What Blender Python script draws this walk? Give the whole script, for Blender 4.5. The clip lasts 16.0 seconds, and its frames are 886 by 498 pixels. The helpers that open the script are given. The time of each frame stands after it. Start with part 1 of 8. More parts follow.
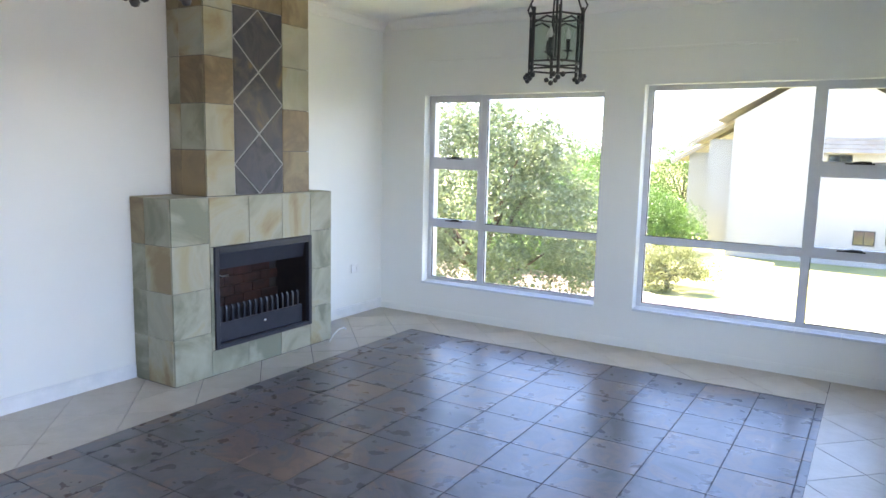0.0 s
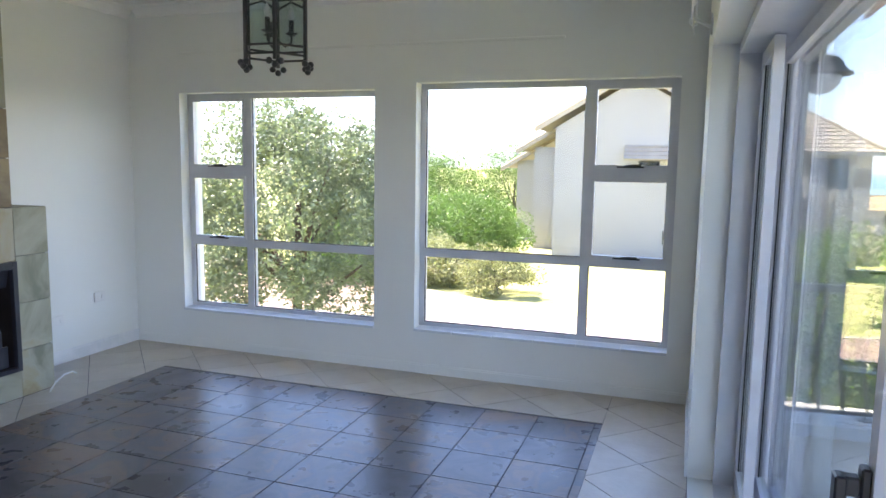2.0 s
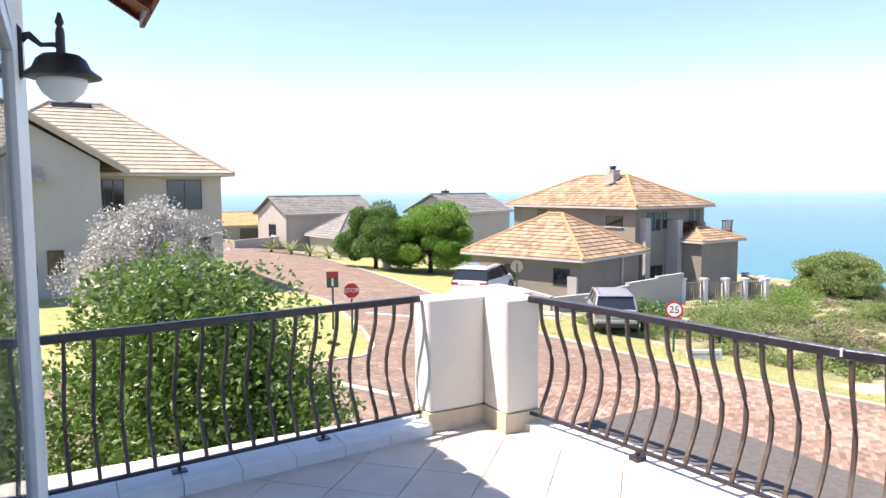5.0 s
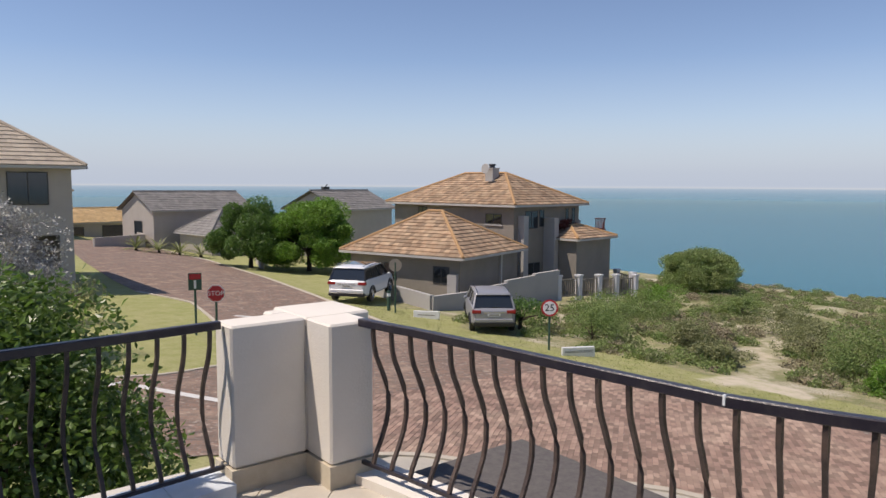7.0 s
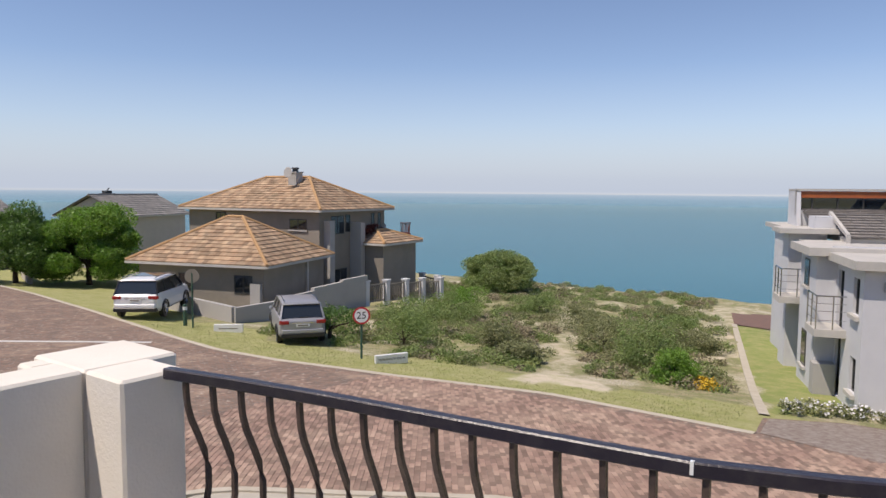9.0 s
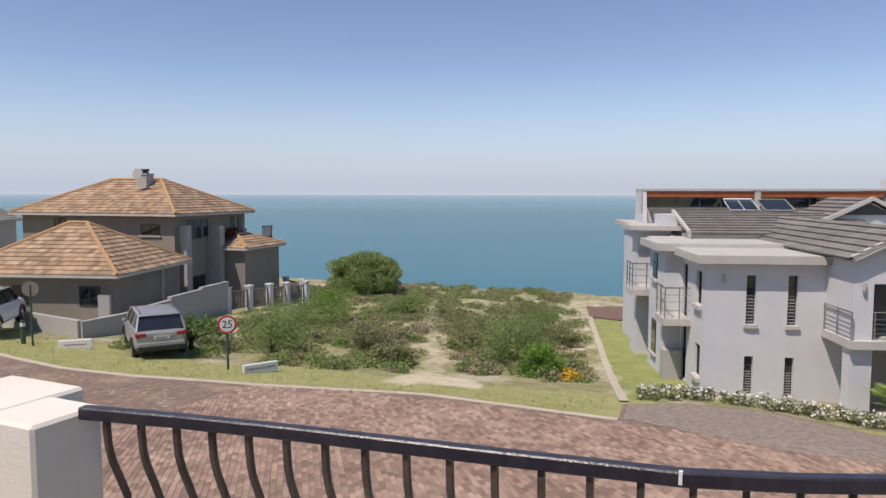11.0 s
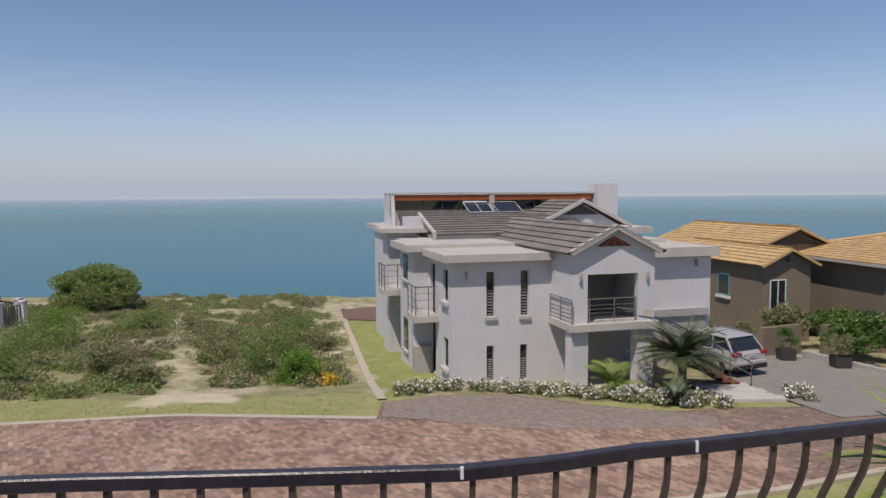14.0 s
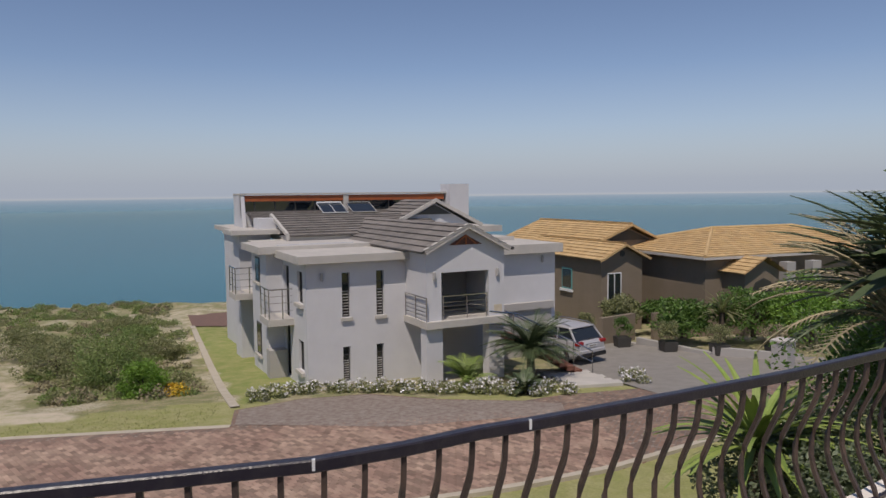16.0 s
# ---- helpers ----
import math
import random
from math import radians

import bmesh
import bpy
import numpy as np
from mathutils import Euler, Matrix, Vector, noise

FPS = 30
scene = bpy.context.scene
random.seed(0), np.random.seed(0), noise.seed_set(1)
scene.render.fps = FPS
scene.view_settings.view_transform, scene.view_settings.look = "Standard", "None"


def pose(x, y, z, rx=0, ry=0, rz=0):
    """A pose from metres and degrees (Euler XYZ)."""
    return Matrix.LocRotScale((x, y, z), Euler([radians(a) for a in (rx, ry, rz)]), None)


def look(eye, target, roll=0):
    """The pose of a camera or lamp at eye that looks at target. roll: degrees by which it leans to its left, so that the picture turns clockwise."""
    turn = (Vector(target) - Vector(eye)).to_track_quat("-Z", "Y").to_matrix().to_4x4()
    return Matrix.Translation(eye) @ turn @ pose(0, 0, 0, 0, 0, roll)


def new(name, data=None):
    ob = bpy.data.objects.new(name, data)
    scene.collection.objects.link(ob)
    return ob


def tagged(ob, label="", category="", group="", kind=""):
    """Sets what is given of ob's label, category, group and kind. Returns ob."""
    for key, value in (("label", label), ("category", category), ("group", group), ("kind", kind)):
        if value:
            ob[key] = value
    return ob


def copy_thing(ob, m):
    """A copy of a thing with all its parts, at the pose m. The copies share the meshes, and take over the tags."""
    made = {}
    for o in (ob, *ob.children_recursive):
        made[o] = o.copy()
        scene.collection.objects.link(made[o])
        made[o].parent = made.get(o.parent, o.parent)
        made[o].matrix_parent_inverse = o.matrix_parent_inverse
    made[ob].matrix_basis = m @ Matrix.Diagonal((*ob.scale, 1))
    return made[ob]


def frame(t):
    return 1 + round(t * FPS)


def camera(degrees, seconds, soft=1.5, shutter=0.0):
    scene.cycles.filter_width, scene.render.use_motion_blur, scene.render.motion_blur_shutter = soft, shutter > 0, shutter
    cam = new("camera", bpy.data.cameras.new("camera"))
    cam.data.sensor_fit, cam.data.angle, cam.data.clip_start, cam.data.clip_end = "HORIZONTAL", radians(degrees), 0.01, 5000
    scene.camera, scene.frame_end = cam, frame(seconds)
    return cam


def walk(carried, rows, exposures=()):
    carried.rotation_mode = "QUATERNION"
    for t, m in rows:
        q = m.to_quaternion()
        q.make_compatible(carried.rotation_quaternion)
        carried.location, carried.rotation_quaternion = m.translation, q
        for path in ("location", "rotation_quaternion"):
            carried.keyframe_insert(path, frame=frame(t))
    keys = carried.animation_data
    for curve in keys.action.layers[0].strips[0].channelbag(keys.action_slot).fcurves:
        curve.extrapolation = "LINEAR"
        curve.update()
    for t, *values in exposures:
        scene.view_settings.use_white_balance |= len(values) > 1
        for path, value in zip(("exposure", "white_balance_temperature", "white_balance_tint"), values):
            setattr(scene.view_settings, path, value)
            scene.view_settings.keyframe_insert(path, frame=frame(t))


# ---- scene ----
cam = camera(64.4, 16.0)
PATH = [
    (0, (-0.31, -5.658, 1.579), (-1.351, -3.972, 1.305), 1.3),
    (0.5, (-0.223, -5.442, 1.581), (-1.211, -3.724, 1.314), 1.1),
    (1, (-0.135, -5.241, 1.586), (-1.083, -3.501, 1.321), 1.0),
    (1.5, (-0.122, -4.998, 1.578), (-0.959, -3.199, 1.326), 1.0),
    (2, (-0.07, -4.811, 1.564), (-0.721, -2.935, 1.323), 0.9),
    (2.5, (0.061, -4.603, 1.564), (-0.415, -2.673, 1.338), 1.3),
    (3, (0.144, -4.443, 1.563), (-0.147, -2.476, 1.346), 1.3),
    (3.5, (0.172, -4.325, 1.596), (0.259, -2.337, 1.396), 1.1),
    (4, (0.191, -4.237, 1.580), (0.677, -2.305, 1.399), 0.4),
    (4.5, (0.293, -4.156, 1.571), (1.067, -2.320, 1.396), -0.0),
    (5, (0.484, -4.020, 1.585), (1.445, -2.275, 1.413), -0.3),
    (5.2, (0.548, -3.976, 1.591), (1.556, -2.257, 1.418), -0.5),
    (7.5, (1.378, -3.232, 1.591), (2.675, -1.720, 1.411), 0.8),
    (8, (1.440, -2.985, 1.580), (2.833, -1.561, 1.404), 1.0),
    (8.5, (1.520, -2.840, 1.573), (3.047, -1.559, 1.404), 0.7),
    (9, (1.646, -2.713, 1.574), (3.264, -1.548, 1.410), 0.5),
    (9.5, (1.684, -2.600, 1.582), (3.356, -1.513, 1.421), 0.3),
    (10, (1.642, -2.483, 1.579), (3.360, -1.471, 1.420), 0.2),
    (12.3, (1.479, -2.351, 1.699), (3.376, -1.738, 1.539), 0.1),
    (12.5, (1.468, -2.348, 1.705), (3.372, -1.756, 1.546), 0.1),
    (13, (1.471, -2.315, 1.699), (3.407, -1.840, 1.543), -0.1),
    (13.5, (1.449, -2.299, 1.688), (3.420, -2.002, 1.534), -0.2),
    (14, (1.413, -2.302, 1.697), (3.402, -2.153, 1.544), -0.4),
    (14.5, (1.361, -2.316, 1.716), (3.355, -2.267, 1.561), -0.4),
    (15, (1.316, -2.326, 1.723), (3.310, -2.365, 1.567), -0.4),
    (15.5, (1.301, -2.336, 1.713), (3.290, -2.483, 1.558), -0.5),
    (16, (1.295, -2.331, 1.702), (3.272, -2.590, 1.546), -0.6),
]
EXPOSURE = [(0, 4.0), (1.0, 3.78), (2.0, 3.42), (3.0, 2.95), (3.5, 2.72), (4.0, 2.45), (4.5, 2.0), (5.2, 1.6), (7.3, 0.32), (9.0, 0.45), (10.2, 0.47), (12.3, 0.25), (13.5, 0.2), (14.5, 0.0), (16, -0.1)]
walk(cam, [(t, look(eye, target, roll)) for t, eye, target, roll in PATH], [(t, e, 7300 if t < 4.2 else 7050, 24 if t < 4.2 else 16) for t, e in EXPOSURE])

# ---- world, sun, exposure ----
SUN_EL, SUN_AZ = 60.5, 294.0        # degrees; azimuth clockwise from +y
world = bpy.data.worlds.new("world")
scene.world = world
world.use_nodes = True
wn = world.node_tree
for node in list(wn.nodes):
    wn.nodes.remove(node)
sky = wn.nodes.new("ShaderNodeTexSky")
sky.sky_type = "NISHITA"
sky.sun_disc = False
sky.sun_elevation = radians(SUN_EL)
sky.sun_rotation = radians(SUN_AZ)
sky.air_density, sky.dust_density, sky.ozone_density = 0.82, 0.06, 3.5
bg = wn.nodes.new("ShaderNodeBackground")
bg.inputs["Strength"].default_value = 0.10
wout = wn.nodes.new("ShaderNodeOutputWorld")
tint = wn.nodes.new("ShaderNodeMix")
tint.data_type, tint.blend_type = "RGBA", "MULTIPLY"
tint.inputs["Factor"].default_value = 1.0
tint.inputs["B"].default_value = (1.0, 0.98, 1.0, 1)
wn.links.new(sky.outputs[0], tint.inputs["A"])
wn.links.new(tint.outputs["Result"], bg.inputs["Color"])
wn.links.new(bg.outputs[0], wout.inputs["Surface"])
sun = new("sun", bpy.data.lights.new("sun", "SUN"))
sun.data.energy, sun.data.angle, sun.data.color = 3.2, radians(0.53), (1.0, 0.95, 0.87)
sd = Vector((math.sin(radians(SUN_AZ)) * math.cos(radians(SUN_EL)), math.cos(radians(SUN_AZ)) * math.cos(radians(SUN_EL)), math.sin(radians(SUN_EL))))
sun.matrix_world = look(sd * 60, (0, 0, 0))


# ---- materials ----
def mat(name, col, rough=0.7, metal=0.0, col2=None, scale=3.0, fine=60.0, bump=0.0, mix=0.5, spec=0.5, island=0.0, rand=0.0, stretch=(1, 1, 1)):
    """Principled material: two colours mixed by noise at two scales, fine bump, optional spread per loose piece or per object."""
    m = bpy.data.materials.new(name)
    m.use_nodes = True
    nt = m.node_tree
    b = nt.nodes["Principled BSDF"]
    b.inputs["Roughness"].default_value = rough
    b.inputs["Metallic"].default_value = metal
    b.inputs["Specular IOR Level"].default_value = spec
    b.inputs["Base Color"].default_value = (*col, 1)
    N, L = nt.nodes.new, nt.links.new
    tc = N("ShaderNodeTexCoord")
    mp = N("ShaderNodeMapping")
    mp.inputs["Scale"].default_value = stretch
    L(tc.outputs["Object"], mp.inputs[0])
    last = None
    if col2 is not None:
        n1 = N("ShaderNodeTexNoise")
        n1.inputs["Scale"].default_value = scale
        n1.inputs["Detail"].default_value = 8
        n1.inputs["Roughness"].default_value = 0.65
        L(mp.outputs[0], n1.inputs["Vector"])
        r = N("ShaderNodeMapRange")
        r.inputs["From Min"].default_value, r.inputs["From Max"].default_value = mix - 0.17, mix + 0.17
        L(n1.outputs[0], r.inputs[0])
        mx = N("ShaderNodeMix")
        mx.data_type = "RGBA"
        mx.inputs["A"].default_value, mx.inputs["B"].default_value = (*col, 1), (*col2, 1)
        L(r.outputs[0], mx.inputs["Factor"])
        last = mx.outputs["Result"]
    if island or rand:
        hs = N("ShaderNodeHueSaturation")
        if island:
            g = N("ShaderNodeNewGeometry")
            src, amt = g.outputs["Random Per Island"], island
        else:
            g = N("ShaderNodeObjectInfo")
            src, amt = g.outputs["Random"], rand
        rr = N("ShaderNodeMapRange")
        rr.inputs["To Min"].default_value, rr.inputs["To Max"].default_value = 1 - amt, 1 + amt
        L(src, rr.inputs[0])
        L(rr.outputs[0], hs.inputs["Value"])
        if last:
            L(last, hs.inputs["Color"])
        else:
            hs.inputs["Color"].default_value = (*col, 1)
        last = hs.outputs[0]
    if last:
        L(last, b.inputs["Base Color"])
    if bump:
        n2 = N("ShaderNodeTexNoise")
        n2.inputs["Scale"].default_value = fine
        n2.inputs["Detail"].default_value = 4
        L(mp.outputs[0], n2.inputs["Vector"])
        bp = N("ShaderNodeBump")
        bp.inputs["Strength"].default_value = bump
        bp.inputs["Distance"].default_value = 0.01
        L(n2.outputs[0], bp.inputs["Height"])
        L(bp.outputs[0], b.inputs["Normal"])
    return m


def glass_mat(name, tint=(1, 1, 1), rough=0.0):
    m = bpy.data.materials.new(name)
    m.use_nodes = True
    nt = m.node_tree
    nt.nodes.remove(nt.nodes["Principled BSDF"])
    tr, gl, mx, fr, pw, ma = [nt.nodes.new(k) for k in ("ShaderNodeBsdfTransparent", "ShaderNodeBsdfGlossy", "ShaderNodeMixShader", "ShaderNodeLayerWeight", "ShaderNodeMath", "ShaderNodeMath")]
    pw.operation, ma.operation = "POWER", "MULTIPLY_ADD"
    pw.inputs[1].default_value, ma.inputs[1].default_value, ma.inputs[2].default_value = 4.5, 0.7, 0.03
    fr.inputs["Blend"].default_value = 0.5
    nt.links.new(fr.outputs["Facing"], pw.inputs[0])
    nt.links.new(pw.outputs[0], ma.inputs[0])
    tr.inputs[0].default_value = (*tint, 1)
    gl.inputs["Roughness"].default_value = rough
    nt.links.new(ma.outputs[0], mx.inputs[0])
    nt.links.new(tr.outputs[0], mx.inputs[1])
    nt.links.new(gl.outputs[0], mx.inputs[2])
    nt.links.new(mx.outputs[0], nt.nodes["Material Output"].inputs["Surface"])
    return m


M_WALL = mat("interior_paint", (0.78, 0.80, 0.78), 0.55, col2=(0.75, 0.77, 0.75), scale=1.2, bump=0.08, fine=140)
M_CEIL = mat("ceiling_paint", (0.82, 0.82, 0.80), 0.8, col2=(0.80, 0.80, 0.78), scale=1.0, bump=0.05, fine=90)
M_TRIM = mat("white_gloss_trim", (0.80, 0.81, 0.82), 0.35, col2=(0.68, 0.71, 0.72), scale=6, bump=0.03)
M_ALU = mat("powder_coated_aluminium", (0.62, 0.64, 0.68), 0.35, 0.0, col2=(0.56, 0.58, 0.62), scale=8, bump=0.03)
M_GLASS = glass_mat("window_glass", (0.93, 0.96, 0.95))
M_LGLASS = glass_mat("lantern_glass", (0.85, 0.9, 0.88))
M_BLACK = mat("black_iron", (0.02, 0.02, 0.024), 0.35, 0.0, col2=(0.045, 0.042, 0.042), scale=30, bump=0.3, fine=200)
M_BLACKPL = mat("black_plastic", (0.015, 0.015, 0.016), 0.4)
M_RAIL = mat("black_rail_paint", (0.026, 0.022, 0.032), 0.33, 0.0, col2=(0.05, 0.045, 0.05), scale=14, mix=0.62, bump=0.2, fine=90)
M_RUST = mat("worn_bar_paint", (0.045, 0.032, 0.030), 0.45, 0.0, col2=(0.12, 0.082, 0.065), scale=9, mix=0.55, bump=0.3, fine=120)
M_GROUT = mat("grout", (0.13, 0.12, 0.11), 0.9, col2=(0.09, 0.08, 0.08), scale=20, bump=0.3)
M_DGROUT = mat("dark_grout", (0.035, 0.036, 0.045), 0.8, col2=(0.06, 0.055, 0.06), scale=20, bump=0.3)
M_CREAM = mat("cream_ceramic", (0.47, 0.41, 0.34), 0.32, col2=(0.54, 0.48, 0.41), scale=7, bump=0.12, fine=40, rand=0.07)
M_BALC = mat("balcony_ceramic", (0.50, 0.45, 0.38), 0.45, col2=(0.58, 0.53, 0.46), scale=5, bump=0.15, fine=60, rand=0.06)
M_PILLAR = mat("cream_plaster", (0.72, 0.67, 0.60), 0.85, col2=(0.78, 0.73, 0.66), scale=2.5, bump=0.25, fine=70)
M_STAINPL = mat("stained_plaster_base", (0.50, 0.42, 0.30), 0.85, col2=(0.62, 0.55, 0.44), scale=5, bump=0.25, fine=70)
M_EXTW = mat("exterior_plaster", (0.60, 0.57, 0.52), 0.9, col2=(0.55, 0.52, 0.47), scale=2, bump=0.3, fine=60)
M_SILL = mat("sill_tile", (0.66, 0.70, 0.74), 0.35, col2=(0.58, 0.62, 0.66), scale=9, bump=0.06)
M_REDWOOD = mat("red_stained_timber", (0.16, 0.03, 0.022), 0.45, col2=(0.11, 0.02, 0.016), scale=4, stretch=(1, 12, 12), bump=0.2)
M_FIREBOX = mat("soot_black_steel", (0.012, 0.012, 0.015), 0.5, col2=(0.03, 0.022, 0.02), scale=7, bump=0.2)
M_FIREFR = mat("fire_frame_enamel", (0.018, 0.02, 0.03), 0.3, col2=(0.028, 0.03, 0.04), scale=12, bump=0.05)
M_FBRICK = mat("fire_brick_sooty", (0.07, 0.025, 0.018), 0.9, col2=(0.02, 0.014, 0.012), scale=5, bump=0.4)
M_CHROME = mat("chrome", (0.7, 0.7, 0.7), 0.15, 1.0)
M_GLOBE = mat("frosted_globe", (0.72, 0.73, 0.74), 0.35, col2=(0.66, 0.67, 0.68), scale=4)
M_WPL = mat("white_plastic", (0.75, 0.76, 0.75), 0.4)


def slate_mat(name, cols, rough, rand=0.12, scale=2.2, off=0.0, veins=0.5, detail=5):
    """Natural stone: bands of several colours warped by noise, shifted per piece."""
    m = bpy.data.materials.new(name)
    m.use_nodes = True
    nt = m.node_tree
    N, L = nt.nodes.new, nt.links.new
    b = nt.nodes["Principled BSDF"]
    tc, oi, cmb, add = N("ShaderNodeTexCoord"), N("ShaderNodeObjectInfo"), N("ShaderNodeVectorMath"), N("ShaderNodeVectorMath")
    cmb.operation, add.operation = "SCALE", "ADD"
    comb = N("ShaderNodeCombineXYZ")
    for k in range(3):
        L(oi.outputs["Random"], comb.inputs[k])
    L(comb.outputs[0], cmb.inputs[0])
    cmb.inputs["Scale"].default_value = 37.0
    L(tc.outputs["Object"], add.inputs[0])
    L(cmb.outputs[0], add.inputs[1])
    n = N("ShaderNodeTexNoise")
    n.inputs["Scale"].default_value, n.inputs["Detail"].default_value, n.inputs["Roughness"].default_value = scale, detail, 0.58
    n.inputs["Distortion"].default_value = 1.1
    L(add.outputs[0], n.inputs["Vector"])
    cr = N("ShaderNodeValToRGB")
    el = cr.color_ramp.elements
    while len(el) < len(cols):
        el.new(0.5)
    for k, c in enumerate(cols):
        el[k].position = 0.32 + 0.36 * k / (len(cols) - 1)
        el[k].color = (*c, 1)
    sh = N("ShaderNodeMath")
    sh.operation = "MULTIPLY_ADD"
    sh.inputs[1].default_value, sh.inputs[2].default_value = rand * 2, off - rand
    L(oi.outputs["Random"], sh.inputs[0])
    ad = N("ShaderNodeMath")
    ad.operation = "ADD"
    L(n.outputs[0], ad.inputs[0])
    L(sh.outputs[0], ad.inputs[1])
    L(ad.outputs[0], cr.inputs[0])
    L(cr.outputs[0], b.inputs["Base Color"])
    n2 = N("ShaderNodeTexNoise")
    n2.inputs["Scale"].default_value, n2.inputs["Detail"].default_value = 9, 9
    L(add.outputs[0], n2.inputs["Vector"])
    bp = N("ShaderNodeBump")
    bp.inputs["Strength"].default_value, bp.inputs["Distance"].default_value = veins, 0.006
    L(n2.outputs[0], bp.inputs["Height"])
    L(bp.outputs[0], b.inputs["Normal"])
    rr = N("ShaderNodeMapRange")
    rr.inputs["To Min"].default_value, rr.inputs["To Max"].default_value = rough - 0.05, rough + 0.09
    L(n2.outputs[0], rr.inputs[0])
    L(rr.outputs[0], b.inputs["Roughness"])
    return m


M_SLATEF = slate_mat("floor_slate", [(0.075, 0.062, 0.066), (0.10, 0.092, 0.10), (0.14, 0.125, 0.125), (0.105, 0.10, 0.115), (0.19, 0.135, 0.11), (0.13, 0.10, 0.095), (0.23, 0.15, 0.11)], 0.27, 0.10, 2.6, veins=0.10, detail=7)
M_SLATEC = slate_mat("cladding_slate", [(0.20, 0.21, 0.15), (0.31, 0.31, 0.23), (0.37, 0.36, 0.28), (0.36, 0.32, 0.20), (0.28, 0.21, 0.12)], 0.6, 0.10, 1.6, off=-0.05)
M_SLATEB = slate_mat("brown_slate", [(0.22, 0.19, 0.12), (0.29, 0.235, 0.14), (0.19, 0.14, 0.085), (0.27, 0.20, 0.11)], 0.6, 0.10, 1.6)
M_SLATED = slate_mat("dark_diamond_slate", [(0.035, 0.034, 0.042), (0.075, 0.07, 0.075), (0.05, 0.05, 0.06), (0.10, 0.09, 0.08), (0.22, 0.14, 0.06)], 0.5, 0.08, 2.4, off=-0.05)


# ---- mesh helpers ----
def box(bm, x0, x1, y0, y1, z0, z1):
    v = [bm.verts.new(p) for p in ((x0, y0, z0), (x1, y0, z0), (x1, y1, z0), (x0, y1, z0), (x0, y0, z1), (x1, y0, z1), (x1, y1, z1), (x0, y1, z1))]
    for f in ((0, 3, 2, 1), (4, 5, 6, 7), (0, 1, 5, 4), (1, 2, 6, 5), (2, 3, 7, 6), (3, 0, 4, 7)):
        bm.faces.new([v[i] for i in f])
    return v


def boxes(*args):
    bm = bmesh.new()
    for a in args:
        box(bm, *a)
    return bm


def prism(bm, pts, y0, y1, axis="y"):
    """Outline pts (a, b) pushed along an axis: for 'y' a is x and b is z; for 'x' a is y; for 'z' a is x and b is y."""
    def at(a, b, c):
        return {"y": (a, c, b), "x": (c, a, b), "z": (a, b, c)}[axis]
    A = [bm.verts.new(at(a, b, y0)) for a, b in pts]
    B = [bm.verts.new(at(a, b, y1)) for a, b in pts]
    n = len(pts)
    fs = [bm.faces.new(A), bm.faces.new(B[::-1])]
    for i in range(n):
        fs.append(bm.faces.new((A[i], B[i], B[(i + 1) % n], A[(i + 1) % n])))
    bmesh.ops.recalc_face_normals(bm, faces=fs)


def lathe(bm, prof, cx=0, cy=0, n=16, m=None):
    """Rings of (radius, z) about an upright axis."""
    rings = []
    for r, z in prof:
        ring = []
        for k in range(n):
            a = 2 * math.pi * k / n
            p = Vector((cx + r * math.cos(a), cy + r * math.sin(a), z))
            ring.append(bm.verts.new(m @ p if m else p))
        rings.append(ring)
    for a, b in zip(rings, rings[1:]):
        for k in range(n):
            bm.faces.new((a[k], a[(k + 1) % n], b[(k + 1) % n], b[k]))
    bm.faces.new(rings[0][::-1])
    bm.faces.new(rings[-1])


def tube(bm, pts, r, n=8, square=False):
    """A bar along points; r its radius, or one radius a point."""
    pts = [Vector(p) for p in pts]
    n = 4 if square else n
    rings = []
    up = Vector((0, 0, 1))
    for i, p in enumerate(pts):
        d = (pts[min(i + 1, len(pts) - 1)] - pts[max(i - 1, 0)]).normalized()
        ref = Vector((0, 1, 0)) if abs(d.dot(up)) > 0.98 else up
        s = d.cross(ref).normalized()
        u = s.cross(d).normalized()
        rr = r[i] if isinstance(r, (list, tuple)) else r
        rings.append([bm.verts.new(p + (s * math.cos(a) + u * math.sin(a)) * rr) for a in [2 * math.pi * (k + (0.5 if square else 0)) / n for k in range(n)]])
    for a, b in zip(rings, rings[1:]):
        for k in range(n):
            bm.faces.new((a[k], a[(k + 1) % n], b[(k + 1) % n], b[k]))
    bm.faces.new(rings[0][::-1])
    bm.faces.new(rings[-1])


def ball(bm, c, r, seg=12, sz=None):
    m = Matrix.Translation(c) @ Matrix.Diagonal((*(sz or (1, 1, 1)), 1))
    bmesh.ops.create_uvsphere(bm, u_segments=seg, v_segments=max(4, seg // 2), radius=r, matrix=m)


def finish(name, bm, material, smooth=False, bevel=0.0):
    bmesh.ops.recalc_face_normals(bm, faces=bm.faces)
    if bevel:
        bmesh.ops.bevel(bm, geom=list(bm.edges), offset=bevel, segments=1, affect="EDGES")
    me = bpy.data.meshes.new(name)
    bm.to_mesh(me)
    bm.free()
    if smooth:
        me.polygons.foreach_set("use_smooth", [True] * len(me.polygons))
    me.materials.append(material)
    return new(name, me)


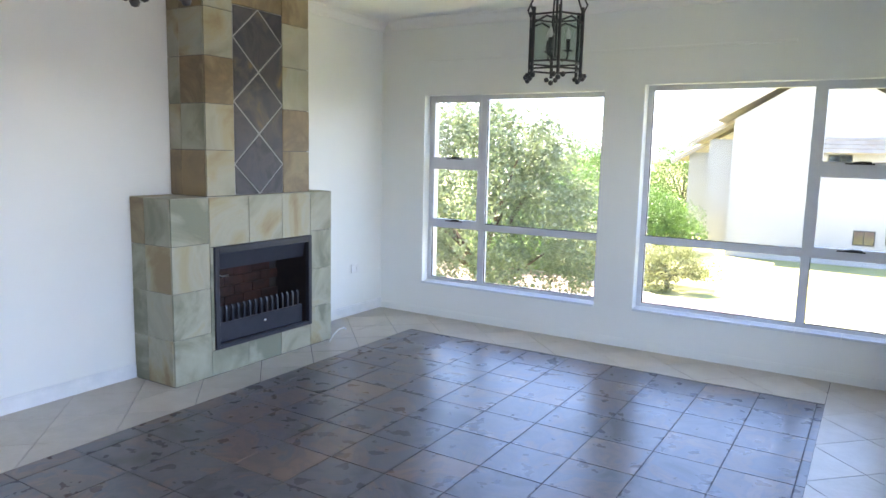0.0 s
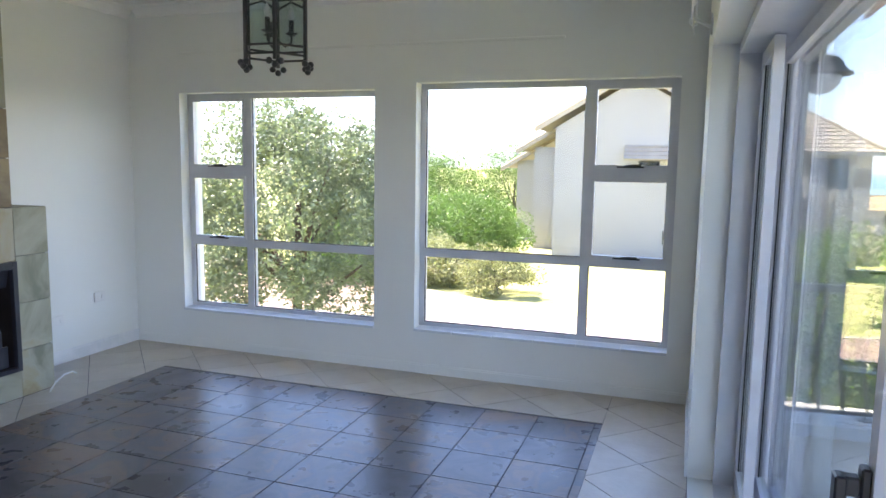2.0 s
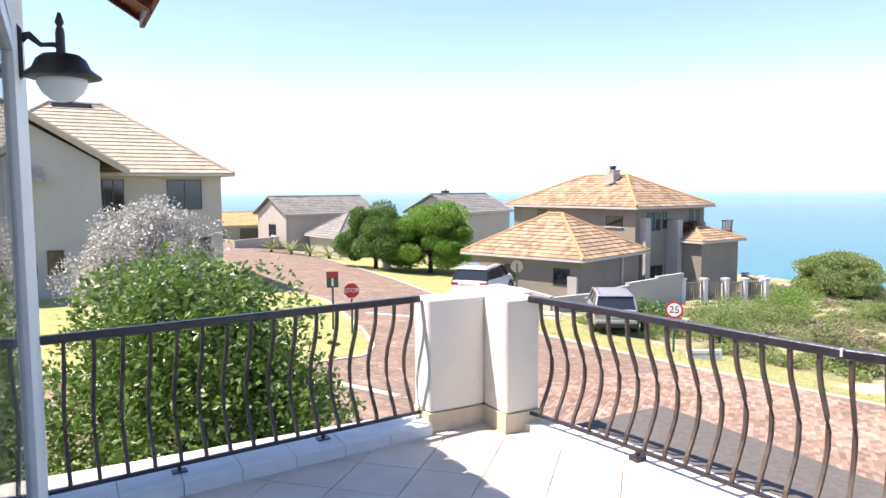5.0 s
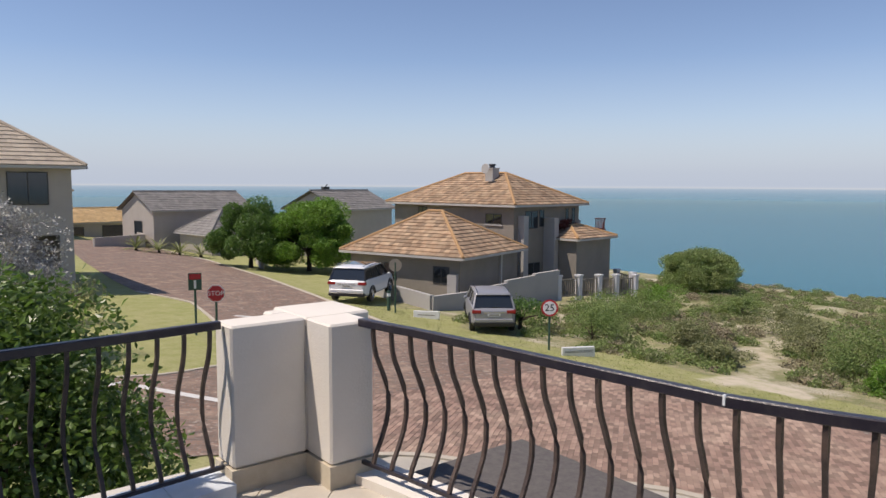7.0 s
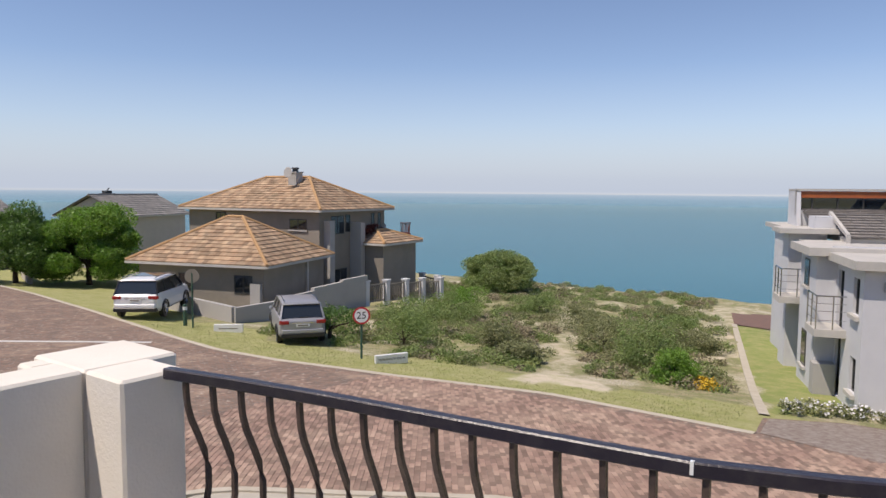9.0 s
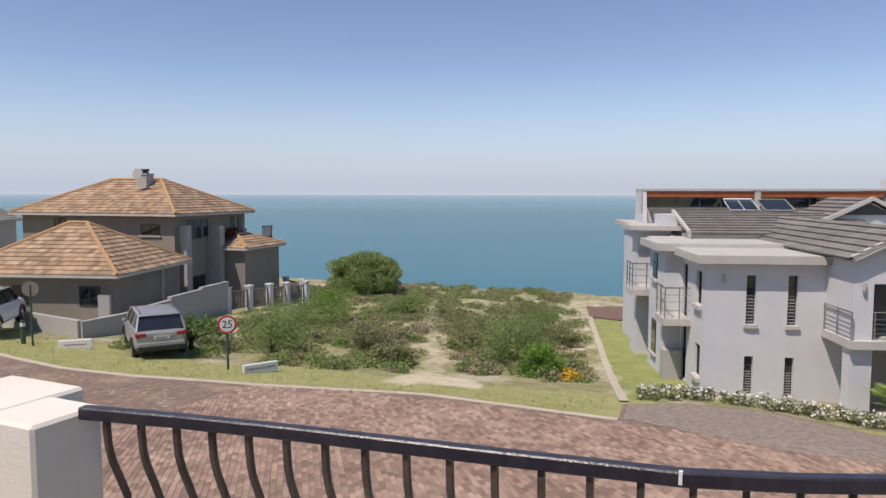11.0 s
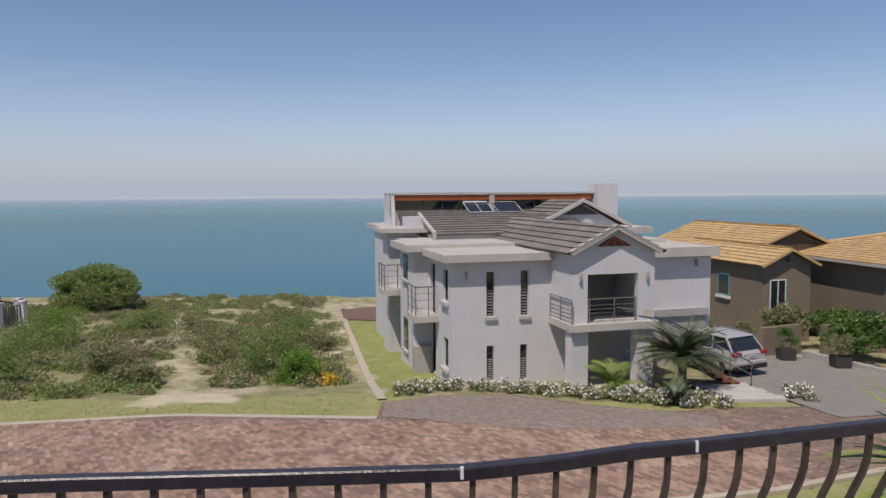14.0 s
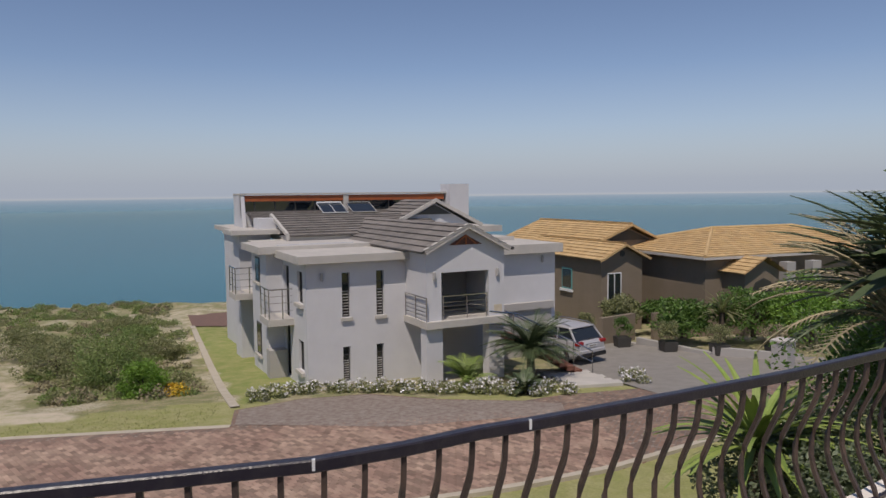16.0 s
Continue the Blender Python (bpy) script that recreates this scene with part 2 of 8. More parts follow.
def islands(bm):
    """One bmesh for each loose piece of bm."""
    bm.verts.ensure_lookup_table()
    seen, out = set(), []
    for v0 in bm.verts:
        if v0.index in seen:
            continue
        seen.add(v0.index)
        todo, got = [v0], []
        while todo:
            v = todo.pop()
            got.append(v)
            for e in v.link_edges:
                w = e.other_vert(v)
                if w.index not in seen:
                    seen.add(w.index)
                    todo.append(w)
        b2 = bmesh.new()
        nv = {v: b2.verts.new(v.co) for v in got}
        for f in {f for v in got for f in v.link_faces}:
            b2.faces.new([nv[v] for v in f.verts])
        out.append(b2)
    return out


def part(name, bm, material, parent, label="", smooth=False, bevel=0.0):
    if name in ("wall", "weld_mark", "fence_rail", "ring_frame", "wire", "gutter", "clerestory_mullion"):
        bm.verts.index_update()
        more = islands(bm)
        if len(more) > 1:
            for b2 in more[1:]:
                o2 = finish(name, b2, material, smooth, bevel)
                o2.parent = parent
                tagged(o2, label)
            bm = more[0]
    ob = finish(name, bm, material, smooth, bevel)
    ob.parent = parent
    return tagged(ob, label)


def thing(name, label, category, at=(0, 0, 0), rz=0, group=""):
    ob = new(name)
    ob.matrix_world = pose(*at, 0, 0, rz)
    ob.empty_display_size = 0.2
    return tagged(ob, label, category, group)


def struct(name, bm, material, label="", smooth=False, bevel=0.0):
    return tagged(finish(name, bm, material, smooth, bevel), label, kind="structure")


def holed(bm, axis, a0, a1, z0, z1, c0, c1, holes=()):
    """An upright wall slab with rectangular openings (a0, a1, z0, z1). axis 'y': runs along x at y c0..c1; 'x': runs along y at x c0..c1."""
    us = sorted({a0, a1, *[h[0] for h in holes], *[h[1] for h in holes]})
    vs = sorted({z0, z1, *[h[2] for h in holes], *[h[3] for h in holes]})
    us = [u for u in us if a0 <= u <= a1]
    vs = [v for v in vs if z0 <= v <= z1]
    solid = {}
    for i in range(len(us) - 1):
        for j in range(len(vs) - 1):
            u, v = (us[i] + us[i + 1]) / 2, (vs[j] + vs[j + 1]) / 2
            solid[i, j] = not any(h[0] < u < h[1] and h[2] < v < h[3] for h in holes)
    cache = {}
    def vert(u, v, c):
        k = (u, v, c)
        if k not in cache:
            cache[k] = bm.verts.new((u, c, v) if axis == "y" else (c, u, v))
        return cache[k]
    for (i, j), s in solid.items():
        if not s:
            continue
        u0, u1, v0, v1 = us[i], us[i + 1], vs[j], vs[j + 1]
        for c in (c0, c1):
            bm.faces.new([vert(u0, v0, c), vert(u1, v0, c), vert(u1, v1, c), vert(u0, v1, c)])
        for di, dj, p, q in ((-1, 0, (u0, v0), (u0, v1)), (1, 0, (u1, v0), (u1, v1)), (0, -1, (u0, v0), (u1, v0)), (0, 1, (u0, v1), (u1, v1))):
            if not solid.get((i + di, j + dj), False):
                bm.faces.new([vert(*p, c0), vert(*q, c0), vert(*q, c1), vert(*p, c1)])
    return bm


def gz(x, y):
    """Height of the ground outside."""
    if x < 20:
        z = -3.3 - 0.065 * max(x - 4, 0)
    elif x < 27:
        z = -4.34 - 0.12 * (x - 20)
    else:
        z = -5.18 - 0.055 * (x - 27)
    if x > 62:
        z -= 0.5 * (x - 62)
    return z


def inside(x, y, poly):
    c = False
    for (x0, y0), (x1, y1) in zip(poly, poly[1:] + poly[:1]):
        if (y0 > y) != (y1 > y) and x < (x1 - x0) * (y - y0) / (y1 - y0) + x0:
            c = not c
    return c


# ---- room shell ----
XW, YS, ZC = -4.54, -8.6, 2.80
W1, W2 = (-4.04, -2.29, 0.32, 2.10), (-1.96, -0.15, 0.33, 2.14)
DOOR = (-6.6, -1.17, 0.0, 2.14)
north = struct("wall_north", holed(bmesh.new(), "y", XW - 0.25, 0.385, -3.4, 3.0, 0.0, 0.26, [W1, W2]), M_WALL, "grey-white painted window wall with two large openings")
east = struct("wall_east", holed(bmesh.new(), "x", YS, -0.001, -3.4, 3.0, 0.0, 0.385, [DOOR]), M_WALL, "white painted wall with a wide sliding-door opening")
west = struct("wall_west", boxes((XW - 0.25, XW, YS, -0.001, -0.2, 3.0)), M_WALL, "plain pale painted wall behind the fireplace")
south = struct("wall_south", boxes((XW - 0.25, 0.28, YS - 0.25, YS - 0.001, -0.2, 3.0)), M_WALL, "plain painted wall closing the room")
struct("ceiling", boxes((XW, 0.0, YS, 0.0, ZC, ZC + 0.12)), M_CEIL, "white painted flat ceiling")
struct("floor", boxes((XW, 0.0, YS, 0.0, -0.2, -0.008)), M_GROUT, "grouted floor bed")
bm = bmesh.new()
prof = [(0, 0), (0.085, 0), (0.075, -0.012), (0.05, -0.022), (0.022, -0.05), (0.012, -0.075), (0, -0.085)]
prism(bm, [(-0.001 - a, ZC - 0.001 + b) for a, b in prof], XW + 0.09, -0.09, "x")
prism(bm, [(XW + 0.001 + a, ZC - 0.001 + b) for a, b in prof], YS + 0.001, -0.001, "y")
prism(bm, [(-0.001 - a, ZC - 0.001 + b) for a, b in prof], YS + 0.001, -0.001, "y")
struct("cornice", bm, M_CEIL, "white moulded cornice")


def skirt(bm, x0, y0, x1, y1, nx, ny, h=0.085, t=0.014):
    if ny:
        box(bm, min(x0, x1), max(x0, x1), min(y0, y0 + ny * t), max(y0, y0 + ny * t), 0.0, h)
        box(bm, min(x0, x1), max(x0, x1), min(y0, y0 + ny * t * 0.55), max(y0, y0 + ny * t * 0.55), h, h + 0.012)
    else:
        box(bm, min(x0, x0 + nx * t), max(x0, x0 + nx * t), min(y0, y1), max(y0, y1), 0.0, h)
        box(bm, min(x0, x0 + nx * t * 0.55), max(x0, x0 + nx * t * 0.55), min(y0, y1), max(y0, y1), h, h + 0.012)


bm = bmesh.new()
skirt(bm, XW + 0.015, -0.001, -0.015, -0.001, 0, -1, h=0.06)
struct("baseboard", bm, M_WALL, "low painted skirting under the windows")
bm = bmesh.new()
skirt(bm, XW + 0.001, -1.24, XW + 0.001, 0.0, 1, 0)
skirt(bm, XW + 0.001, YS, XW + 0.001, -2.79, 1, 0)
struct("baseboard", bm, M_TRIM, "white gloss skirting board")
bm = bmesh.new()
skirt(bm, -0.001, -1.17, -0.001, 0.0, -1, 0)
skirt(bm, -0.001, YS, -0.001, -6.6, -1, 0)
struct("baseboard", bm, M_TRIM, "white gloss skirting board")
bm = bmesh.new()
box(bm, -4.02, -0.9, -0.010, -0.0005, 2.405, 2.425)
struct("trim", bm, M_WALL, "thin raised ridge where a curtain rail was plastered over", bevel=0.003)


def window(name, hole, xm, left_vent, levels, label):
    """Aluminium window in the north wall: outer frame, mullion, transoms, sashes, panes, stays."""
    x0, x1, z0, z1 = hole
    y0, y1 = 0.10, 0.155
    w = thing(name, label, "window", ((x0 + x1) / 2, 0.12, z0))
    w["kind"] = "structure"
    off = Vector(((x0 + x1) / 2, 0.12, z0))
    def P(nm, bm, m, lab=""):
        bm.transform(Matrix.Translation(-off))
        return part(nm, bm, m, w, lab)
    f = 0.04
    P("window_frame", boxes((x0, x1, y0, y1, z0 + 0.012, z0 + f), (x0, x1, y0, y1, z1 - f, z1), (x0, x0 + f, y0, y1, z0 + f, z1 - f), (x1 - f, x1, y0, y1, z0 + f, z1 - f)), M_ALU, "grey-white aluminium outer frame")
    P("mullion", boxes((xm - 0.03, xm + 0.03, y0 - 0.004, y1, z0 + f, z1 - f)), M_ALU)
    lo, hi = (x0 + f, xm - 0.03), (xm + 0.03, x1 - f)
    vent, plain = (lo, hi) if left_vent else (hi, lo)
    t1, t2 = levels
    P("transom", boxes((vent[0], vent[1], y0 - 0.002, y1, t1 - 0.03, t1 + 0.03)), M_ALU)
    P("transom", boxes((vent[0], vent[1], y0 - 0.002, y1, t2 - 0.035, t2 + 0.035)), M_ALU)
    P("transom", boxes((plain[0], plain[1], y0 - 0.002, y1, t1 - 0.03, t1 + 0.03)), M_ALU)
    for a, b, c, d in ((vent[0], vent[1], t2 + 0.035, z1 - f), (vent[0], vent[1], t1 + 0.03, t2 - 0.035)):
        s = 0.022
        P("sash", boxes((a, b, y0 - 0.012, y0 + 0.03, c, c + s), (a, b, y0 - 0.012, y0 + 0.03, d - s, d), (a, a + s, y0 - 0.012, y0 + 0.03, c + s, d - s), (b - s, b, y0 - 0.012, y0 + 0.03, c + s, d - s)), M_ALU)
        mid = (a + b) / 2
        bm = bmesh.new()
        box(bm, mid - 0.09, mid + 0.09, y0 - 0.030, y0 - 0.014, c + 0.004, c + 0.014)
        tube(bm, [(mid - 0.04, y0 - 0.03, c + 0.012), (mid + 0.01, y0 - 0.045, c + 0.022), (mid + 0.07, y0 - 0.045, c + 0.020)], 0.008, 6)
        P("stay_handle", bm, M_BLACKPL, "black casement stay")
    for a, b, c, d in ((vent[0] + 0.02, vent[1] - 0.02, t2 + 0.055, z1 - f - 0.02), (vent[0] + 0.02, vent[1] - 0.02, t1 + 0.05, t2 - 0.055), (vent[0], vent[1], z0 + f, t1 - 0.03), (plain[0], plain[1], z0 + f, t1 - 0.03), (plain[0], plain[1], t1 + 0.03, z1 - f)):
        gl = P("pane", boxes((a, b, y0 + 0.018, y0 + 0.023, c, d)), M_GLASS, "clear glass pane")
        gl.visible_shadow = False
    g = 0.006
    P("glazing_bead", boxes(*[(a, b, y0 + 0.008, y0 + 0.016, c, c + g) for a, b, c in ((plain[0], plain[1], z0 + f), (plain[0], plain[1], t1 + 0.03), (vent[0], vent[1], z0 + f))],
                            *[(a, a + g, y0 + 0.008, y0 + 0.016, z0 + f + g, z1 - f) for a in (plain[0], vent[0])]), M_BLACKPL)
    n = 6
    step = (x1 - x0) / n
    for k in range(n):
        P("sill_tile", boxes((x0 + k * step + 0.003, x0 + (k + 1) * step - 0.003, -0.018, y0, z0 - 0.012, z0 + 0.006)), M_SILL, "glazed pale blue-white sill tile")
    P("window_sill", boxes((x0 - 0.02, x1 + 0.02, y1, 0.31, z0 - 0.05, z0)), M_PILLAR, "plastered outside sill")


window("window_1", W1, -3.45, True, (0.885, 1.47), "grey-white aluminium window with two small top-hung sashes and a large fixed pane")
window("window_2", W2, -0.735, False, (0.90, 1.515), "grey-white aluminium window with a large fixed pane and two top-hung sashes")

# ---- sliding door ----
door = thing("door_1", "open aluminium sliding door, its leaves stacked at one end", "sliding door", (0.2, -1.2, 0))
door["kind"] = "structure"


def dpart(nm, bm, m, lab="", par=None, **k):
    bm.transform(Matrix.Translation((-0.2, 1.2, 0)))
    return part(nm, bm, m, par or door, lab, **k)


dpart("door_frame", boxes((0.12, 0.335, -1.215, -1.172, 0.0, 2.138), (0.12, 0.335, -6.598, -6.555, 0.0, 2.138), (0.12, 0.335, -6.555, -1.215, 2.09, 2.138)), M_ALU, "white aluminium outer frame")
dpart("door_track", boxes((0.12, 0.31, -6.555, -1.215, -0.03, 0.004), (0.311, 0.51, -6.555, -1.215, -0.05, -0.02), (0.205, 0.215, -6.555, -1.215, 0.004, 0.018), (0.3, 0.308, -6.555, -1.215, 0.004, 0.018), (0.376, 0.384, -6.555, -1.215, -0.02, 0.018)), M_ALU, "ribbed aluminium track")


def leaf(x, ya, yb, lab):
    s, z0, z1 = 0.055, 0.022, 2.085
    lf = dpart("leaf", boxes((x - 0.02, x + 0.02, yb - s, yb, z0, z1), (x - 0.02, x + 0.02, ya, ya + s, z0, z1), (x - 0.019, x + 0.019, ya + s, yb - s, z0, z0 + 0.09), (x - 0.019, x + 0.019, ya + s, yb - s, z1 - 0.06, z1)), M_ALU, lab)
    g = dpart("pane", boxes((x - 0.003, x + 0.003, ya + s, yb - s, z0 + 0.09, z1 - 0.06)), M_GLASS, "clear glass pane")
    g.visible_shadow = False
    dpart("gasket", boxes((x - 0.010, x - 0.004, ya + s, ya + s + 0.007, z0 + 0.09, z1 - 0.06), (x + 0.004, x + 0.010, ya + s, ya + s + 0.007, z0 + 0.09, z1 - 0.06), (x - 0.010, x - 0.004, yb - s - 0.007, yb - s, z0 + 0.09, z1 - 0.06)), M_BLACKPL)
    return lf


leaf(0.235, -1.72, -1.217, "narrow white aluminium fixed sidelight")
leaf(0.322, -3.30, -1.25, "white aluminium glazed door leaf")
leaf(0.372, -3.42, -1.33, "white aluminium glazed door leaf")
bm = boxes((0.282, 0.301, -3.29, -3.255, 0.62, 0.98), (0.245, 0.282, -3.29, -3.26, 0.92, 0.96), (0.245, 0.282, -3.29, -3.26, 0.64, 0.68), (0.235, 0.258, -3.295, -3.255, 0.64, 0.96))
dpart("pull_handle", bm, M_BLACKPL, "black pull handle with lock", bevel=0.004)
for z in (0.62, 1.42):
    dpart("catch", boxes((0.215, 0.224, -1.70, -1.68, z, z + 0.06)), M_BLACKPL, "small black door catch", bevel=0.003)

# curtain rod over the door
rod = thing("curtain_rod", "white painted curtain rod with bracket over the sliding door", "curtain rod", (-0.09, -0.95, 2.30))
bm = bmesh.new()
tube(bm, [(0, 0, 0), (0, -5.9, 0)], 0.014, 10)
part("pole", bm, M_TRIM, rod, smooth=True)
bm = bmesh.new()
ball(bm, (0, 0.02, 0), 0.026)
part("finial", bm, M_TRIM, rod, smooth=True)
bm = bmesh.new()
tube(bm, [(0.085, -0.12, -0.06), (0.06, -0.12, -0.05), (0.0, -0.12, -0.015)], 0.008, 8)
box(bm, 0.078, 0.088, -0.15, -0.09, -0.10, 0.0)
part("bracket", bm, M_TRIM, rod)
for k in range(5):
    bm = bmesh.new()
    y = -0.2 - 0.05 * k
    tube(bm, [(0, y, 0.016), (0.016, y, 0), (0, y, -0.018), (-0.006, y - 0.01, -0.06 - 0.02 * (k % 2)), (0.002, y - 0.02, -0.11)], 0.003, 5)
    part("hook", bm, M_WPL, rod)

# ---- fireplace ----
FX, FY0, FY1, FZ = -4.124, -2.785, -1.243, 1.24
OX0, OX1, OZ0, OZ1 = -2.452, -1.492, 0.18, 0.90
BX, BY0, BY1 = -4.165, -2.46, -1.46
fire = thing("fireplace", "slate-clad fireplace with a tall chimney breast and black insert", "fireplace", (FX, -2.0, 0))


def fpart(nm, bm, m, lab="", **k):
    bm.transform(Matrix.Translation((-FX, 2.0, 0)))
    return part(nm, bm, m, fire, lab, **k)


bm = bmesh.new()
g = 0.012
box(bm, XW + 0.001, FX - g, FY0 + g, OX0 - 0.002, 0, FZ - g)
box(bm, XW + 0.001, FX - g, OX1 + 0.002, FY1 - g, 0, FZ - g)
box(bm, XW + 0.001, FX - g, OX0 - 0.002, OX1 + 0.002, OZ1 + 0.002, FZ - g)
box(bm, XW + 0.001, FX - g, OX0 - 0.002, OX1 + 0.002, 0, OZ0 - 0.002)
box(bm, XW + 0.001, BX - g, BY0 + g, BY1 - g, FZ - g, ZC - 0.001)
fpart("core", bm, M_GROUT, "grey grout bed behind the slate")


def slab_yz(x, y0, y1, z0, z1, m, lab="", d=0.014):
    j = 0.0025
    ob = fpart("stone_tile", boxes((x - d, x + random.uniform(-0.001, 0.002), y0 + j, y1 - j, z0 + j, z1 - j)), m, lab)
    return ob


def slab_xz(y, x0, x1, z0, z1, m, d=0.014):
    j = 0.0025
    fpart("stone_tile", boxes((x0 + j, x1 - j, y + random.uniform(-0.002, 0.001), y + d, z0 + j, z1 - j)), m)


rows = [0, 0.31, 0.62, 0.93, 1.24]
for z0, z1 in zip(rows, rows[1:]):
    slab_yz(FX, FY0, OX0 - 0.03, z0, z1, M_SLATEC)
    slab_yz(FX, OX1, FY1, z0, z1, M_SLATEC)
    slab_xz(FY0, FX - 0.27, FX - 0.014, z0, z1, M_SLATEC)
    slab_xz(FY0, XW + 0.002, FX - 0.27, z0, z1, M_SLATEB if z0 > 0.9 else M_SLATEC)
ys = [OX0 - 0.03, -2.13, -1.80, OX1]
for a, b in zip(ys, ys[1:]):
    slab_yz(FX, a, b, 0.90, 1.24, M_SLATEC)
for a, b in zip([OX0 - 0.03, -2.15, -1.82], [-2.15, -1.82, OX1]):
    slab_yz(FX, a, b, 0.0, 0.18, M_SLATEC)
slab_yz(FX, OX0 - 0.03, OX0, 0.18, 0.90, M_SLATEC)
j = 0.0025
for x0, x1, y0, y1 in ((XW + 0.002, FX, FY0, BY0), (XW + 0.002, FX, BY1, FY1), (BX, FX, BY0, -2.0), (BX, FX, -2.0, BY1)):
    fpart("stone_tile", boxes((x0 + j, x1 - j, y0 + j, y1 - j, FZ - 0.013, FZ + 0.001)), M_SLATEC)
brow = [1.242, 1.555, 1.866, 2.178, 2.49, 2.799]
cy0, cy1 = -2.215, -1.745
for k, (z0, z1) in enumerate(zip(brow, brow[1:])):
    brown = M_SLATEB if k in (0, 2, 4) else M_SLATEC
    slab_yz(BX, BY0, cy0, z0, z1, M_SLATEB if k == 2 else M_SLATEC)
    slab_yz(BX, cy1, BY1, z0, z1, M_SLATEB if k in (0, 1, 4) else M_SLATEC)
    slab_xz(BY0, BX - 0.25, BX - 0.014, z0, z1, brown)
    slab_xz(BY0, XW + 0.002, BX - 0.25, z0, z1, M_SLATEB if k in (0, 4) else M_SLATEC)
    fpart("stone_tile", boxes((XW + 0.002, BX - 0.016, BY1 - 0.014, BY1, z0 + j, z1 - j)), M_SLATEC)
slab_yz(BX, cy0, cy1, 2.545, 2.799, M_SLATEB)
# diamonds and the triangles beside them
H3 = (2.545 - 1.242) / 3
cm = (cy0 + cy1) / 2


def poly_tile(pts, m, nm="stone_tile"):
    c = Vector((sum(p[0] for p in pts) / len(pts), sum(p[1] for p in pts) / len(pts)))
    q = []
    for p in pts:
        v = Vector(p) - c
        q.append(c + v * (1 - 0.011 / v.length))
    bm = bmesh.new()
    prism(bm, [(a, b) for a, b in q], BX - 0.014, BX + 0.001, "x")
    fpart(nm, bm, m, "dark blue-grey slate set as a diamond" if len(pts) == 4 else "dark blue-grey slate triangle")


for k in range(3):
    zb = 1.242 + k * H3
    poly_tile([(cm, zb), (cy1, zb + H3 / 2), (cm, zb + H3), (cy0, zb + H3 / 2)], M_SLATED)
for k in range(4):
    zb = 1.242 + k * H3
    for ye in (cy0, cy1):
        if k in (0, 3):
            s = 1 if k == 0 else -1
            poly_tile([(cm, zb), (ye, zb + s * H3 / 2), (ye, zb)], M_SLATED)
        else:
            poly_tile([(cm, zb), (ye, zb + H3 / 2), (ye, zb - H3 / 2)], M_SLATED)
# grout showing pale round the diamonds
fpart("diamond_grout", boxes((BX - 0.0135, BX - 0.003, cy0 + 0.001, cy1 - 0.001, 1.246, 2.543)), mat("pale_grout", (0.36, 0.36, 0.36), 0.9), "pale grout lines")
# insert
t = 0.035
fpart("insert_frame", boxes((FX - 0.02, FX + 0.018, OX0, OX0 + t, OZ0, OZ1), (FX - 0.02, FX + 0.018, OX1 - t, OX1, OZ0, OZ1), (FX - 0.02, FX + 0.018, OX0 + t, OX1 - t, OZ1 - 0.05, OZ1), (FX - 0.02, FX + 0.018, OX0 + t, OX1 - t, OZ0, OZ0 + 0.03)), M_FIREFR, "black enamelled frame", bevel=0.003)
fpart("firebox", boxes((FX - 0.385, FX - 0.37, OX0, OX1, OZ0, OZ1), (FX - 0.37, FX - 0.02, OX0, OX0 + 0.012, OZ0, OZ1), (FX - 0.37, FX - 0.02, OX1 - 0.012, OX1, OZ0, OZ1), (FX - 0.37, FX - 0.02, OX0 + 0.012, OX1 - 0.012, OZ0, OZ0 + 0.012), (FX - 0.37, FX - 0.02, OX0 + 0.012, OX1 - 0.012, OZ1 - 0.012, OZ1)), M_FIREBOX, "sooty black firebox")
for r_ in range(5):
    for c_ in range(5):
        y0 = OX0 + 0.02 + c_ * 0.185 - (0.09 if r_ % 2 else 0)
        y1 = min(y0 + 0.18, OX1 - 0.02)
        y0 = max(y0, OX0 + 0.02)
        fpart("fire_brick", boxes((FX - 0.37, FX - 0.345, y0, y1, OZ0 + 0.2 + r_ * 0.075, OZ0 + 0.27 + r_ * 0.075)), M_FBRICK, "sooty red fire brick")
bm = bmesh.new()
prism(bm, [(FX - 0.12, OZ1 - 0.05), (FX - 0.02, OZ1 - 0.05), (FX - 0.05, OZ1 - 0.17), (FX - 0.15, OZ1 - 0.17)], OX0 + t, OX1 - t, "y")
fpart("smoke_hood", bm, M_FIREFR, "black sloping smoke hood")
fpart("ash_front", boxes((FX - 0.05, FX - 0.035, OX0 + 0.06, OX1 - 0.06, OZ0 + 0.03, OZ0 + 0.17)), M_FIREFR, "black ash drawer front")
for k in range(15):
    y = OX0 + 0.085 + k * 0.055
    if y < OX1 - 0.07:
        bm = bmesh.new()
        tube(bm, [(FX - 0.045, y, OZ0 + 0.15), (FX - 0.045, y, OZ0 + 0.26), (FX - 0.055, y, OZ0 + 0.285)], 0.012, square=True)
        fpart("grate_bar", bm, M_FIREFR, "black cast grate bar")
bm = bmesh.new()
ball(bm, (FX - 0.02, -1.97, OZ0 + 0.12), 0.014, 10)
fpart("knob", bm, M_CHROME, "small chrome knob", smooth=True)
bm = bmesh.new()
tube(bm, [(FX - 0.012, OX0 + 0.05, 0.70), (FX + 0.004, OX0 + 0.06, 0.69), (FX + 0.004, OX0 + 0.12, 0.69)], 0.006, 6)
fpart("damper_handle", bm, M_CHROME, "bright damper handle")
cable = thing("cable", "loose white cable lying beside the fireplace", "cable", (-4.1, -1.2, 0.0))
bm = bmesh.new()
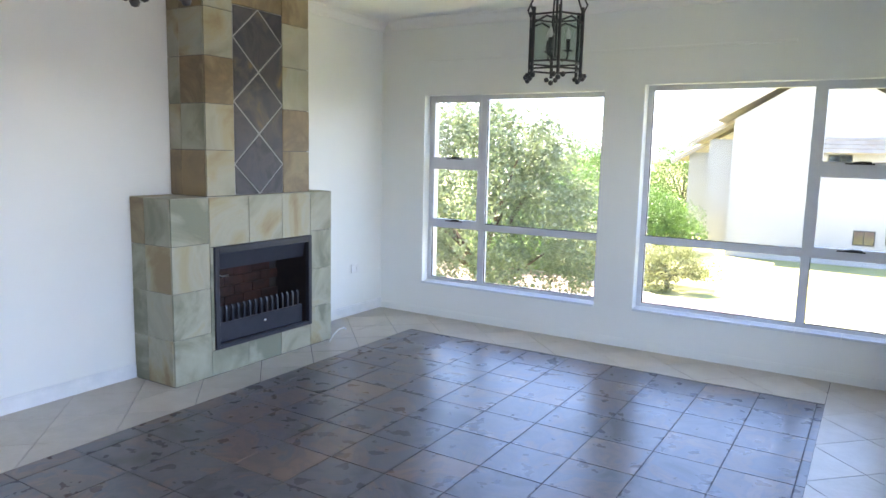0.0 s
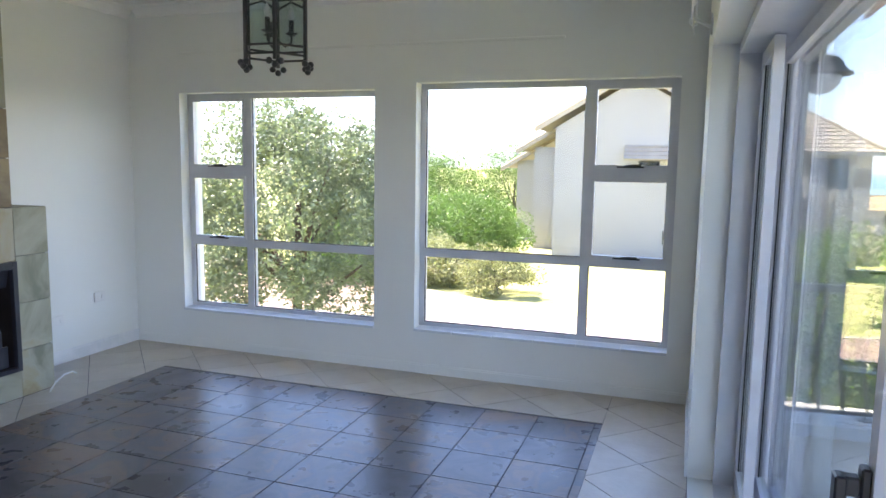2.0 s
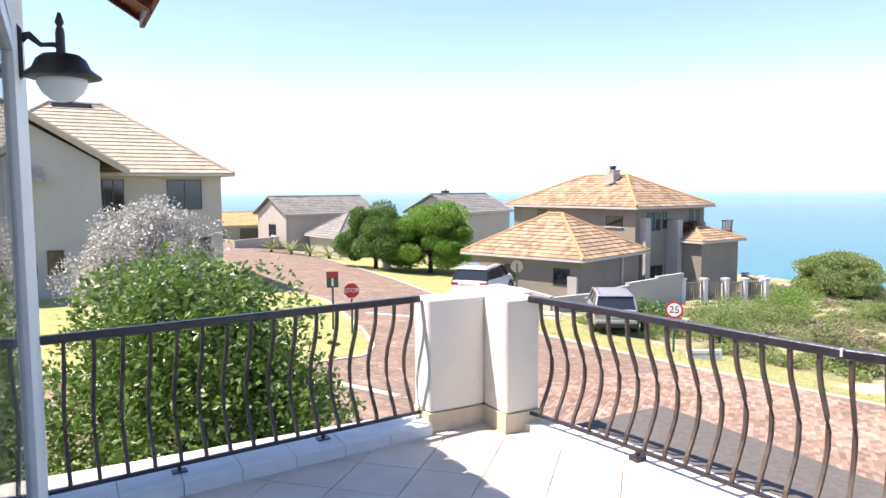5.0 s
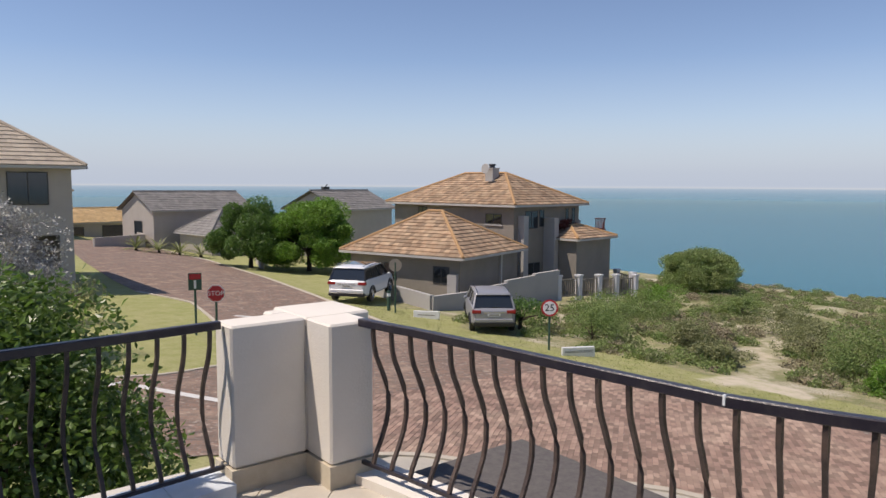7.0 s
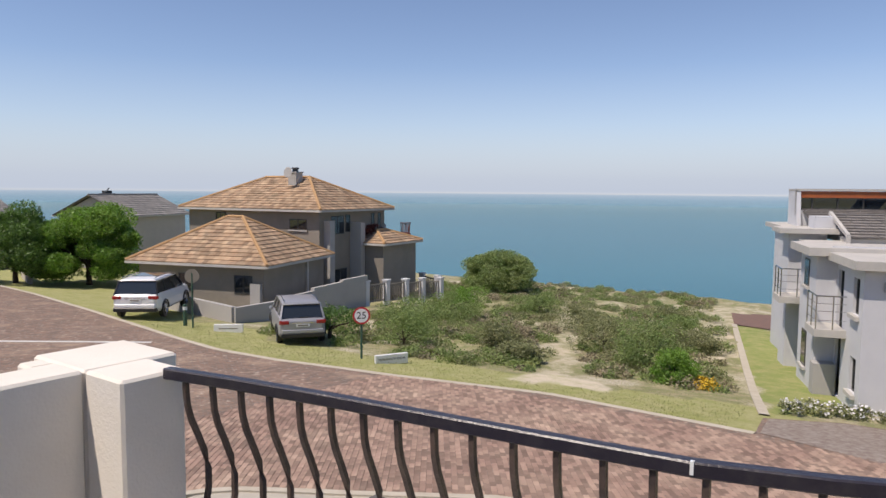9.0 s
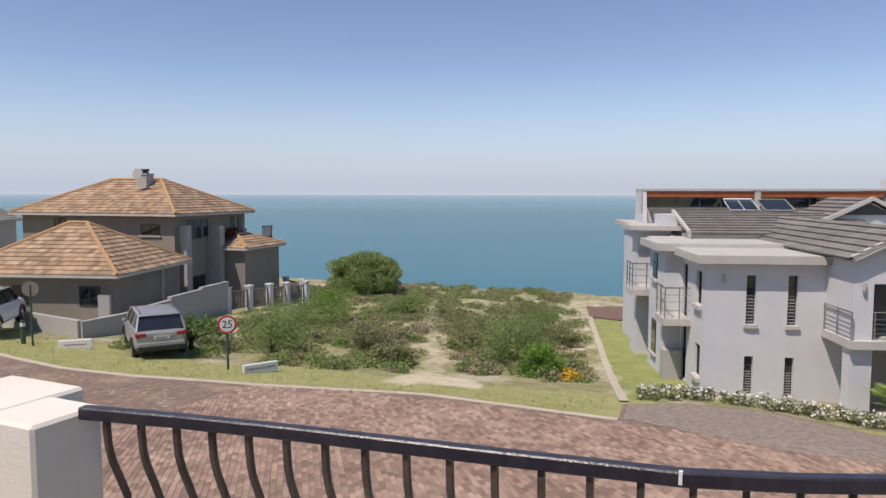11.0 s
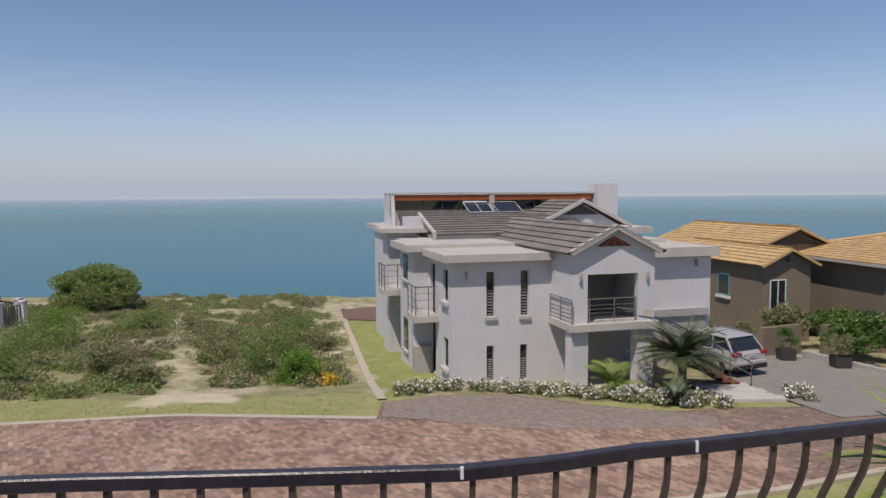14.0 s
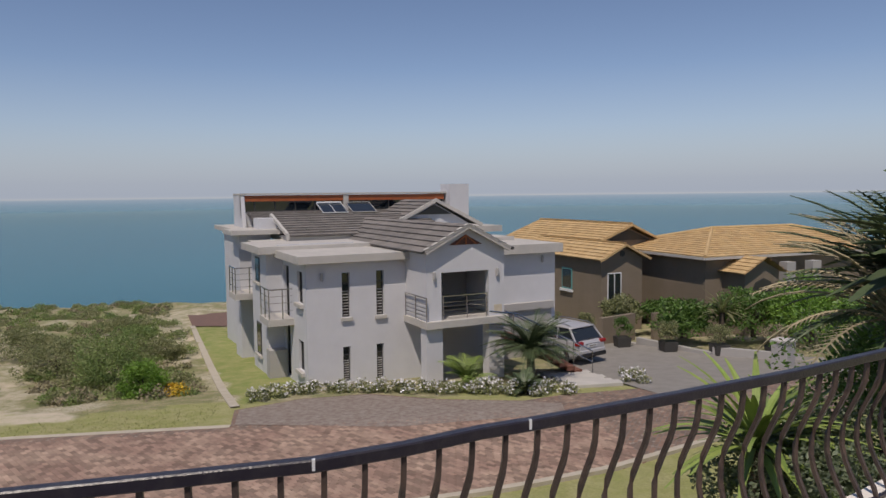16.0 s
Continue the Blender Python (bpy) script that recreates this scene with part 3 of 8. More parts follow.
tube(bm, [(-0.38, 0.06, 0.27), (-0.36, 0.07, 0.24), (-0.38, 0.05, 0.20), (-0.34, 0.03, 0.14)], 0.004, 6)
tube(bm, [(0.06, -0.16, 0.006), (0.045, -0.1, 0.05), (0.04, -0.02, 0.085), (0.04, 0.05, 0.085), (0.03, 0.09, 0.06)], 0.006, 6)
part("wire", bm, M_WPL, cable, smooth=True)

for y, z, lab in ((-0.83, 0.33, "white double wall socket"), (-0.42, 0.45, "small white wall outlet")):
    s = thing("wall_socket", lab, "socket", (XW + 0.001, y, z))
    part("plate", boxes((0, 0.008, -0.055, 0.055, -0.04, 0.04)), M_WPL, s, bevel=0.002)
    part("rocker", boxes((0.008, 0.012, 0.015, 0.035, -0.015, 0.015)), M_WPL, s)


# ---- lanterns ----
def lantern(at, label):
    L_ = thing("pendant_lantern", label, "lantern", at, group="iron lanterns")
    R, H = 0.155, 0.34
    n = 6
    bm = bmesh.new()
    for zz, rr in ((0.05, R), (0.09, R * 0.97), (H, R)):
        tube(bm, [(rr * math.cos(2 * math.pi * k / n), rr * math.sin(2 * math.pi * k / n), zz) for k in range(n + 1)], 0.007, square=True)
    part("ring_frame", bm, M_BLACK, L_, "black wrought-iron rings")
    for k in range(n):
        a = 2 * math.pi * k / n
        c, s = math.cos(a), math.sin(a)
        bm = bmesh.new()
        tube(bm, [(R * c, R * s, 0.02), (R * c, R * s, H + 0.04)], 0.010, square=True)
        tube(bm, [(R * c, R * s, H), (R * 1.15 * c, R * 1.15 * s, H + 0.05), (R * 0.9 * c, R * 0.9 * s, H + 0.13), (0.03 * c, 0.03 * s, H + 0.18)], 0.006, 6)
        part("upright", bm, M_BLACK, L_)
        bm = bmesh.new()
        for d in (-0.026, 0, 0.026):
            ball(bm, ((R + 0.012) * c - d * s, (R + 0.012) * s + d * c, 0.012 if d else -0.004), 0.016, 8)
        part("foot_flower", bm, M_BLACK, L_, "iron trefoil foot", smooth=True)
        a2 = 2 * math.pi * (k + 1) / n
        p, q = Vector((R * c, R * s, 0)), Vector((R * math.cos(a2), R * math.sin(a2), 0))
        d, m_ = (q - p), (p + q) / 2
        nn = Vector((-d.y, d.x, 0)).normalized() * 0.0015
        bm = bmesh.new()
        pts = [p + d * 0.08, q - d * 0.08]
        vs = [bm.verts.new(pt + o + Vector((0, 0, z))) for z in (0.095, H - 0.01) for pt in pts for o in (nn, -nn)]
        for f in ((0, 1, 3, 2), (4, 5, 7, 6), (0, 2, 6, 4), (1, 3, 7, 5), (0, 1, 5, 4), (2, 3, 7, 6)):
            bm.faces.new([vs[i] for i in f])
        part("pane", bm, M_LGLASS, L_, "clear glass pane").visible_shadow = False
        bm = bmesh.new()
        tube(bm, [p + Vector((0, 0, H - 0.045)), m_ * 0.99 + Vector((0, 0, H - 0.012)), q + Vector((0, 0, H - 0.045))], 0.006, 6)
        part("arch", bm, M_BLACK, L_)
    for k in range(3):
        a = 2 * math.pi * k / 3 + 0.5
        x, y = 0.07 * math.cos(a), 0.07 * math.sin(a)
        bm = bmesh.new()
        tube(bm, [(0, 0, 0.13), (x * 0.6, y * 0.6, 0.10), (x, y, 0.12), (x, y, 0.15)], 0.006, 6)
        lathe(bm, [(0.012, 0.15), (0.028, 0.158), (0.028, 0.162), (0.012, 0.165), (0.012, 0.22)], x, y, 10)
        part("candle_holder", bm, M_BLACK, L_, "iron candle arm")
        bm = bmesh.new()
        lathe(bm, [(0.006, 0.22), (0.016, 0.235), (0.012, 0.26), (0.002, 0.285)], x, y, 8)
        part("bulb", bm, M_GLOBE, L_, "unlit candle bulb", smooth=True)
    bm = bmesh.new()
    tube(bm, [(0, 0, 0.12), (0, 0, H + 0.2)], 0.008, 8)
    lathe(bm, [(0.008, H + 0.17), (0.03, H + 0.18), (0.03, H + 0.2), (0.008, H + 0.22)], 0, 0, 10)
    part("stem", bm, M_BLACK, L_)
    top = ZC - at[2]
    z = H + 0.22
    k = 0
    bm = bmesh.new()
    while z < top - 0.03:
        ring = []
        for i in range(9):
            a = 2 * math.pi * i / 8
            u, v = 0.009 * math.cos(a), 0.017 * math.sin(a)
            ring.append((u, 0, z + v) if k % 2 else (0, u, z + v))
        tube(bm, ring, 0.0025, 5)
        z += 0.026
        k += 1
    part("chain", bm, M_BLACK, L_)
    bm = bmesh.new()
    lathe(bm, [(0.015, top - 0.04), (0.045, top - 0.02), (0.05, top - 0.001)], 0, 0, 14)
    part("ceiling_cup", bm, M_BLACK, L_)
    return L_


lan = lantern((-1.94, -1.86, 2.0), "black wrought-iron hexagonal lantern with glass panes, hung on a chain")
copy_thing(lan, pose(-2.10, -4.42, 2.0, 0, 0, 20))

# ---- balcony ----
struct("balcony_slab", boxes((0.301, 3.2, -9.0, 0.50, -0.30, -0.05), (3.201, 3.5, -1.0, 0.65, -0.30, -0.0502)), M_EXTW, "balcony slab")
struct("wall_below", boxes((0.301, 3.2, -9.0, 0.3, -3.7, -0.302)), M_EXTW, "plaster wall under the balcony")
RP = [(3.225, -0.235), (3.295, -0.6), (3.36, -1.03), (3.44, -1.7), (3.505, -2.2), (3.60, -2.5), (3.72, -2.78), (3.775, -2.97), (4.02, -3.68), (4.27, -4.36), (4.575, -5.07), (5.1, -6.1)]
KP = [(x + 0.05, y) for x, y in RP]
NR = [(0.39, -0.085), (1.30, 0.015), (2.59, 0.14)]


def along(path, step, start=0.0):
    """Points each step metres along a plan path, with the outward direction."""
    out, left = [], start
    for (x0, y0), (x1, y1) in zip(path, path[1:]):
        d = math.hypot(x1 - x0, y1 - y0)
        while left <= d:
            f = left / d
            out.append((x0 + (x1 - x0) * f, y0 + (y1 - y0) * f, -(y1 - y0) / d, (x1 - x0) / d))
            left += step
        left -= d
    return out


bm = bmesh.new()
for (x0, y0), (x1, y1) in zip(KP, KP[1:]):
    v = [bm.verts.new(p) for p in ((x0 - 0.10, y0, -0.05), (x1 - 0.10, y1, -0.05), (x1 + 0.14, y1, -0.05), (x0 + 0.14, y0, -0.05), (x0 - 0.10, y0, 0.012), (x1 - 0.10, y1, 0.012), (x1 + 0.14, y1, 0.012), (x0 + 0.14, y0, 0.012))]
    for f in ((4, 5, 6, 7), (0, 1, 5, 4), (2, 3, 7, 6)):
        bm.faces.new([v[i] for i in f])
for (x0, y0), (x1, y1) in zip(KP, KP[1:]):
    v = [bm.verts.new(p) for p in ((3.18, y0, -0.30), (3.18, y1, -0.30), (x1 + 0.14, y1, -0.30), (x0 + 0.14, y0, -0.30), (3.18, y0, -0.0504), (3.18, y1, -0.0504), (x1 + 0.13, y1, -0.0504), (x0 + 0.13, y0, -0.0504))]
    for f in ((4, 5, 6, 7), (0, 3, 2, 1), (2, 3, 7, 6)):
        bm.faces.new([v[i] for i in f])
struct("kerb_east", bm, M_PILLAR, "low plastered edge under the railing")
for k in range(7):
    x0 = 0.388 + k * 0.316
    x1 = x0 + 0.312
    ny_ = lambda x: float(np.interp(x, [p[0] for p in NR], [p[1] for p in NR]))
    bm = bmesh.new()
    prism(bm, [(x0, ny_(x0) - 0.17), (x1, ny_(x1) - 0.17), (x1, ny_(x1) + 0.14), (x0, ny_(x0) + 0.14)], -0.05, 0.035 + 0.001 * (k % 2), "z")
    struct("kerb_tile", bm, M_SILL, "pale glazed kerb tile")


def railing(path, label, feet):
    r = thing("railing", label, "railing", (path[0][0], path[0][1], 0), group="balcony railings")
    o = Vector((path[0][0], path[0][1], 0))
    bm = bmesh.new()
    tube(bm, [Vector((x, y, 0.85)) - o for x, y in path], 0.031, square=True)
    part("handrail", bm, M_RAIL, r, "black painted steel handrail", bevel=0.005)
    bm = bmesh.new()
    tube(bm, [Vector((x, y, 0.075)) - o for x, y in path], 0.015, square=True)
    part("bottom_rail", bm, M_RAIL, r)
    first = None
    for x, y, nx, ny in along(path, 0.137, 0.10):
        pts = []
        for z, b in ((0.085, 0.0), (0.13, 0.015), (0.20, 0.055), (0.28, 0.093), (0.36, 0.113), (0.44, 0.113), (0.52, 0.093), (0.60, 0.058), (0.67, 0.025), (0.73, 0.007), (0.80, 0.0), (0.835, 0.0)):
            pts.append(Vector((x + nx * b, y + ny * b, z)) - o)
        bm = bmesh.new()
        tube(bm, pts, 0.0135, square=True)
        part("baluster", bm, M_RUST, r, "bellied steel bar with worn black paint")
    for x, y in feet:
        bm = bmesh.new()
        tube(bm, [Vector((x, y, 0.03)) - o, Vector((x, y, 0.08)) - o], 0.014, square=True)
        box(bm, x - 0.04 - o.x, x + 0.04 - o.x, y - 0.03 - o.y, y + 0.03 - o.y, 0.012, 0.042)
        part("foot_plate", bm, M_RAIL, r, "steel foot plate")
    return r


rn = railing(NR, "black steel balcony railing with bellied bars", [(1.02, -0.02), (1.88, 0.075)])
rng = railing(RP, "curved black steel balcony railing with bellied bars, facing the sea", [(3.37, -1.1), (3.56, -2.4), (4.1, -3.9)])
bm = bmesh.new()
for x, y in ((3.505, -2.2), (3.775, -2.97)):
    box(bm, x - 3.225 - 0.0245, x - 3.225 - 0.012, y + 0.235 - 0.005, y + 0.235 + 0.005, 0.838, 0.8745)
part("weld_mark", bm, M_TRIM, rng, "bare weld mark in the paint")
# corner pillars of the parapet
pil = thing("parapet_pillar", "cream plastered stepped corner pillar between the two railings", "pillar", (2.9, 0.1, -0.05))
for x0, x1, y0, y1, z1, nm in ((2.605, 3.034, 0.03, 0.249, 0.905, "pier"), (3.035, 3.305, -0.24, 0.029, 0.905, "pier"), (3.035, 3.45, 0.03, 0.46, 0.904, "pier"), (2.93, 3.034, 0.25, 0.37, 0.903, "pier")):
    part(nm, boxes((x0 - 2.9, x1 - 2.9, y0 - 0.1, y1 - 0.1, 0.14, z1)), M_PILLAR, pil, bevel=0.012)
    part("plinth", boxes((x0 - 2.912, x1 - 2.888, y0 - 0.112, y1 - 0.088, -0.25, 0.139)), M_STAINPL, pil, "stained plaster plinth")

# eaves of the balcony roof
ev = thing("roof_eave", "red-stained timber eave over the balcony door", "roof", (0.021, 0.30, 2.5))
bm = bmesh.new()
prism(bm, [(0.281, 0.62), (0.98, 0.18), (0.98, 0.22), (0.281, 0.68)], -9.0, 0.55, "y")
part("soffit_board", bm, M_REDWOOD, ev)
part("fascia", boxes((0.981, 1.01, -9.0, 0.56, 0.10, 0.24)), M_REDWOOD, ev)
bm = bmesh.new()
prism(bm, [(0.28, 0.58), (1.0, 0.13), (1.0, 0.22), (0.28, 0.66)], 0.551, 0.58, "y")
part("barge_board", bm, M_REDWOOD, ev)
for k in range(12):
    bm = bmesh.new()
    prism(bm, [(0.281, 0.50), (0.975, 0.06), (0.975, 0.175), (0.281, 0.615)], -0.1 - k * 0.75, -0.04 - k * 0.75, "y")
    part("rafter", bm, M_REDWOOD, ev)
bm = bmesh.new()
for k in range(42):
    y0 = 0.6 - k * 0.23
    pts = []
    for i in range(7):
        a = math.pi * i / 6
        pts.append((y0 - 0.115 + 0.11 * math.cos(a), 0.02 + 0.05 * math.sin(a)))
    A = [bm.verts.new((1.06, p, 0.18 + q)) for p, q in pts]
    B = [bm.verts.new((-0.4, p, 1.13 + q)) for p, q in pts]
    for i in range(6):
        bm.faces.new((A[i], A[i + 1], B[i + 1], B[i]))
    bm.faces.new(A)
part("roof_tile", bm, mat("own_roof_tile", (0.42, 0.33, 0.24), 0.8, island=0.1), ev)
# out of view; the north overhang is added to keep sun off the windows
struct("roof", boxes((XW - 0.6, 0.34, YS - 0.6, 1.0, 3.01, 3.15)), M_EXTW, "unseen roof slab over the room, north overhang added to block sun")

# wall lamp
wl = thing("wall_lamp", "black carriage-style wall lamp with a frosted globe", "wall lamp", (0.385, -0.70, 2.05))
bm = bmesh.new()
prism(bm, [(0.0, -0.02), (0.016, -0.01), (0.016, 0.17), (0.0, 0.19)], -0.035, 0.035, "y")
part("backplate", bm, M_BLACK, wl)
bm = bmesh.new()
tube(bm, [(0.01, 0, 0.14), (0.04, 0, 0.155), (0.08, 0, 0.12), (0.12, 0, 0.125), (0.15, 0, 0.12)], [0.022, 0.016, 0.010, 0.010, 0.012], 8)
part("arm", bm, M_BLACK, wl, smooth=True)
bm = bmesh.new()
lathe(bm, [(0.006, 0.255), (0.012, 0.235), (0.018, 0.215), (0.010, 0.20), (0.015, 0.19), (0.018, 0.17), (0.018, 0.09), (0.022, 0.08)][::-1], 0.15, 0, 12)
part("finial", bm, M_BLACK, wl, smooth=True)
bm = bmesh.new()
lathe(bm, [(0.125, -0.012), (0.15, -0.006), (0.15, 0.0), (0.11, 0.03), (0.095, 0.065), (0.07, 0.085), (0.03, 0.092), (0.02, 0.094)], 0.15, 0, 20)
part("shade", bm, M_BLACK, wl, "black bell-shaped shade", smooth=True)
bm = bmesh.new()
lathe(bm, [(0.01, -0.105), (0.045, -0.095), (0.075, -0.07), (0.095, -0.03), (0.096, -0.004), (0.09, -0.002)], 0.15, 0, 20)
part("globe", bm, M_GLOBE, wl, "frosted white glass globe", smooth=True)


# ---- outdoor materials ----
M_GREEN = mat("glossy_leaf", (0.08, 0.155, 0.035), 0.45, col2=(0.13, 0.22, 0.05), scale=1.5, island=0.45)
M_OLIVE = mat("olive_leaf", (0.22, 0.24, 0.11), 0.6, col2=(0.30, 0.29, 0.16), scale=1.2, island=0.4)
M_BRIGHT = mat("bright_leaf", (0.13, 0.26, 0.035), 0.5, col2=(0.21, 0.33, 0.06), scale=0.8, island=0.35)
M_GARDEN = mat("grey_green_leaf", (0.12, 0.155, 0.09), 0.45, col2=(0.20, 0.23, 0.15), scale=1.2, island=0.35)
M_SCRUBG = mat("coastal_leaf", (0.17, 0.25, 0.08), 0.65, col2=(0.27, 0.31, 0.12), scale=0.7, island=0.3)
M_BALCONYLEAF = mat("shiny_young_leaf", (0.085, 0.15, 0.035), 0.38, col2=(0.15, 0.22, 0.055), scale=2.2, island=0.4)
M_SILVER = mat("silver_leaf", (0.42, 0.41, 0.37), 0.8, col2=(0.52, 0.50, 0.46), scale=2, island=0.3)
M_DRY = mat("dry_scrub", (0.33, 0.27, 0.18), 0.9, col2=(0.24, 0.22, 0.13), scale=0.7, island=0.4)
M_FLOWERW = mat("white_petals", (0.75, 0.73, 0.74), 0.7, island=0.12)
M_FLOWERY = mat("yellow_petals", (0.65, 0.42, 0.03), 0.7, island=0.2)
M_PURPLE = mat("purple_foliage", (0.12, 0.04, 0.06), 0.7, island=0.4)
M_BARK = mat("bark", (0.10, 0.075, 0.055), 0.95, col2=(0.06, 0.045, 0.035), scale=9, bump=0.6, fine=40)
M_KERB = mat("concrete_kerb", (0.42, 0.37, 0.29), 0.9, col2=(0.50, 0.45, 0.37), scale=2.5, bump=0.4)
M_PALEPAVE = mat("pale_concrete", (0.46, 0.42, 0.35), 0.9, col2=(0.38, 0.35, 0.30), scale=1.5, bump=0.3)
M_MARK = mat("worn_road_paint", (0.62, 0.61, 0.58), 0.8, col2=(0.35, 0.30, 0.27), scale=8, mix=0.68)
M_WHITEH = mat("house_white_paint", (0.60, 0.60, 0.62), 0.85, col2=(0.56, 0.56, 0.58), scale=1.2, bump=0.1)
M_TAUPE = mat("house_taupe_paint", (0.22, 0.195, 0.165), 0.9, col2=(0.26, 0.23, 0.195), scale=0.8, bump=0.15)
M_BEIGEH = mat("house_beige_paint", (0.40, 0.36, 0.32), 0.9, col2=(0.44, 0.40, 0.36), scale=0.8, bump=0.15)
M_BROWNH = mat("house_brown_paint", (0.20, 0.16, 0.115), 0.9, col2=(0.23, 0.185, 0.14), scale=0.8, bump=0.15)
# a true house grey, but painted shade on the porch back wall
M_GREYH = mat("house_grey_and_shade", (0.36, 0.345, 0.33), 0.9, col2=(0.40, 0.385, 0.37), scale=0.6, bump=0.15)
M_LEDGE = mat("concrete_roof_screed", (0.52, 0.49, 0.45), 0.9, col2=(0.44, 0.42, 0.39), scale=1.2, bump=0.2)
M_DGLASS = mat("dark_window_glass", (0.02, 0.025, 0.03), 0.06, spec=0.9)
M_DKFRAME = mat("dark_frames", (0.05, 0.048, 0.045), 0.5)
M_STEEL = mat("stainless_steel", (0.5, 0.5, 0.5), 0.25, 1.0)
M_RT_A = mat("roof_tile_multi", (0.30, 0.185, 0.11), 0.85, col2=(0.40, 0.29, 0.19), scale=1.6, island=0.38, bump=0.2)
M_RT_AR = mat("roof_ridge_tan", (0.45, 0.27, 0.13), 0.85, island=0.1)
M_RT_B = mat("roof_tile_slate_grey", (0.17, 0.155, 0.14), 0.8, col2=(0.24, 0.215, 0.195), scale=1.5, island=0.15)
M_RT_C = mat("roof_tile_ochre", (0.50, 0.33, 0.15), 0.85, col2=(0.56, 0.40, 0.21), scale=1.5, island=0.14)
M_RT_N = mat("roof_tile_beige", (0.40, 0.335, 0.26), 0.85, col2=(0.46, 0.39, 0.31), scale=1.0, island=0.12)
M_RT_G = mat("roof_tile_grey", (0.20, 0.19, 0.18), 0.85, col2=(0.27, 0.25, 0.23), scale=1.0, island=0.15)
M_ORANGE = mat("varnished_fascia", (0.33, 0.075, 0.022), 0.4, col2=(0.40, 0.11, 0.03), scale=2)
M_POSTG = mat("green_post_paint", (0.035, 0.085, 0.06), 0.5)
M_RED = mat("sign_red", (0.45, 0.02, 0.03), 0.4)
M_SIGNW = mat("sign_white", (0.72, 0.72, 0.72), 0.4)
M_SIGNK = mat("sign_black", (0.02, 0.02, 0.02), 0.4)
M_REDSTEP = mat("red_stair", (0.17, 0.07, 0.045), 0.7, col2=(0.22, 0.09, 0.06), scale=3)
M_TEAL = mat("teal_paint", (0.10, 0.30, 0.30), 0.6)


def leafy(m, f=0.33):
    """Lets light through the leaves."""
    nt = m.node_tree
    b = nt.nodes["Principled BSDF"]
    out = [n for n in nt.nodes if n.type == "OUTPUT_MATERIAL"][0]
    tr, mx = nt.nodes.new("ShaderNodeBsdfTranslucent"), nt.nodes.new("ShaderNodeMixShader")
    src = b.inputs["Base Color"].links[0].from_socket
    g = nt.nodes.new("ShaderNodeMix")
    g.data_type, g.blend_type = "RGBA", "MULTIPLY"
    g.inputs["Factor"].default_value = 1.0
    g.inputs["B"].default_value = (1.15, 1.3, 0.9, 1)
    nt.links.new(src, g.inputs["A"])
    nt.links.new(g.outputs["Result"], tr.inputs["Color"])
    mx.inputs[0].default_value = f
    nt.links.new(b.outputs[0], mx.inputs[1])
    nt.links.new(tr.outputs[0], mx.inputs[2])
    nt.links.new(mx.outputs[0], out.inputs["Surface"])
    return m


for m_ in (M_GREEN, M_OLIVE, M_BRIGHT, M_SCRUBG, M_BALCONYLEAF, M_GARDEN):
    leafy(m_)


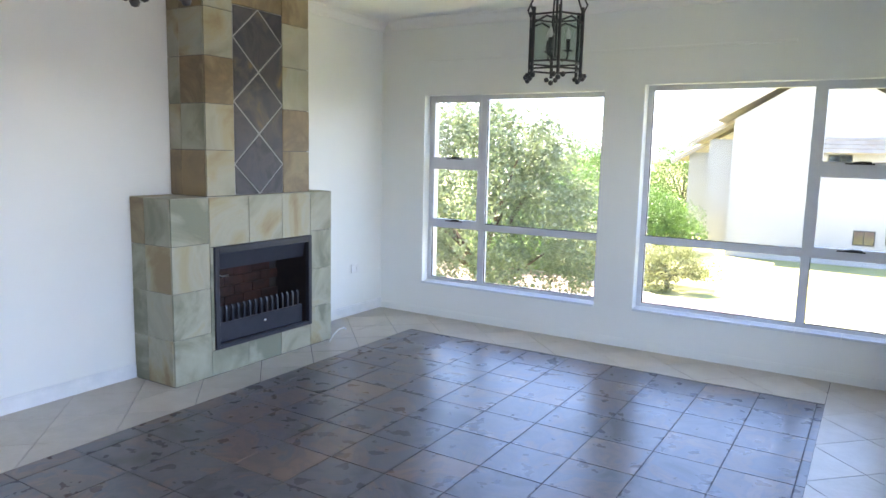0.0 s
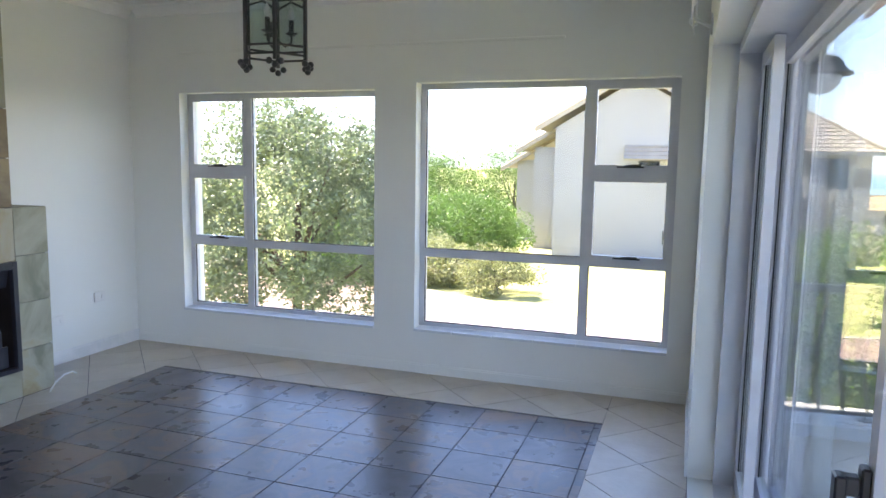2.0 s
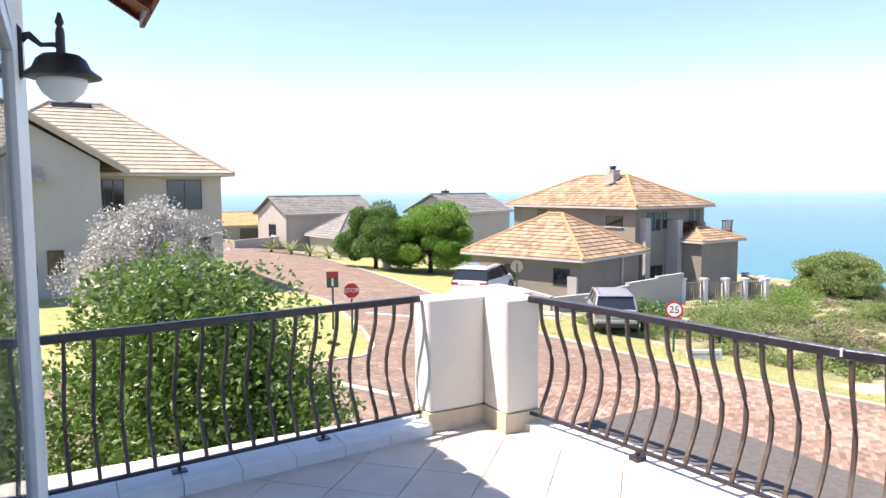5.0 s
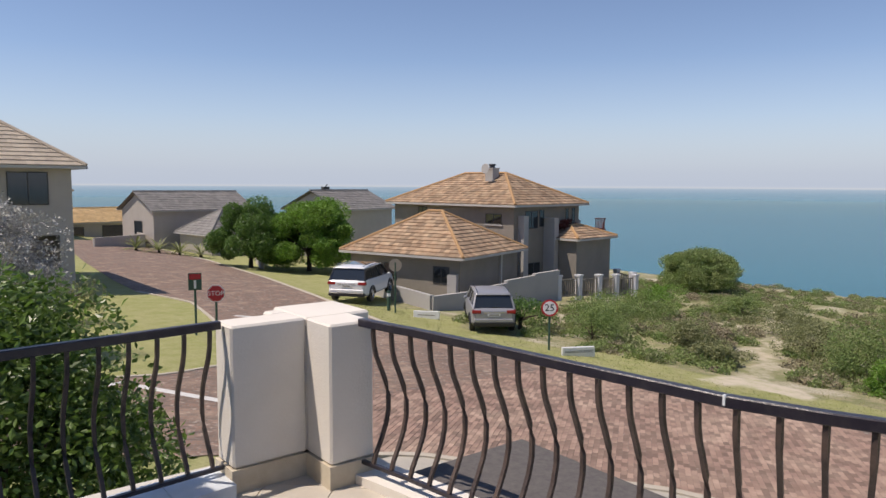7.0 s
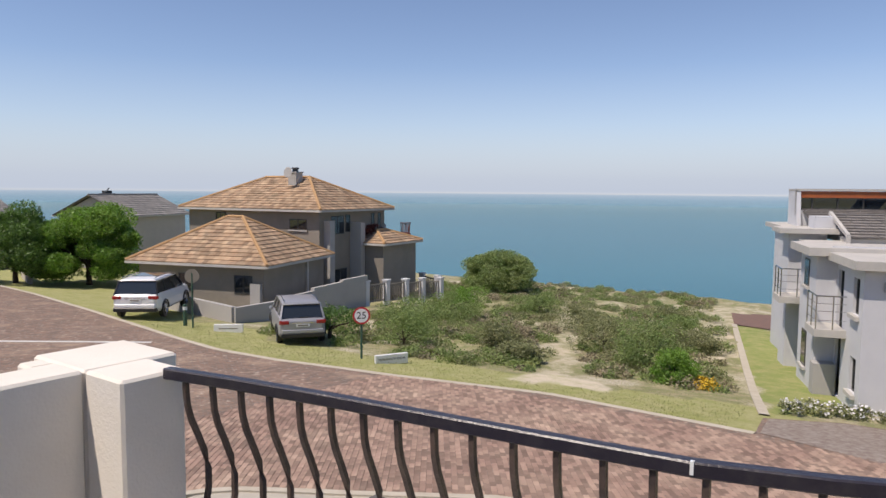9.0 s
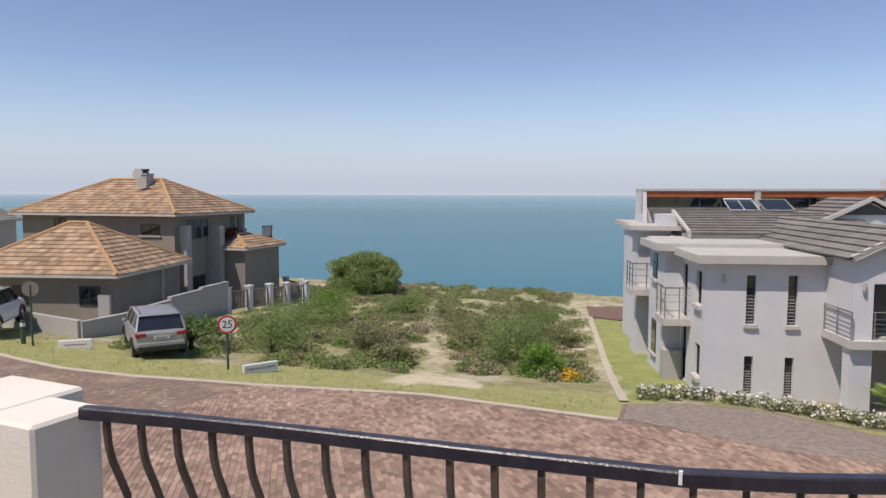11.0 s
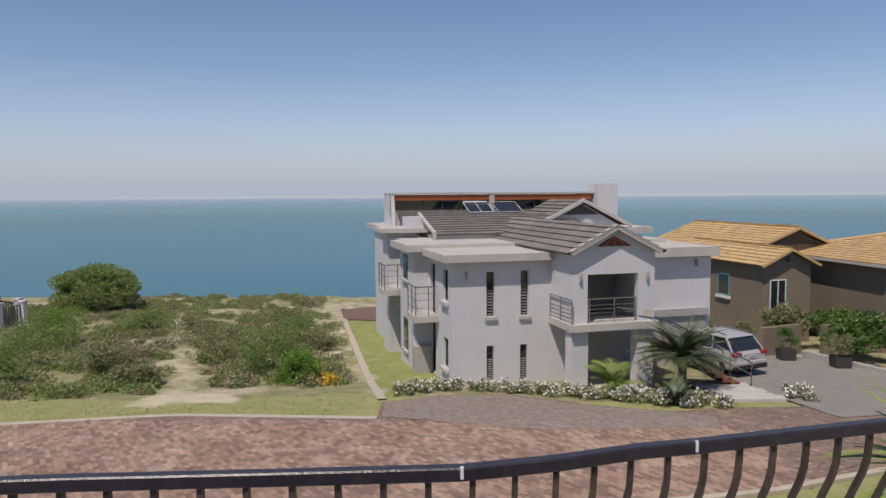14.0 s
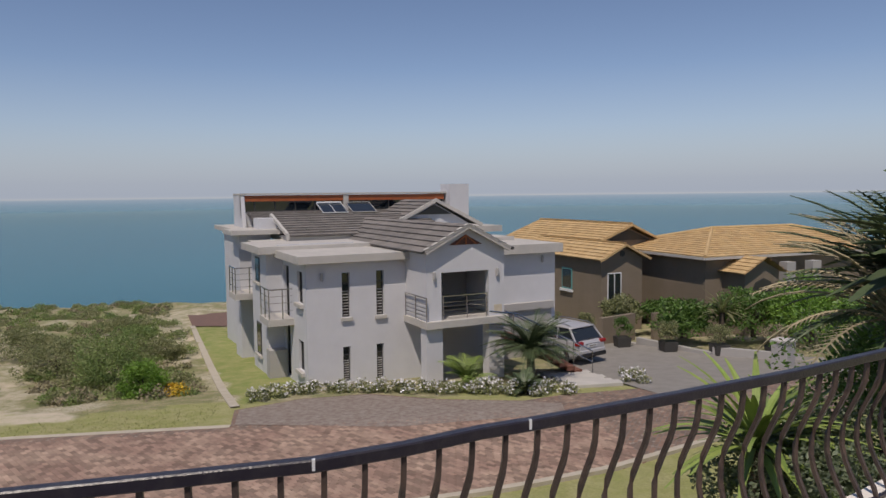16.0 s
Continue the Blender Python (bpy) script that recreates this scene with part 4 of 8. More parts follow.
def ground_mat():
    m = bpy.data.materials.new("verge_and_scrub")
    m.use_nodes = True
    nt = m.node_tree
    N, L = nt.nodes.new, nt.links.new
    b = nt.nodes["Principled BSDF"]
    b.inputs["Roughness"].default_value = 0.95
    b.inputs["Specular IOR Level"].default_value = 0.15
    tc = N("ShaderNodeTexCoord")
    def noise_(s, d=6, r=0.6):
        n = N("ShaderNodeTexNoise")
        n.inputs["Scale"].default_value, n.inputs["Detail"].default_value, n.inputs["Roughness"].default_value = s, d, r
        L(tc.outputs["Object"], n.inputs["Vector"])
        return n.outputs[0]
    def rng_(src, lo, hi):
        r = N("ShaderNodeMapRange")
        r.inputs["From Min"].default_value, r.inputs["From Max"].default_value = lo, hi
        L(src, r.inputs[0])
        return r.outputs[0]
    def mix_(f, a, c):
        x = N("ShaderNodeMix")
        x.data_type = "RGBA"
        L(f, x.inputs["Factor"])
        for k, v in (("A", a), ("B", c)):
            if isinstance(v, tuple):
                x.inputs[k].default_value = (*v, 1)
            else:
                L(v, x.inputs[k])
        return x.outputs["Result"]
    big, mid, fine = noise_(0.35), noise_(1.7), noise_(14, 8, 0.75)
    lawn = mix_(rng_(mid, 0.35, 0.65), (0.33, 0.35, 0.12), (0.48, 0.44, 0.23))
    lawn = mix_(rng_(fine, 0.3, 0.75), lawn, (0.25, 0.26, 0.11))
    scrub = mix_(rng_(mid, 0.42, 0.6), (0.25, 0.26, 0.12), (0.40, 0.35, 0.22))
    scrub = mix_(rng_(big, 0.52, 0.62), scrub, (0.55, 0.49, 0.37))
    scrub = mix_(rng_(fine, 0.45, 0.7), scrub, (0.18, 0.17, 0.10))
    at = N("ShaderNodeVertexColor")
    at.layer_name = "zone"
    sp = N("ShaderNodeSeparateColor")
    L(at.outputs[0], sp.inputs[0])
    def jit(ch):
        a = N("ShaderNodeMath")
        a.operation = "MULTIPLY_ADD"
        L(fine, a.inputs[0])
        a.inputs[1].default_value = 0.5
        L(sp.outputs[ch], a.inputs[2])
        c = N("ShaderNodeMath")
        c.operation = "MULTIPLY_ADD"
        L(mid, c.inputs[0])
        c.inputs[1].default_value = 0.5
        L(a.outputs[0], c.inputs[2])
        return rng_(c.outputs[0], 0.85, 1.15)
    c = mix_(jit(0), scrub, lawn)
    c = mix_(jit(1), c, (0.62, 0.54, 0.42))
    garden = mix_(rng_(mid, 0.38, 0.62), (0.23, 0.29, 0.085), (0.40, 0.37, 0.17))
    c = mix_(jit(2), c, mix_(rng_(fine, 0.3, 0.8), garden, (0.22, 0.25, 0.09)))
    L(c, b.inputs["Base Color"])
    bp = N("ShaderNodeBump")
    bp.inputs["Strength"].default_value, bp.inputs["Distance"].default_value = 0.8, 0.05
    L(fine, bp.inputs["Height"])
    L(bp.outputs[0], b.inputs["Normal"])
    return m


def paver_mat():
    m = bpy.data.materials.new("brick_paving")
    m.use_nodes = True
    nt = m.node_tree
    N, L = nt.nodes.new, nt.links.new
    b = nt.nodes["Principled BSDF"]
    b.inputs["Roughness"].default_value = 0.85
    b.inputs["Specular IOR Level"].default_value = 0.25
    tc = N("ShaderNodeTexCoord")
    mp = N("ShaderNodeMapping")
    mp.inputs["Rotation"].default_value = (0, 0, 0.6)
    L(tc.outputs["Object"], mp.inputs[0])
    br = N("ShaderNodeTexBrick")
    br.inputs["Color1"].default_value, br.inputs["Color2"].default_value = (0.27, 0.17, 0.125, 1), (0.155, 0.115, 0.095, 1)
    br.inputs["Mortar"].default_value = (0.20, 0.175, 0.15, 1)
    br.inputs["Scale"].default_value = 1.0
    br.inputs["Brick Width"].default_value, br.inputs["Row Height"].default_value = 0.23, 0.115
    br.inputs["Mortar Size"].default_value, br.inputs["Bias"].default_value = 0.008, 0.0
    L(mp.outputs[0], br.inputs["Vector"])
    n = N("ShaderNodeTexNoise")
    n.inputs["Scale"].default_value, n.inputs["Detail"].default_value = 0.9, 8
    n.inputs["Roughness"].default_value = 0.7
    L(tc.outputs["Object"], n.inputs["Vector"])
    r = N("ShaderNodeMapRange")
    r.inputs["From Min"].default_value, r.inputs["From Max"].default_value = 0.5, 0.72
    L(n.outputs[0], r.inputs[0])
    x = N("ShaderNodeMix")
    x.data_type = "RGBA"
    L(r.outputs[0], x.inputs["Factor"])
    L(br.outputs[0], x.inputs["A"])
    x.inputs["B"].default_value = (0.37, 0.27, 0.20, 1)
    n3 = N("ShaderNodeTexNoise")
    n3.inputs["Scale"].default_value, n3.inputs["Detail"].default_value = 6, 6
    L(tc.outputs["Object"], n3.inputs["Vector"])
    r3 = N("ShaderNodeMapRange")
    r3.inputs["From Min"].default_value, r3.inputs["From Max"].default_value = 0.58, 0.7
    r3.inputs["To Max"].default_value = 0.5
    L(n3.outputs[0], r3.inputs[0])
    y = N("ShaderNodeMix")
    y.data_type = "RGBA"
    L(r3.outputs[0], y.inputs["Factor"])
    L(x.outputs["Result"], y.inputs["A"])
    y.inputs["B"].default_value = (0.58, 0.50, 0.42, 1)
    L(y.outputs["Result"], b.inputs["Base Color"])
    bp = N("ShaderNodeBump")
    bp.inputs["Strength"].default_value, bp.inputs["Distance"].default_value = 0.6, 0.01
    L(n3.outputs[0], bp.inputs["Height"])
    L(bp.outputs[0], b.inputs["Normal"])
    return m


M_GROUND, M_PAVER = ground_mat(), paver_mat()

OWN = set(scene.collection.objects)      # the building itself

# ---- ground, sea ----
FAR = [(24.5, 76), (23.8, 53.6), (21.9, 39.3), (20.0, 29.8), (18.2, 20.6), (17.8, 17.9), (18.0, 15), (18.5, 12.8), (18.9, 10.7), (20.2, 5.9), (20.0, 0.3)]
NEAR = [(8.6, 7.3), (9.0, 7.1), (9.4, 6.8), (10.05, 5.9), (10.65, 5.0), (11.25, 4.2), (12.1, 3.0), (12.7, 1.0), (13.4, -2.6), (14.0, -5.9), (14.6, -8.0), (15.4, -9.7), (16.2, -11.5), (17.3, -15), (18.6, -20), (20, -40)]
ISL = [(17, 76), (13.5, 50), (12.2, 38), (11.9, 33.0), (12.6, 30.6), (13.0, 28.5), (12.2, 24.4), (11.2, 20), (10.3, 17.2), (9.4, 15.9), (7.5, 15.4), (3, 16.2), (-1.4, 17.4), (-4.6, 18.5), (-7.8, 20.2), (-11.8, 21.8), (-40, 34)]
SOUTHWE = [(-40, 24), (-12, 12.5), (0, 10.3), (6.0, 9.0)]
DRIVE = [(20.0, 0.3), (22.4, 0.5), (23.6, -1.2), (24.2, -3.5), (22.2, -5.5), (21.2, -8.0), (21.8, -9.4), (23.4, -11.3), (24.4, -12.0)]
ROAD = FAR[:-1] + [(20.0, 0.3), (22.4, 0.5), (23.8, -1.4), (24.0, -3.6), (22.3, -5.6), (21.2, -8.0), (21.8, -9.4), (22.1, -11.9), (22.6, -17.5), (24, -24), (28, -40)] + NEAR[::-1] + SOUTHWE[::-1] + ISL[::-1]
LAWN2 = [(23.2, 0.3), (26.3, -1.8), (38, 2.0), (47, 4.6), (46, 6.1), (31.4, 2.6)]
PATCH = [(21.4, 8.4), (22.3, 4.8), (24.2, 5.4), (24.4, 8.0), (22.6, 8.6)]
SANDY = [(37, 9), (55, 12), (58, 6), (46, 5.8), (36, 4.2), (31, 3.4), (29, 4.0)]
PATH_S = [(24.0, 6.6), (43, 14.4), (47, 16), (46, 17.4), (42, 15.7), (24.0, 7.9)]


def zone(x, y):
    lawn = 0.0
    fx = float(np.interp(y, [p[1] for p in FAR[::-1]], [p[0] for p in FAR[::-1]]))
    w = 3.6 + 2.0 * noise.noise((x * 0.3, y * 0.3, 0))
    if x < fx + w or y > 27 and x < 45:
        lawn = 1.0
    if x < 9 and y > 20:
        lawn = 1.0
    sand = 0.80 if inside(x, y, PATCH) else (0.715 if inside(x, y, SANDY) or inside(x, y, PATH_S) else 0.0)
    green = 1.0 if inside(x, y, LAWN2) else (0.55 if (x < 13 and y > 14) or (x < 20 and y < 4) else 0.0)
    return lawn, sand, green


bm = bmesh.new()
col = bm.loops.layers.color.new("zone")
xs = [-900, -400, -150, -80, -50] + [-40 + 2 * k for k in range(20)] + [0.0 + 0.7 * k for k in range(100)] + [72, 76, 82, 90]
ysl = [-600, -250, -120, -80, -60, -50] + [-40 + 2 * k for k in range(10)] + [-20 + 0.7 * k for k in range(100)] + [50 + 3 * k for k in range(15)] + [110, 150, 250, 600, 1500]
grid = {}
for i, x in enumerate(xs):
    for j_, y in enumerate(ysl):
        bump_ = 0.0
        fx = float(np.interp(y, [p[1] for p in FAR[::-1]], [p[0] for p in FAR[::-1]])) + 4
        if x > fx and x < 62 and y > 1.5 + (x - 20) * 0.15 and y < 27:
            bump_ = min(1.0, (x - fx) / 6) * 0.35 * noise.noise((x * 0.35, y * 0.35, 3.0))
        grid[i, j_] = bm.verts.new((x, y, gz(x, y) + bump_))
for i in range(len(xs) - 1):
    for j_ in range(len(ysl) - 1):
        f = bm.faces.new((grid[i, j_], grid[i + 1, j_], grid[i + 1, j_ + 1], grid[i, j_ + 1]))
        f.smooth = True
        for lp in f.loops:
            lp[col] = (*zone(lp.vert.co.x, lp.vert.co.y), 1)
me = bpy.data.meshes.new("ground")
bm.to_mesh(me)
bm.free()
me.materials.append(M_GROUND)
tagged(new("ground", me), "dry coastal scrub ground with grassy verges falling to the sea", kind="structure")


def sheet(name, poly, m, up, label, step=2.0):
    bm = bmesh.new()
    f = bm.faces.new([bm.verts.new((x, y, 0)) for x, y in poly])
    bmesh.ops.triangulate(bm, faces=[f])
    for axis in (0, 1):
        lo, hi = min(p[axis] for p in poly), max(p[axis] for p in poly)
        cuts = [4, 20, 27] if axis == 0 else []
        cuts = [c for c in cuts if lo < c < hi]
        for c in cuts:
            n_ = (1, 0, 0) if axis == 0 else (0, 1, 0)
            bmesh.ops.bisect_plane(bm, geom=list(bm.verts) + list(bm.edges) + list(bm.faces), plane_co=(c, 0, 0), plane_no=n_)
    for v in bm.verts:
        v.co.z = gz(v.co.x, v.co.y) + up
    for f in bm.faces:
        if f.normal.z < 0:
            f.normal_flip()
    return struct(name, bm, m, label)


sheet("road", ROAD, M_PAVER, 0.022, "red-brown brick-paved road with worn pale patches")
sheet("pavement", [(8.95, 7.1), (9.4, 6.8), (10.05, 5.9), (10.65, 5.0), (11.25, 4.2), (12.1, 3.0), (12.5, 1.5), (11.6, 1.3), (10.7, 3.0), (9.6, 4.4), (8.6, 5.3), (7.6, 5.8), (8.0, 7.1)], M_PALEPAVE, 0.05, "pale concrete apron")


def kerb(path, w, h, name="kerb", label="pale concrete kerb edging the brick road"):
    bm = bmesh.new()
    prev = None
    pts = along(path, 0.5)
    for x, y, nx, ny in pts:
        z = gz(x, y)
        q = [bm.verts.new((x - nx * w / 2, y - ny * w / 2, z - 0.1)), bm.verts.new((x - nx * w / 2, y - ny * w / 2, z + h)), bm.verts.new((x + nx * w / 2, y + ny * w / 2, z + h)), bm.verts.new((x + nx * w / 2, y + ny * w / 2, z - 0.1))]
        if prev:
            for a in range(3):
                bm.faces.new((prev[a], prev[a + 1], q[a + 1], q[a]))
        prev = q
    return struct(name, bm, M_KERB, label)


kerb(FAR, 0.22, 0.04)
kerb(NEAR, 0.16, 0.09)
kerb(ISL[3:], 0.14, 0.05)
kerb([(22.9, 0.55), (31.4, 2.6), (46, 6.0)], 0.28, 0.05, "kerb", "grey concrete boundary strip beside the lawn")
bm = bmesh.new()
for a, b, w in (((6.4, 14.6), (8.2, 11.3), 0.13), ((13.2, 24.2), (17.0, 20.6), 0.14), ((4.6, 14.5), (6.4, 15.1), 0.1)):
    d = Vector((b[0] - a[0], b[1] - a[1], 0)).normalized()
    n_ = Vector((-d.y, d.x, 0)) * w
    vs = []
    for p in ((Vector((*a, 0)) + n_), (Vector((*a, 0)) - n_), (Vector((*b, 0)) - n_), (Vector((*b, 0)) + n_)):
        vs.append(bm.verts.new((p.x, p.y, gz(p.x, p.y) + 0.03)))
    bm.faces.new(vs)
struct("road_marking", bm, M_MARK, "worn white painted stop lines")

M_SEA = mat("sea_water", (0.004, 0.115, 0.14), 0.25, col2=(0.006, 0.14, 0.17), scale=0.01, spec=0.35, bump=0.5, fine=0.6)
bm = bmesh.new()
vs = [bm.verts.new(p) for p in ((63, -4800, -13), (4900, -4800, -13), (4900, 4800, -13), (-1500, 4800, -13), (-1500, 1499, -13), (63, 1499, -13))]
bm.faces.new(vs)
struct("water", bm, M_SEA, "calm blue sea reaching a hazy horizon")


# far-out ring that glows as painted sea haze, thickest at the horizon
hz = bpy.data.materials.new("painted_sea_haze")
hz.use_nodes = True
hn, hl = hz.node_tree.nodes, hz.node_tree.links
for n_ in list(hn):
    hn.remove(n_)
ho, hm, he, ht = hn.new("ShaderNodeOutputMaterial"), hn.new("ShaderNodeMixShader"), hn.new("ShaderNodeEmission"), hn.new("ShaderNodeBsdfTransparent")
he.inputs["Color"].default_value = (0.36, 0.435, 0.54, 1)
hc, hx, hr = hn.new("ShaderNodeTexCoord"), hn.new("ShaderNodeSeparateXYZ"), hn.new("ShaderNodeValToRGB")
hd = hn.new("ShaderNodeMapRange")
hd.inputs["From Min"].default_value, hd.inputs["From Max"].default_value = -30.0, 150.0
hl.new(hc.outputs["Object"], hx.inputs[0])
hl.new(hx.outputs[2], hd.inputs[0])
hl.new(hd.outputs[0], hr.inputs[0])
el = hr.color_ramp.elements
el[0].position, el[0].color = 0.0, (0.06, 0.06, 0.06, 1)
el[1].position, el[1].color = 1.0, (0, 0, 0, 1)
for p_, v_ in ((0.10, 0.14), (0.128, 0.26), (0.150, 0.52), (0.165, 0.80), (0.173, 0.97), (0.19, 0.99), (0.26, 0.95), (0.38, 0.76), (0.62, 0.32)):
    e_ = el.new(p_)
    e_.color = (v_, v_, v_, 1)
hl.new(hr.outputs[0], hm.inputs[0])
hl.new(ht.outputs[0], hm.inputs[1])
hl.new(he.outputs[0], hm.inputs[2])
hl.new(hm.outputs[0], ho.inputs["Surface"])
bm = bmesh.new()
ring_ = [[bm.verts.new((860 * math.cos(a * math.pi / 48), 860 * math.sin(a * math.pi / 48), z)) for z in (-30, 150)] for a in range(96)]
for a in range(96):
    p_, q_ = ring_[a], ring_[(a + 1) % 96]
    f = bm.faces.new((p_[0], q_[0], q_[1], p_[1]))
struct("backdrop", bm, hz, "glowing backdrop ring painted as pale haze over the sea horizon").visible_shadow = False


# ---- foliage ----
def leaf_mesh(name, P, size, m, parent=None, label="", up=0.3, aspect=1.8, seed=1, kind=""):
    """Small folded leaves (two triangles each) at the points P."""
    rs = np.random.RandomState(seed)
    P = np.asarray(P, float)
    n = len(P)
    d = rs.normal(size=(n, 3))
    d[:, 2] = d[:, 2] * 0.6 + up
    d /= np.linalg.norm(d, axis=1)[:, None]
    q = rs.normal(size=(n, 3))
    s = np.cross(d, q)
    s /= np.linalg.norm(s, axis=1)[:, None] + 1e-9
    L_ = size * (0.6 + 0.8 * rs.rand(n))[:, None]
    a, b = P, P + d * L_ * 1.0
    mid = P + d * L_ * 0.5
    nn = np.cross(d, s) * L_ * 0.08
    l, r = mid + s * L_ / aspect / 2 + nn, mid - s * L_ / aspect / 2 + nn
    V = np.stack([a, r, b, l], 1).reshape(-1, 3)
    F = (np.arange(n)[:, None] * 4 + np.array([0, 1, 2, 3])[None]).tolist()
    me = bpy.data.meshes.new(name)
    me.from_pydata(V.tolist(), [], F)
    me.materials.append(m)
    ob = new(name, me)
    ob.parent = parent
    return tagged(ob, label, kind=kind)


def crown_points(c, R, n, clumps, seed, fill=0.35, clump=0.36):
    rs = np.random.RandomState(seed)
    C = rs.normal(size=(clumps, 3))
    C /= np.linalg.norm(C, axis=1)[:, None]
    C[:, 2] = np.where(C[:, 2] < -0.7, -C[:, 2], C[:, 2])
    C *= (0.50 + 0.42 * rs.rand(clumps))[:, None]
    rad = clump * (0.55 + 0.8 * rs.rand(clumps))
    k = rs.randint(0, clumps, n)
    u = rs.normal(size=(n, 3))
    u /= np.linalg.norm(u, axis=1)[:, None]
    P = C[k] + u * (rad[k] * (1 - fill * rs.rand(n) ** 1.5))[:, None]
    return P * np.array(R) + np.array(c)


def plant(name, label, cat, at, R, n, size, m, trunk=0.0, clumps=40, seed=1, group="", h0=None, clump=0.36, limbs=5, tr=0.12):
    """A shrub or tree: trunk, limbs and a crown of leaves. R: half sizes of the crown; trunk: height of the crown's middle."""
    x, y = at[:2]
    z = at[2] if len(at) > 2 else gz(x, y)
    t = thing(name, label, cat, (x, y, z - 0.03), group=group)
    rs = random.Random(seed)
    bm = bmesh.new()
    top = trunk + R[2] * 0.2
    tube(bm, [(0, 0, 0), (0.02, 0.03, top * 0.4), (rs.uniform(-0.1, 0.1), rs.uniform(-0.1, 0.1), top)], [tr, tr * 0.75, tr * 0.4], 7)
    for k in range(limbs):
        a = 2 * math.pi * k / limbs + rs.uniform(-0.4, 0.4)
        h = top * rs.uniform(0.25, 0.7)
        e = (R[0] * 0.6 * math.cos(a), R[1] * 0.6 * math.sin(a), trunk + R[2] * rs.uniform(-0.2, 0.6))
        tube(bm, [(0, 0, h), (e[0] * 0.45, e[1] * 0.45, (h + e[2]) / 2 + 0.05), e], [tr * 0.55, tr * 0.35, tr * 0.12], 5)
    part("trunk", bm, M_BARK, t, "branching woody stem")
    part_ = leaf_mesh("crown", crown_points((0, 0, trunk), R, n, clumps, seed, clump=clump), size, m, t, "uneven leafy crown", seed=seed)
    return t


# ---- roofs ----
def tiled(name, poly3, m, parent, wid=0.33, row=0.36, thick=0.03, label=""):
    """Courses of loose tiles over a flat polygon; its first edge is the eave."""
    P = [Vector(p) for p in poly3]
    o = P[0]
    u = (P[1] - P[0]).normalized()
    n_ = (P[1] - P[0]).cross(P[2] - P[0]).normalized()
    if n_.z < 0:
        n_ = -n_
    v = n_.cross(u)
    if v.dot(P[2] - P[0]) < 0:
        v = -v
    Q = [((p - o).dot(u), (p - o).dot(v)) for p in P]
    vmax = max(q[1] for q in Q)

    def span(vv):
        xs_ = []
        for (x0, y0), (x1, y1) in zip(Q, Q[1:] + Q[:1]):
            if (y0 - vv) * (y1 - vv) <= 0 and abs(y1 - y0) > 1e-6:
                xs_.append(x0 + (x1 - x0) * (vv - y0) / (y1 - y0))
        return (min(xs_), max(xs_)) if len(xs_) > 1 else None
    V, F = [], []
    v0 = 0.0
    k = 0
    while v0 < vmax - 0.02:
        v1 = min(v0 + row, vmax)
        s0, s1 = span(v0 + 0.004), span(v1 - 0.004)
        if s0 and s1:
            x = math.floor(s0[0] / wid) * wid - (wid / 2 if k % 2 else 0)
            while x < s0[1]:
                a0, a1 = max(x, s0[0]), min(x + wid * 0.97, s0[1])
                b0, b1 = max(x, s1[0]), min(x + wid * 0.97, s1[1])
                if a1 > a0:
                    if b1 < b0:
                        b0 = b1 = min(max((b0 + b1) / 2, s1[0]), s1[1])
                    i = len(V)
                    t0, t1 = thick * 1.7, thick * 0.4
                    for uu, vv, tt in ((a0, v0, 0), (a1, v0, 0), (a0, v0, t0), (a1, v0, t0), (b1, v1, t1), (b0, v1, t1)):
                        V.append((o + u * uu + v * vv + n_ * tt)[:])
                    F += [(i, i + 1, i + 3, i + 2), (i + 2, i + 3, i + 4, i + 5)]
                x += wid
        v0 += row
        k += 1
    i = len(V)
    V += [(p - n_ * 0.02)[:] for p in P]
    F.append(tuple(range(i, i + len(P))))
    me = bpy.data.meshes.new(name)
    me.from_pydata(V, [], F)
    me.materials.append(m)
    ob = new(name, me)
    ob.parent = parent
    return tagged(ob, label)


